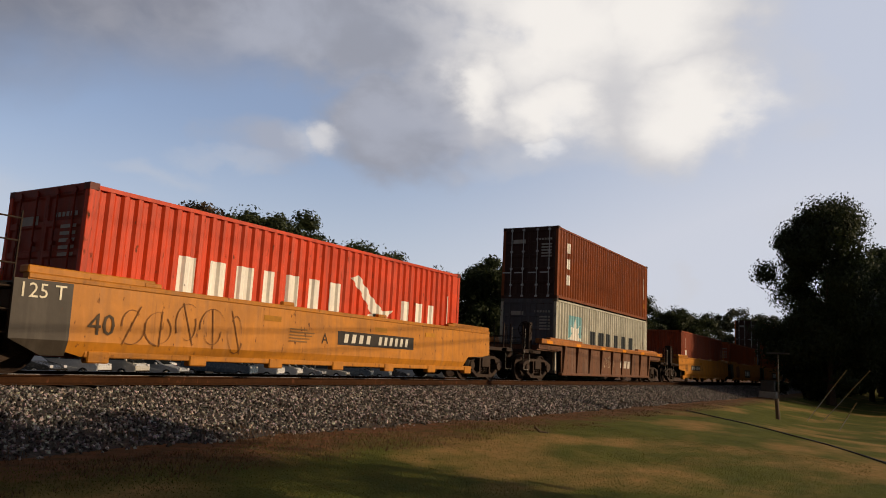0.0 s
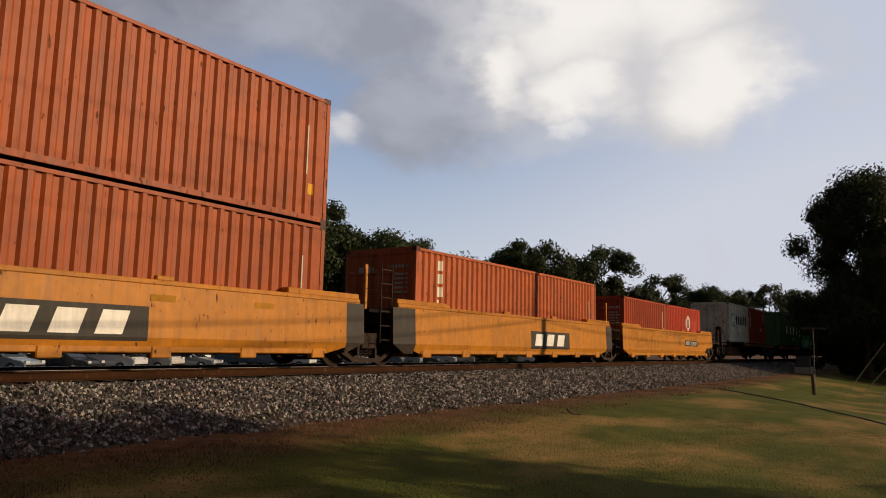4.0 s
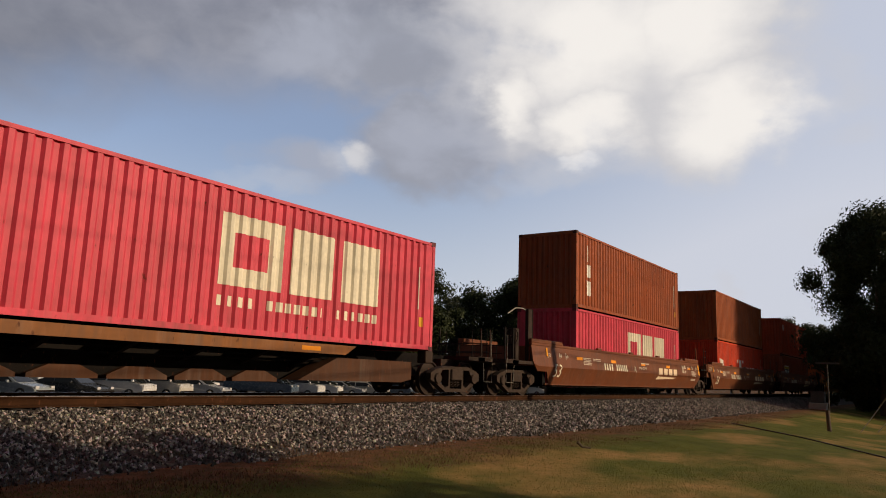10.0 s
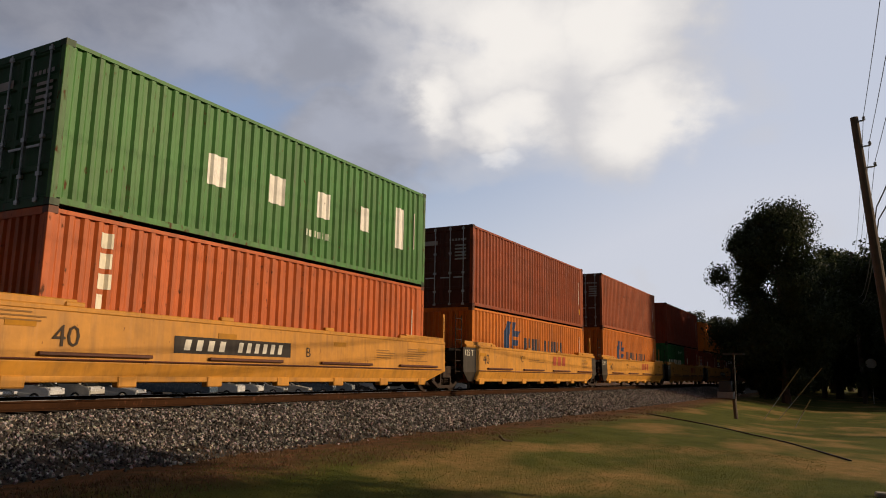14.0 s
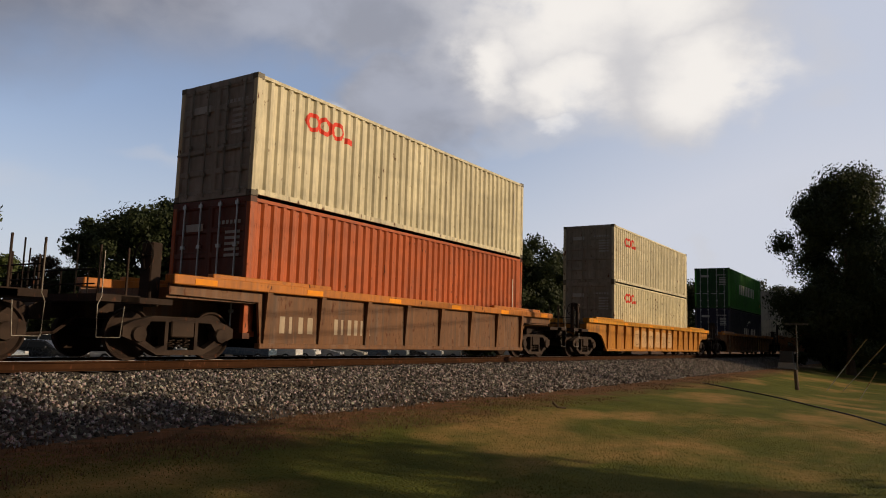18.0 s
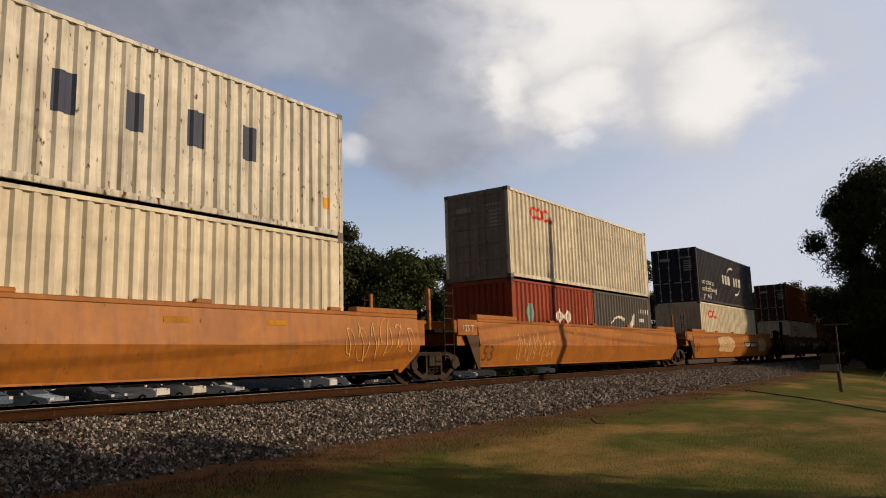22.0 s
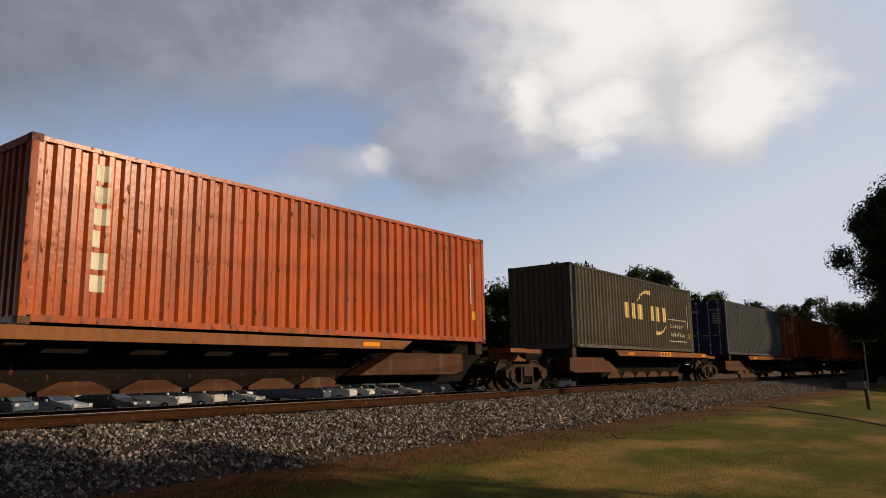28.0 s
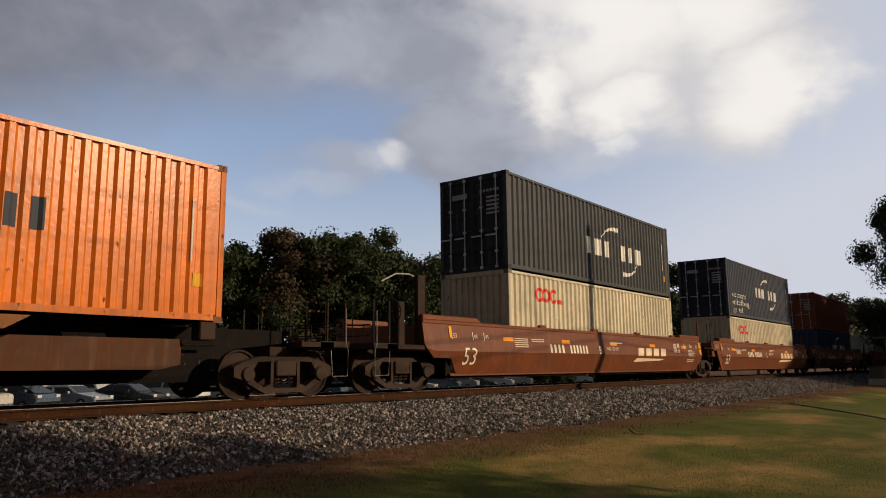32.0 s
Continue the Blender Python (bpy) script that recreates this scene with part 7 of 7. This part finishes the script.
def make_car(kind, colour):
    spec = {"sedan": (2.35, 0.9, [(-2.3, 0.35), (2.3, 0.35), (2.32, 0.62), (2.1, 0.76), (1.1, 0.92), (0.35, 1.40), (-0.95, 1.42), (-1.75, 1.02), (-2.28, 0.96)], 0.92, 1.42),
            "suv": (2.35, 0.94, [(-2.3, 0.42), (2.3, 0.42), (2.33, 0.80), (2.1, 0.98), (1.15, 1.08), (0.55, 1.66), (-1.7, 1.70), (-2.22, 1.10), (-2.3, 0.95)], 1.08, 1.70),
            "van": (2.4, 0.97, [(-2.4, 0.40), (2.4, 0.40), (2.42, 0.80), (2.2, 1.0), (1.55, 1.12), (0.9, 1.78), (-2.1, 1.84), (-2.38, 1.15), (-2.4, 0.9)], 1.12, 1.84),
            "pickup": (2.8, 0.97, [(-2.8, 0.50), (2.7, 0.50), (2.72, 0.95), (2.5, 1.08), (1.45, 1.15), (0.9, 1.78), (-0.6, 1.80), (-0.85, 1.18), (-2.78, 1.16)], 1.16, 1.80)}[kind]
    lx, half, outline, belt, top = spec
    ob = thing("parked_car", f"{colour[1]} {kind} parked nose-in on the asphalt lot", "car", group="cars in the parking lot")
    body = surface("car_paint_" + colour[0], rgb(colour[0]), rough=0.25, vary=0.06, bump=0.0, spec=0.6) if ("car_paint", colour[0]) not in MARK else MARK[("car_paint", colour[0])]
    MARK[("car_paint", colour[0])] = body
    part("body", car_shell(outline, half, 0.26, belt), body, ob)
    front, back = max((p for p in outline if p[1] > belt + 0.3), key=lambda p: p[0]), min((p for p in outline if p[1] > belt + 0.3), key=lambda p: p[0])
    cowl = [p for p in outline if abs(p[1] - belt) < 0.13 and p[0] > 0][0]
    tail = [p for p in outline if p[0] < 0 and p[1] <= belt + 0.12][0]
    yt, yb = half - 0.26 * (top - belt) / 0.6, half - 0.03
    def glass(name, pts):
        b = bmesh.new()
        b.faces.new([b.verts.new(p) for p in pts])
        part(name, b, CAR_GLASS, ob, "dark tinted glass")
    k = 0.012
    glass("windscreen", [(cowl[0] - 0.04 + k, -yb + 0.12, cowl[1] + 0.05 + k), (cowl[0] - 0.04 + k, yb - 0.12, cowl[1] + 0.05 + k), (front[0] + 0.06 + k, yt - 0.06, front[1] - 0.05 + k), (front[0] + 0.06 + k, -yt + 0.06, front[1] - 0.05 + k)])
    glass("rear_window", [(back[0] - 0.03 - k, yt - 0.08, back[1] - 0.08), (back[0] - 0.03 - k, -yt + 0.08, back[1] - 0.08), (tail[0] + (back[0] - tail[0]) * 0.25 - k, -yb + 0.15, belt + 0.08), (tail[0] + (back[0] - tail[0]) * 0.25 - k, yb - 0.15, belt + 0.08)])
    for s in (-1, 1):
        def yy(z):
            return s * (half - 0.26 * (z - belt) / 0.6 + 0.008)
        z0, z1 = belt + 0.05, top - 0.12
        fx = lambda z: cowl[0] + (front[0] - cowl[0]) * (z - belt) / (top - belt) - 0.14
        bx = lambda z: tail[0] + (back[0] - tail[0]) * (z - belt) / (top - belt) + 0.16
        mid = (fx(z0) + bx(z0)) / 2 - 0.05
        glass("side_window", [(mid + 0.05, yy(z0), z0), (fx(z0), yy(z0), z0), (fx(z1), yy(z1), z1), (mid + 0.05, yy(z1), z1)])
        glass("side_window", [(bx(z0), yy(z0), z0), (mid - 0.05, yy(z0), z0), (mid - 0.05, yy(z1), z1), (bx(z1), yy(z1), z1)])
        part("headlamp", boxes((outline[2][0] - 0.16, outline[2][0] - 0.01, s * (half - 0.22) - 0.16, s * (half - 0.22) + 0.16, belt - 0.30, belt - 0.14), bevel=0.02), LAMP_GLASS, ob, "clear headlamp")
        part("tail_lamp", boxes((outline[0][0] - 0.015, outline[0][0] + 0.08, s * (half - 0.18) - 0.12, s * (half - 0.18) + 0.12, belt - 0.30, belt - 0.12), bevel=0.02), TAIL_RED, ob, "red tail lamp")
        part("mirror", boxes((cowl[0] - 0.55, cowl[0] - 0.42, s * (half + 0.1) - 0.09, s * (half + 0.1) + 0.09, belt + 0.02, belt + 0.16), bevel=0.02), body, ob)
        for x in (lx - 0.95, -lx + 0.95):
            w = part("wheel", shared(("car_tyre",), wheel_arch_tyre), RUBBER, ob, m=pose(x, s * (half - 0.08), 0.335))
            part("rim", shared(("car_rim",), rim_mesh), CHROME, w, m=pose(0, -0.02 * 1, 0, 0, 0, 0 if s < 0 else 180))
    part("bumper", boxes((outline[1][0] - 0.02, outline[1][0] + 0.09, -half + 0.08, half - 0.08, 0.40, 0.56), bevel=0.03), BLACK_STEEL if kind != "pickup" else CHROME, ob)
    return ob


TONES = [("c8c8c6", "white"), ("8e9296", "silver"), ("a2a6aa", "silver"), ("4a5866", "blue-grey"), ("2c2e30", "charcoal"), ("d8d8d6", "white"), ("b4b0a6", "pale tan"), ("d6d6d4", "white"), ("8c9498", "grey")]
PATTERN = ["sedan", "suv", "sedan", "pickup", "suv", "van", "sedan", "suv", "pickup"]
protos = {}
rng = random.Random(12)
for row, (y, way, x0, n, step) in enumerate(((45.0, -62, 6.0, 27, 3.1), (51.0, 118, 8.0, 17, 3.3), (63.0, -62, 20.0, 16, 3.4))):
    for i in range(n):
        if rng.random() < 0.10:
            continue
        kind, tone = PATTERN[(i * 4 + row * 2) % 9], TONES[(i * 5 + row * 3 + i // 4) % 9]
        x, z = x0 + step * i + rng.uniform(-0.2, 0.2), 0.0
        m = pose(x, y + rng.uniform(-0.4, 0.4), ground_z(x, y) + 0.035, 0, 0, way + rng.uniform(-2, 2))
        if (kind, tone) not in protos:
            protos[(kind, tone)] = make_car(kind, tone)
            protos[(kind, tone)].matrix_basis = m
        else:
            copy_thing(protos[(kind, tone)], m)

# ---- poles, wires and small things by the track ----


def round_pole(points, r0, r1, sides=12):
    bm = bmesh.new()
    add_tube(bm, points, r0, sides, taper=r1)
    return bm


def utility_pole(base, top, label):
    ob = thing("utility_pole", label, "utility pole", group="utility poles along the road")
    b, t = Vector(base), Vector(top)
    part("shaft", round_pole([b + Vector((0, 0, -0.8)), b + (t - b) * 0.5 + Vector((0, 0.06, 0)), t], 0.19, 0.13), POLE_WOOD, ob)
    ends = []
    for k, off in ((0.985, 0.28), (0.90, 0.33), (0.83, 0.38)):
        p = b + (t - b) * k
        bm = bmesh.new()
        add_tube(bm, [p + Vector((0, 0.1, 0)), p + Vector((0, -off, 0.02))], 0.03, 6)
        part("bracket", bm, GALV, ob)
        bm = bmesh.new()
        q = p + Vector((0, -off, 0.02))
        for j in range(3):
            add_disc(bm, [(0.035, q.z + 0.05 * j), (0.06, q.z + 0.05 * j + 0.015), (0.035, q.z + 0.05 * j + 0.045)], 10, axis="z", cx=q.x, cz=q.y)
        part("insulator", bm, surface("grey_porcelain", (0.3, 0.3, 0.3), rough=0.3, bump=0.0) if "grey_porcelain" not in bpy.data.materials else bpy.data.materials["grey_porcelain"], ob)
        ends.append(q + Vector((0, 0, 0.16)))
    low = b + (t - b) * 0.70
    ends += [low + Vector((0, -0.2, 0)), b + (t - b) * 0.66 + Vector((0, -0.2, 0))]
    return ob, ends


BLACK_WIRE = surface("black_cable", (0.015, 0.015, 0.015), rough=0.6, vary=0.1, bump=0.0)
POLES = [((-24, -2.2, -1.1), (-24, -1.6, 9.6)), ((28.96, -1.58, ground_z(28.96, -1.58)), (28.99, -0.73, 9.81)), ((71.0, -1.0, ground_z(71, -1)), (71.0, -0.75, 11.4)), ((112, -1.3, ground_z(112, -1)), (112, -1.1, 10.2)), ((156, -1.6, ground_z(156, -1.6)), (156, -1.5, 9.6))]
stands = [utility_pole(b, t, "leaning weathered wooden utility pole with three insulators" if i == 1 else "wooden utility pole with three insulators")[1] for i, (b, t) in enumerate(POLES)]
for k in range(5):
    cable = thing("overhead_wire", "thin black overhead wire sagging between the poles" if k < 3 else "thick black overhead cable between the poles", "wire", group="wires on the utility poles")
    for a, b in zip(stands, stands[1:]):
        p, q = a[k], b[k]
        bm = bmesh.new()
        n = 14
        sag = (0.7 if k < 3 else 1.1) * (q - p).length / 45
        add_tube(bm, [p.lerp(q, i / n) - Vector((0, 0, sag * 4 * (i / n) * (1 - i / n))) for i in range(n + 1)], 0.010 if k < 3 else 0.022, 5)
        part("span", bm, BLACK_WIRE, cable)

YELLOW_GUARD = surface("yellow_plastic_guard", rgb("7c6a38"), rough=0.6, vary=0.2, bump=0.0, streaks=0.3)
for x, y, tx, ty, h in ((35.6, 3.45, 35.9, 1.9, 2.2), (31.6, 2.0, 31.8, 1.4, 1.05), (37.5, 3.0, 37.8, 1.1, 2.3)):
    z = ground_z(x, y)
    ob = thing("guy_wire", "leaning guy wire with a yellow plastic guard anchored in the lawn", "guy wire", group="guy wires in the lawn")
    bm = bmesh.new()
    d = Vector((tx - x, ty - y, h))
    o = Vector((x, y, z))
    add_tube(bm, [o + Vector((0, 0, -0.05)), o + d], 0.012, 5)
    part("wire", bm, GALV, ob)
    bm = bmesh.new()
    add_tube(bm, [o + d * 0.45, o + d], 0.02, 8)
    part("guard", bm, YELLOW_GUARD, ob, "yellow plastic guard")

z = ground_z(32.8, 4.2)
stake = thing("wooden_stake", "short dark wooden post standing in the lawn", "post")
part("shaft", round_pole([(32.8, 4.2, z - 0.3), (32.8, 4.26, z + 0.80)], 0.085, 0.075, 9), POLE_WOOD, stake)
x, y = 47.4, 6.05
z = ground_z(x, y)
# grey darkened to hold the tree shade that post and cabinet stand in
POST_SHADE_GREY = surface("shade_darkened_grey_steel", rgb("4a4a48"), rough=0.8, vary=0.2, bump=0.1, dirt=0.3)
tee = thing("signal_post", "thin grey steel post with a short cross arm", "post")
bm = bmesh.new()
add_tube(bm, [(x, y, z - 0.3), (x, y, 1.98)], 0.035, 8)
part("shaft", bm, POST_SHADE_GREY, tee)
part("cross_arm", boxes((x - 0.04, x + 0.04, y - 0.62, y + 0.62, 1.95, 2.05), bevel=0.01), POST_SHADE_GREY, tee)
x, y = 53.2, 7.4
z = ground_z(x, y)
box = thing("relay_cabinet", "grey steel relay cabinet on a concrete footing beside the track", "cabinet")
part("footing", boxes((x - 0.45, x + 0.45, y - 0.5, y + 0.5, z - 0.2, -0.34), bevel=0.02), CONCRETE, box)
part("body", boxes((x - 0.36, x + 0.36, y - 0.40, y + 0.40, -0.34, 0.34), bevel=0.02), POST_SHADE_GREY, box)
part("lid", boxes((x - 0.40, x + 0.40, y - 0.44, y + 0.44, 0.34, 0.40), bevel=0.015), POST_SHADE_GREY, box)
part("door_panel", boxes((x - 0.372, x - 0.36, y - 0.33, y + 0.33, -0.27, 0.27)), POST_SHADE_GREY, box)
x, y = 13.5, 6.0
z = max(ground_z(x, y), ballast_z(x, y) if y > 7.6 else -9)
twig = thing("broken_stick", "short broken stick lying in the grass", "stick")
bm = bmesh.new()
add_tube(bm, [(x - 0.10, y + 0.06, z + 0.14), (x, y, z + 0.05), (x + 0.16, y - 0.10, z + 0.03)], 0.028, 6, taper=0.018)
part("branch", bm, BARK, twig)
bm = bmesh.new()
line = [(27.5, 6.6), (26.0, 5.4), (24.2, 3.9), (22.4, 2.65), (20.4, 1.5), (18.6, 0.65), (17.3, 0.1)]
add_tube(bm, [(a, b, ground_z(a, b) + 0.015) for a, b in line], 0.018, 6)
hose = thing("lawn_hose", "dark hose lying across the lawn", "hose")
part("tube", bm, BLACK_WIRE, hose)
x, y = 70.0, -1.55
z = ground_z(x, y)
sign = thing("road_sign", "pale back of an eight-sided road sign on a post", "road sign")
bm = bmesh.new()
add_tube(bm, [(x, y, z), (x, y, 2.35)], 0.03, 6)
part("post", bm, GALV, sign)
bm = bmesh.new()
add_prism(bm, [(y + 0.42 * math.cos(radians(22.5 + 45 * i)), 1.95 + 0.42 * math.sin(radians(22.5 + 45 * i))) for i in range(8)], x - 0.045, x - 0.035, axis="x")
part("plate", bm, GALV, sign)

# ---- what moves ----
def gone(t):
    """How far the train has run at t seconds."""
    return 19.283 * t + 0.013345 * t * t


def motions():
    times = [float(t) for t in range(0, 33)]
    for ob, u in CARS:
        walk(ob, [(t, pose(u - gone(t), TRACK, 0)) for t in times])
    for ob, u, z in BOXES:
        walk(ob, [(t, pose(u - gone(t), TRACK, z)) for t in times])
    # the wheels roll: the leading and the trailing wheelset of one truck are keyed, and all others run with them
    spin = [k / 30 for k in range(0, 961)]
    for s in (-1, 1):
        alike = [w for w, side in WHEELS if side == s]
        walk(alike[0], [(t, pose(s * 0.89, 0, 0.462, 0, math.degrees(-gone(t) / 0.46), 0)) for t in spin])
        lead = alike[0].animation_data
        for w in alike[1:]:
            w.rotation_mode = "QUATERNION"
            run = w.animation_data_create()
            run.action, run.action_slot = lead.action, lead.action_slot


motions()
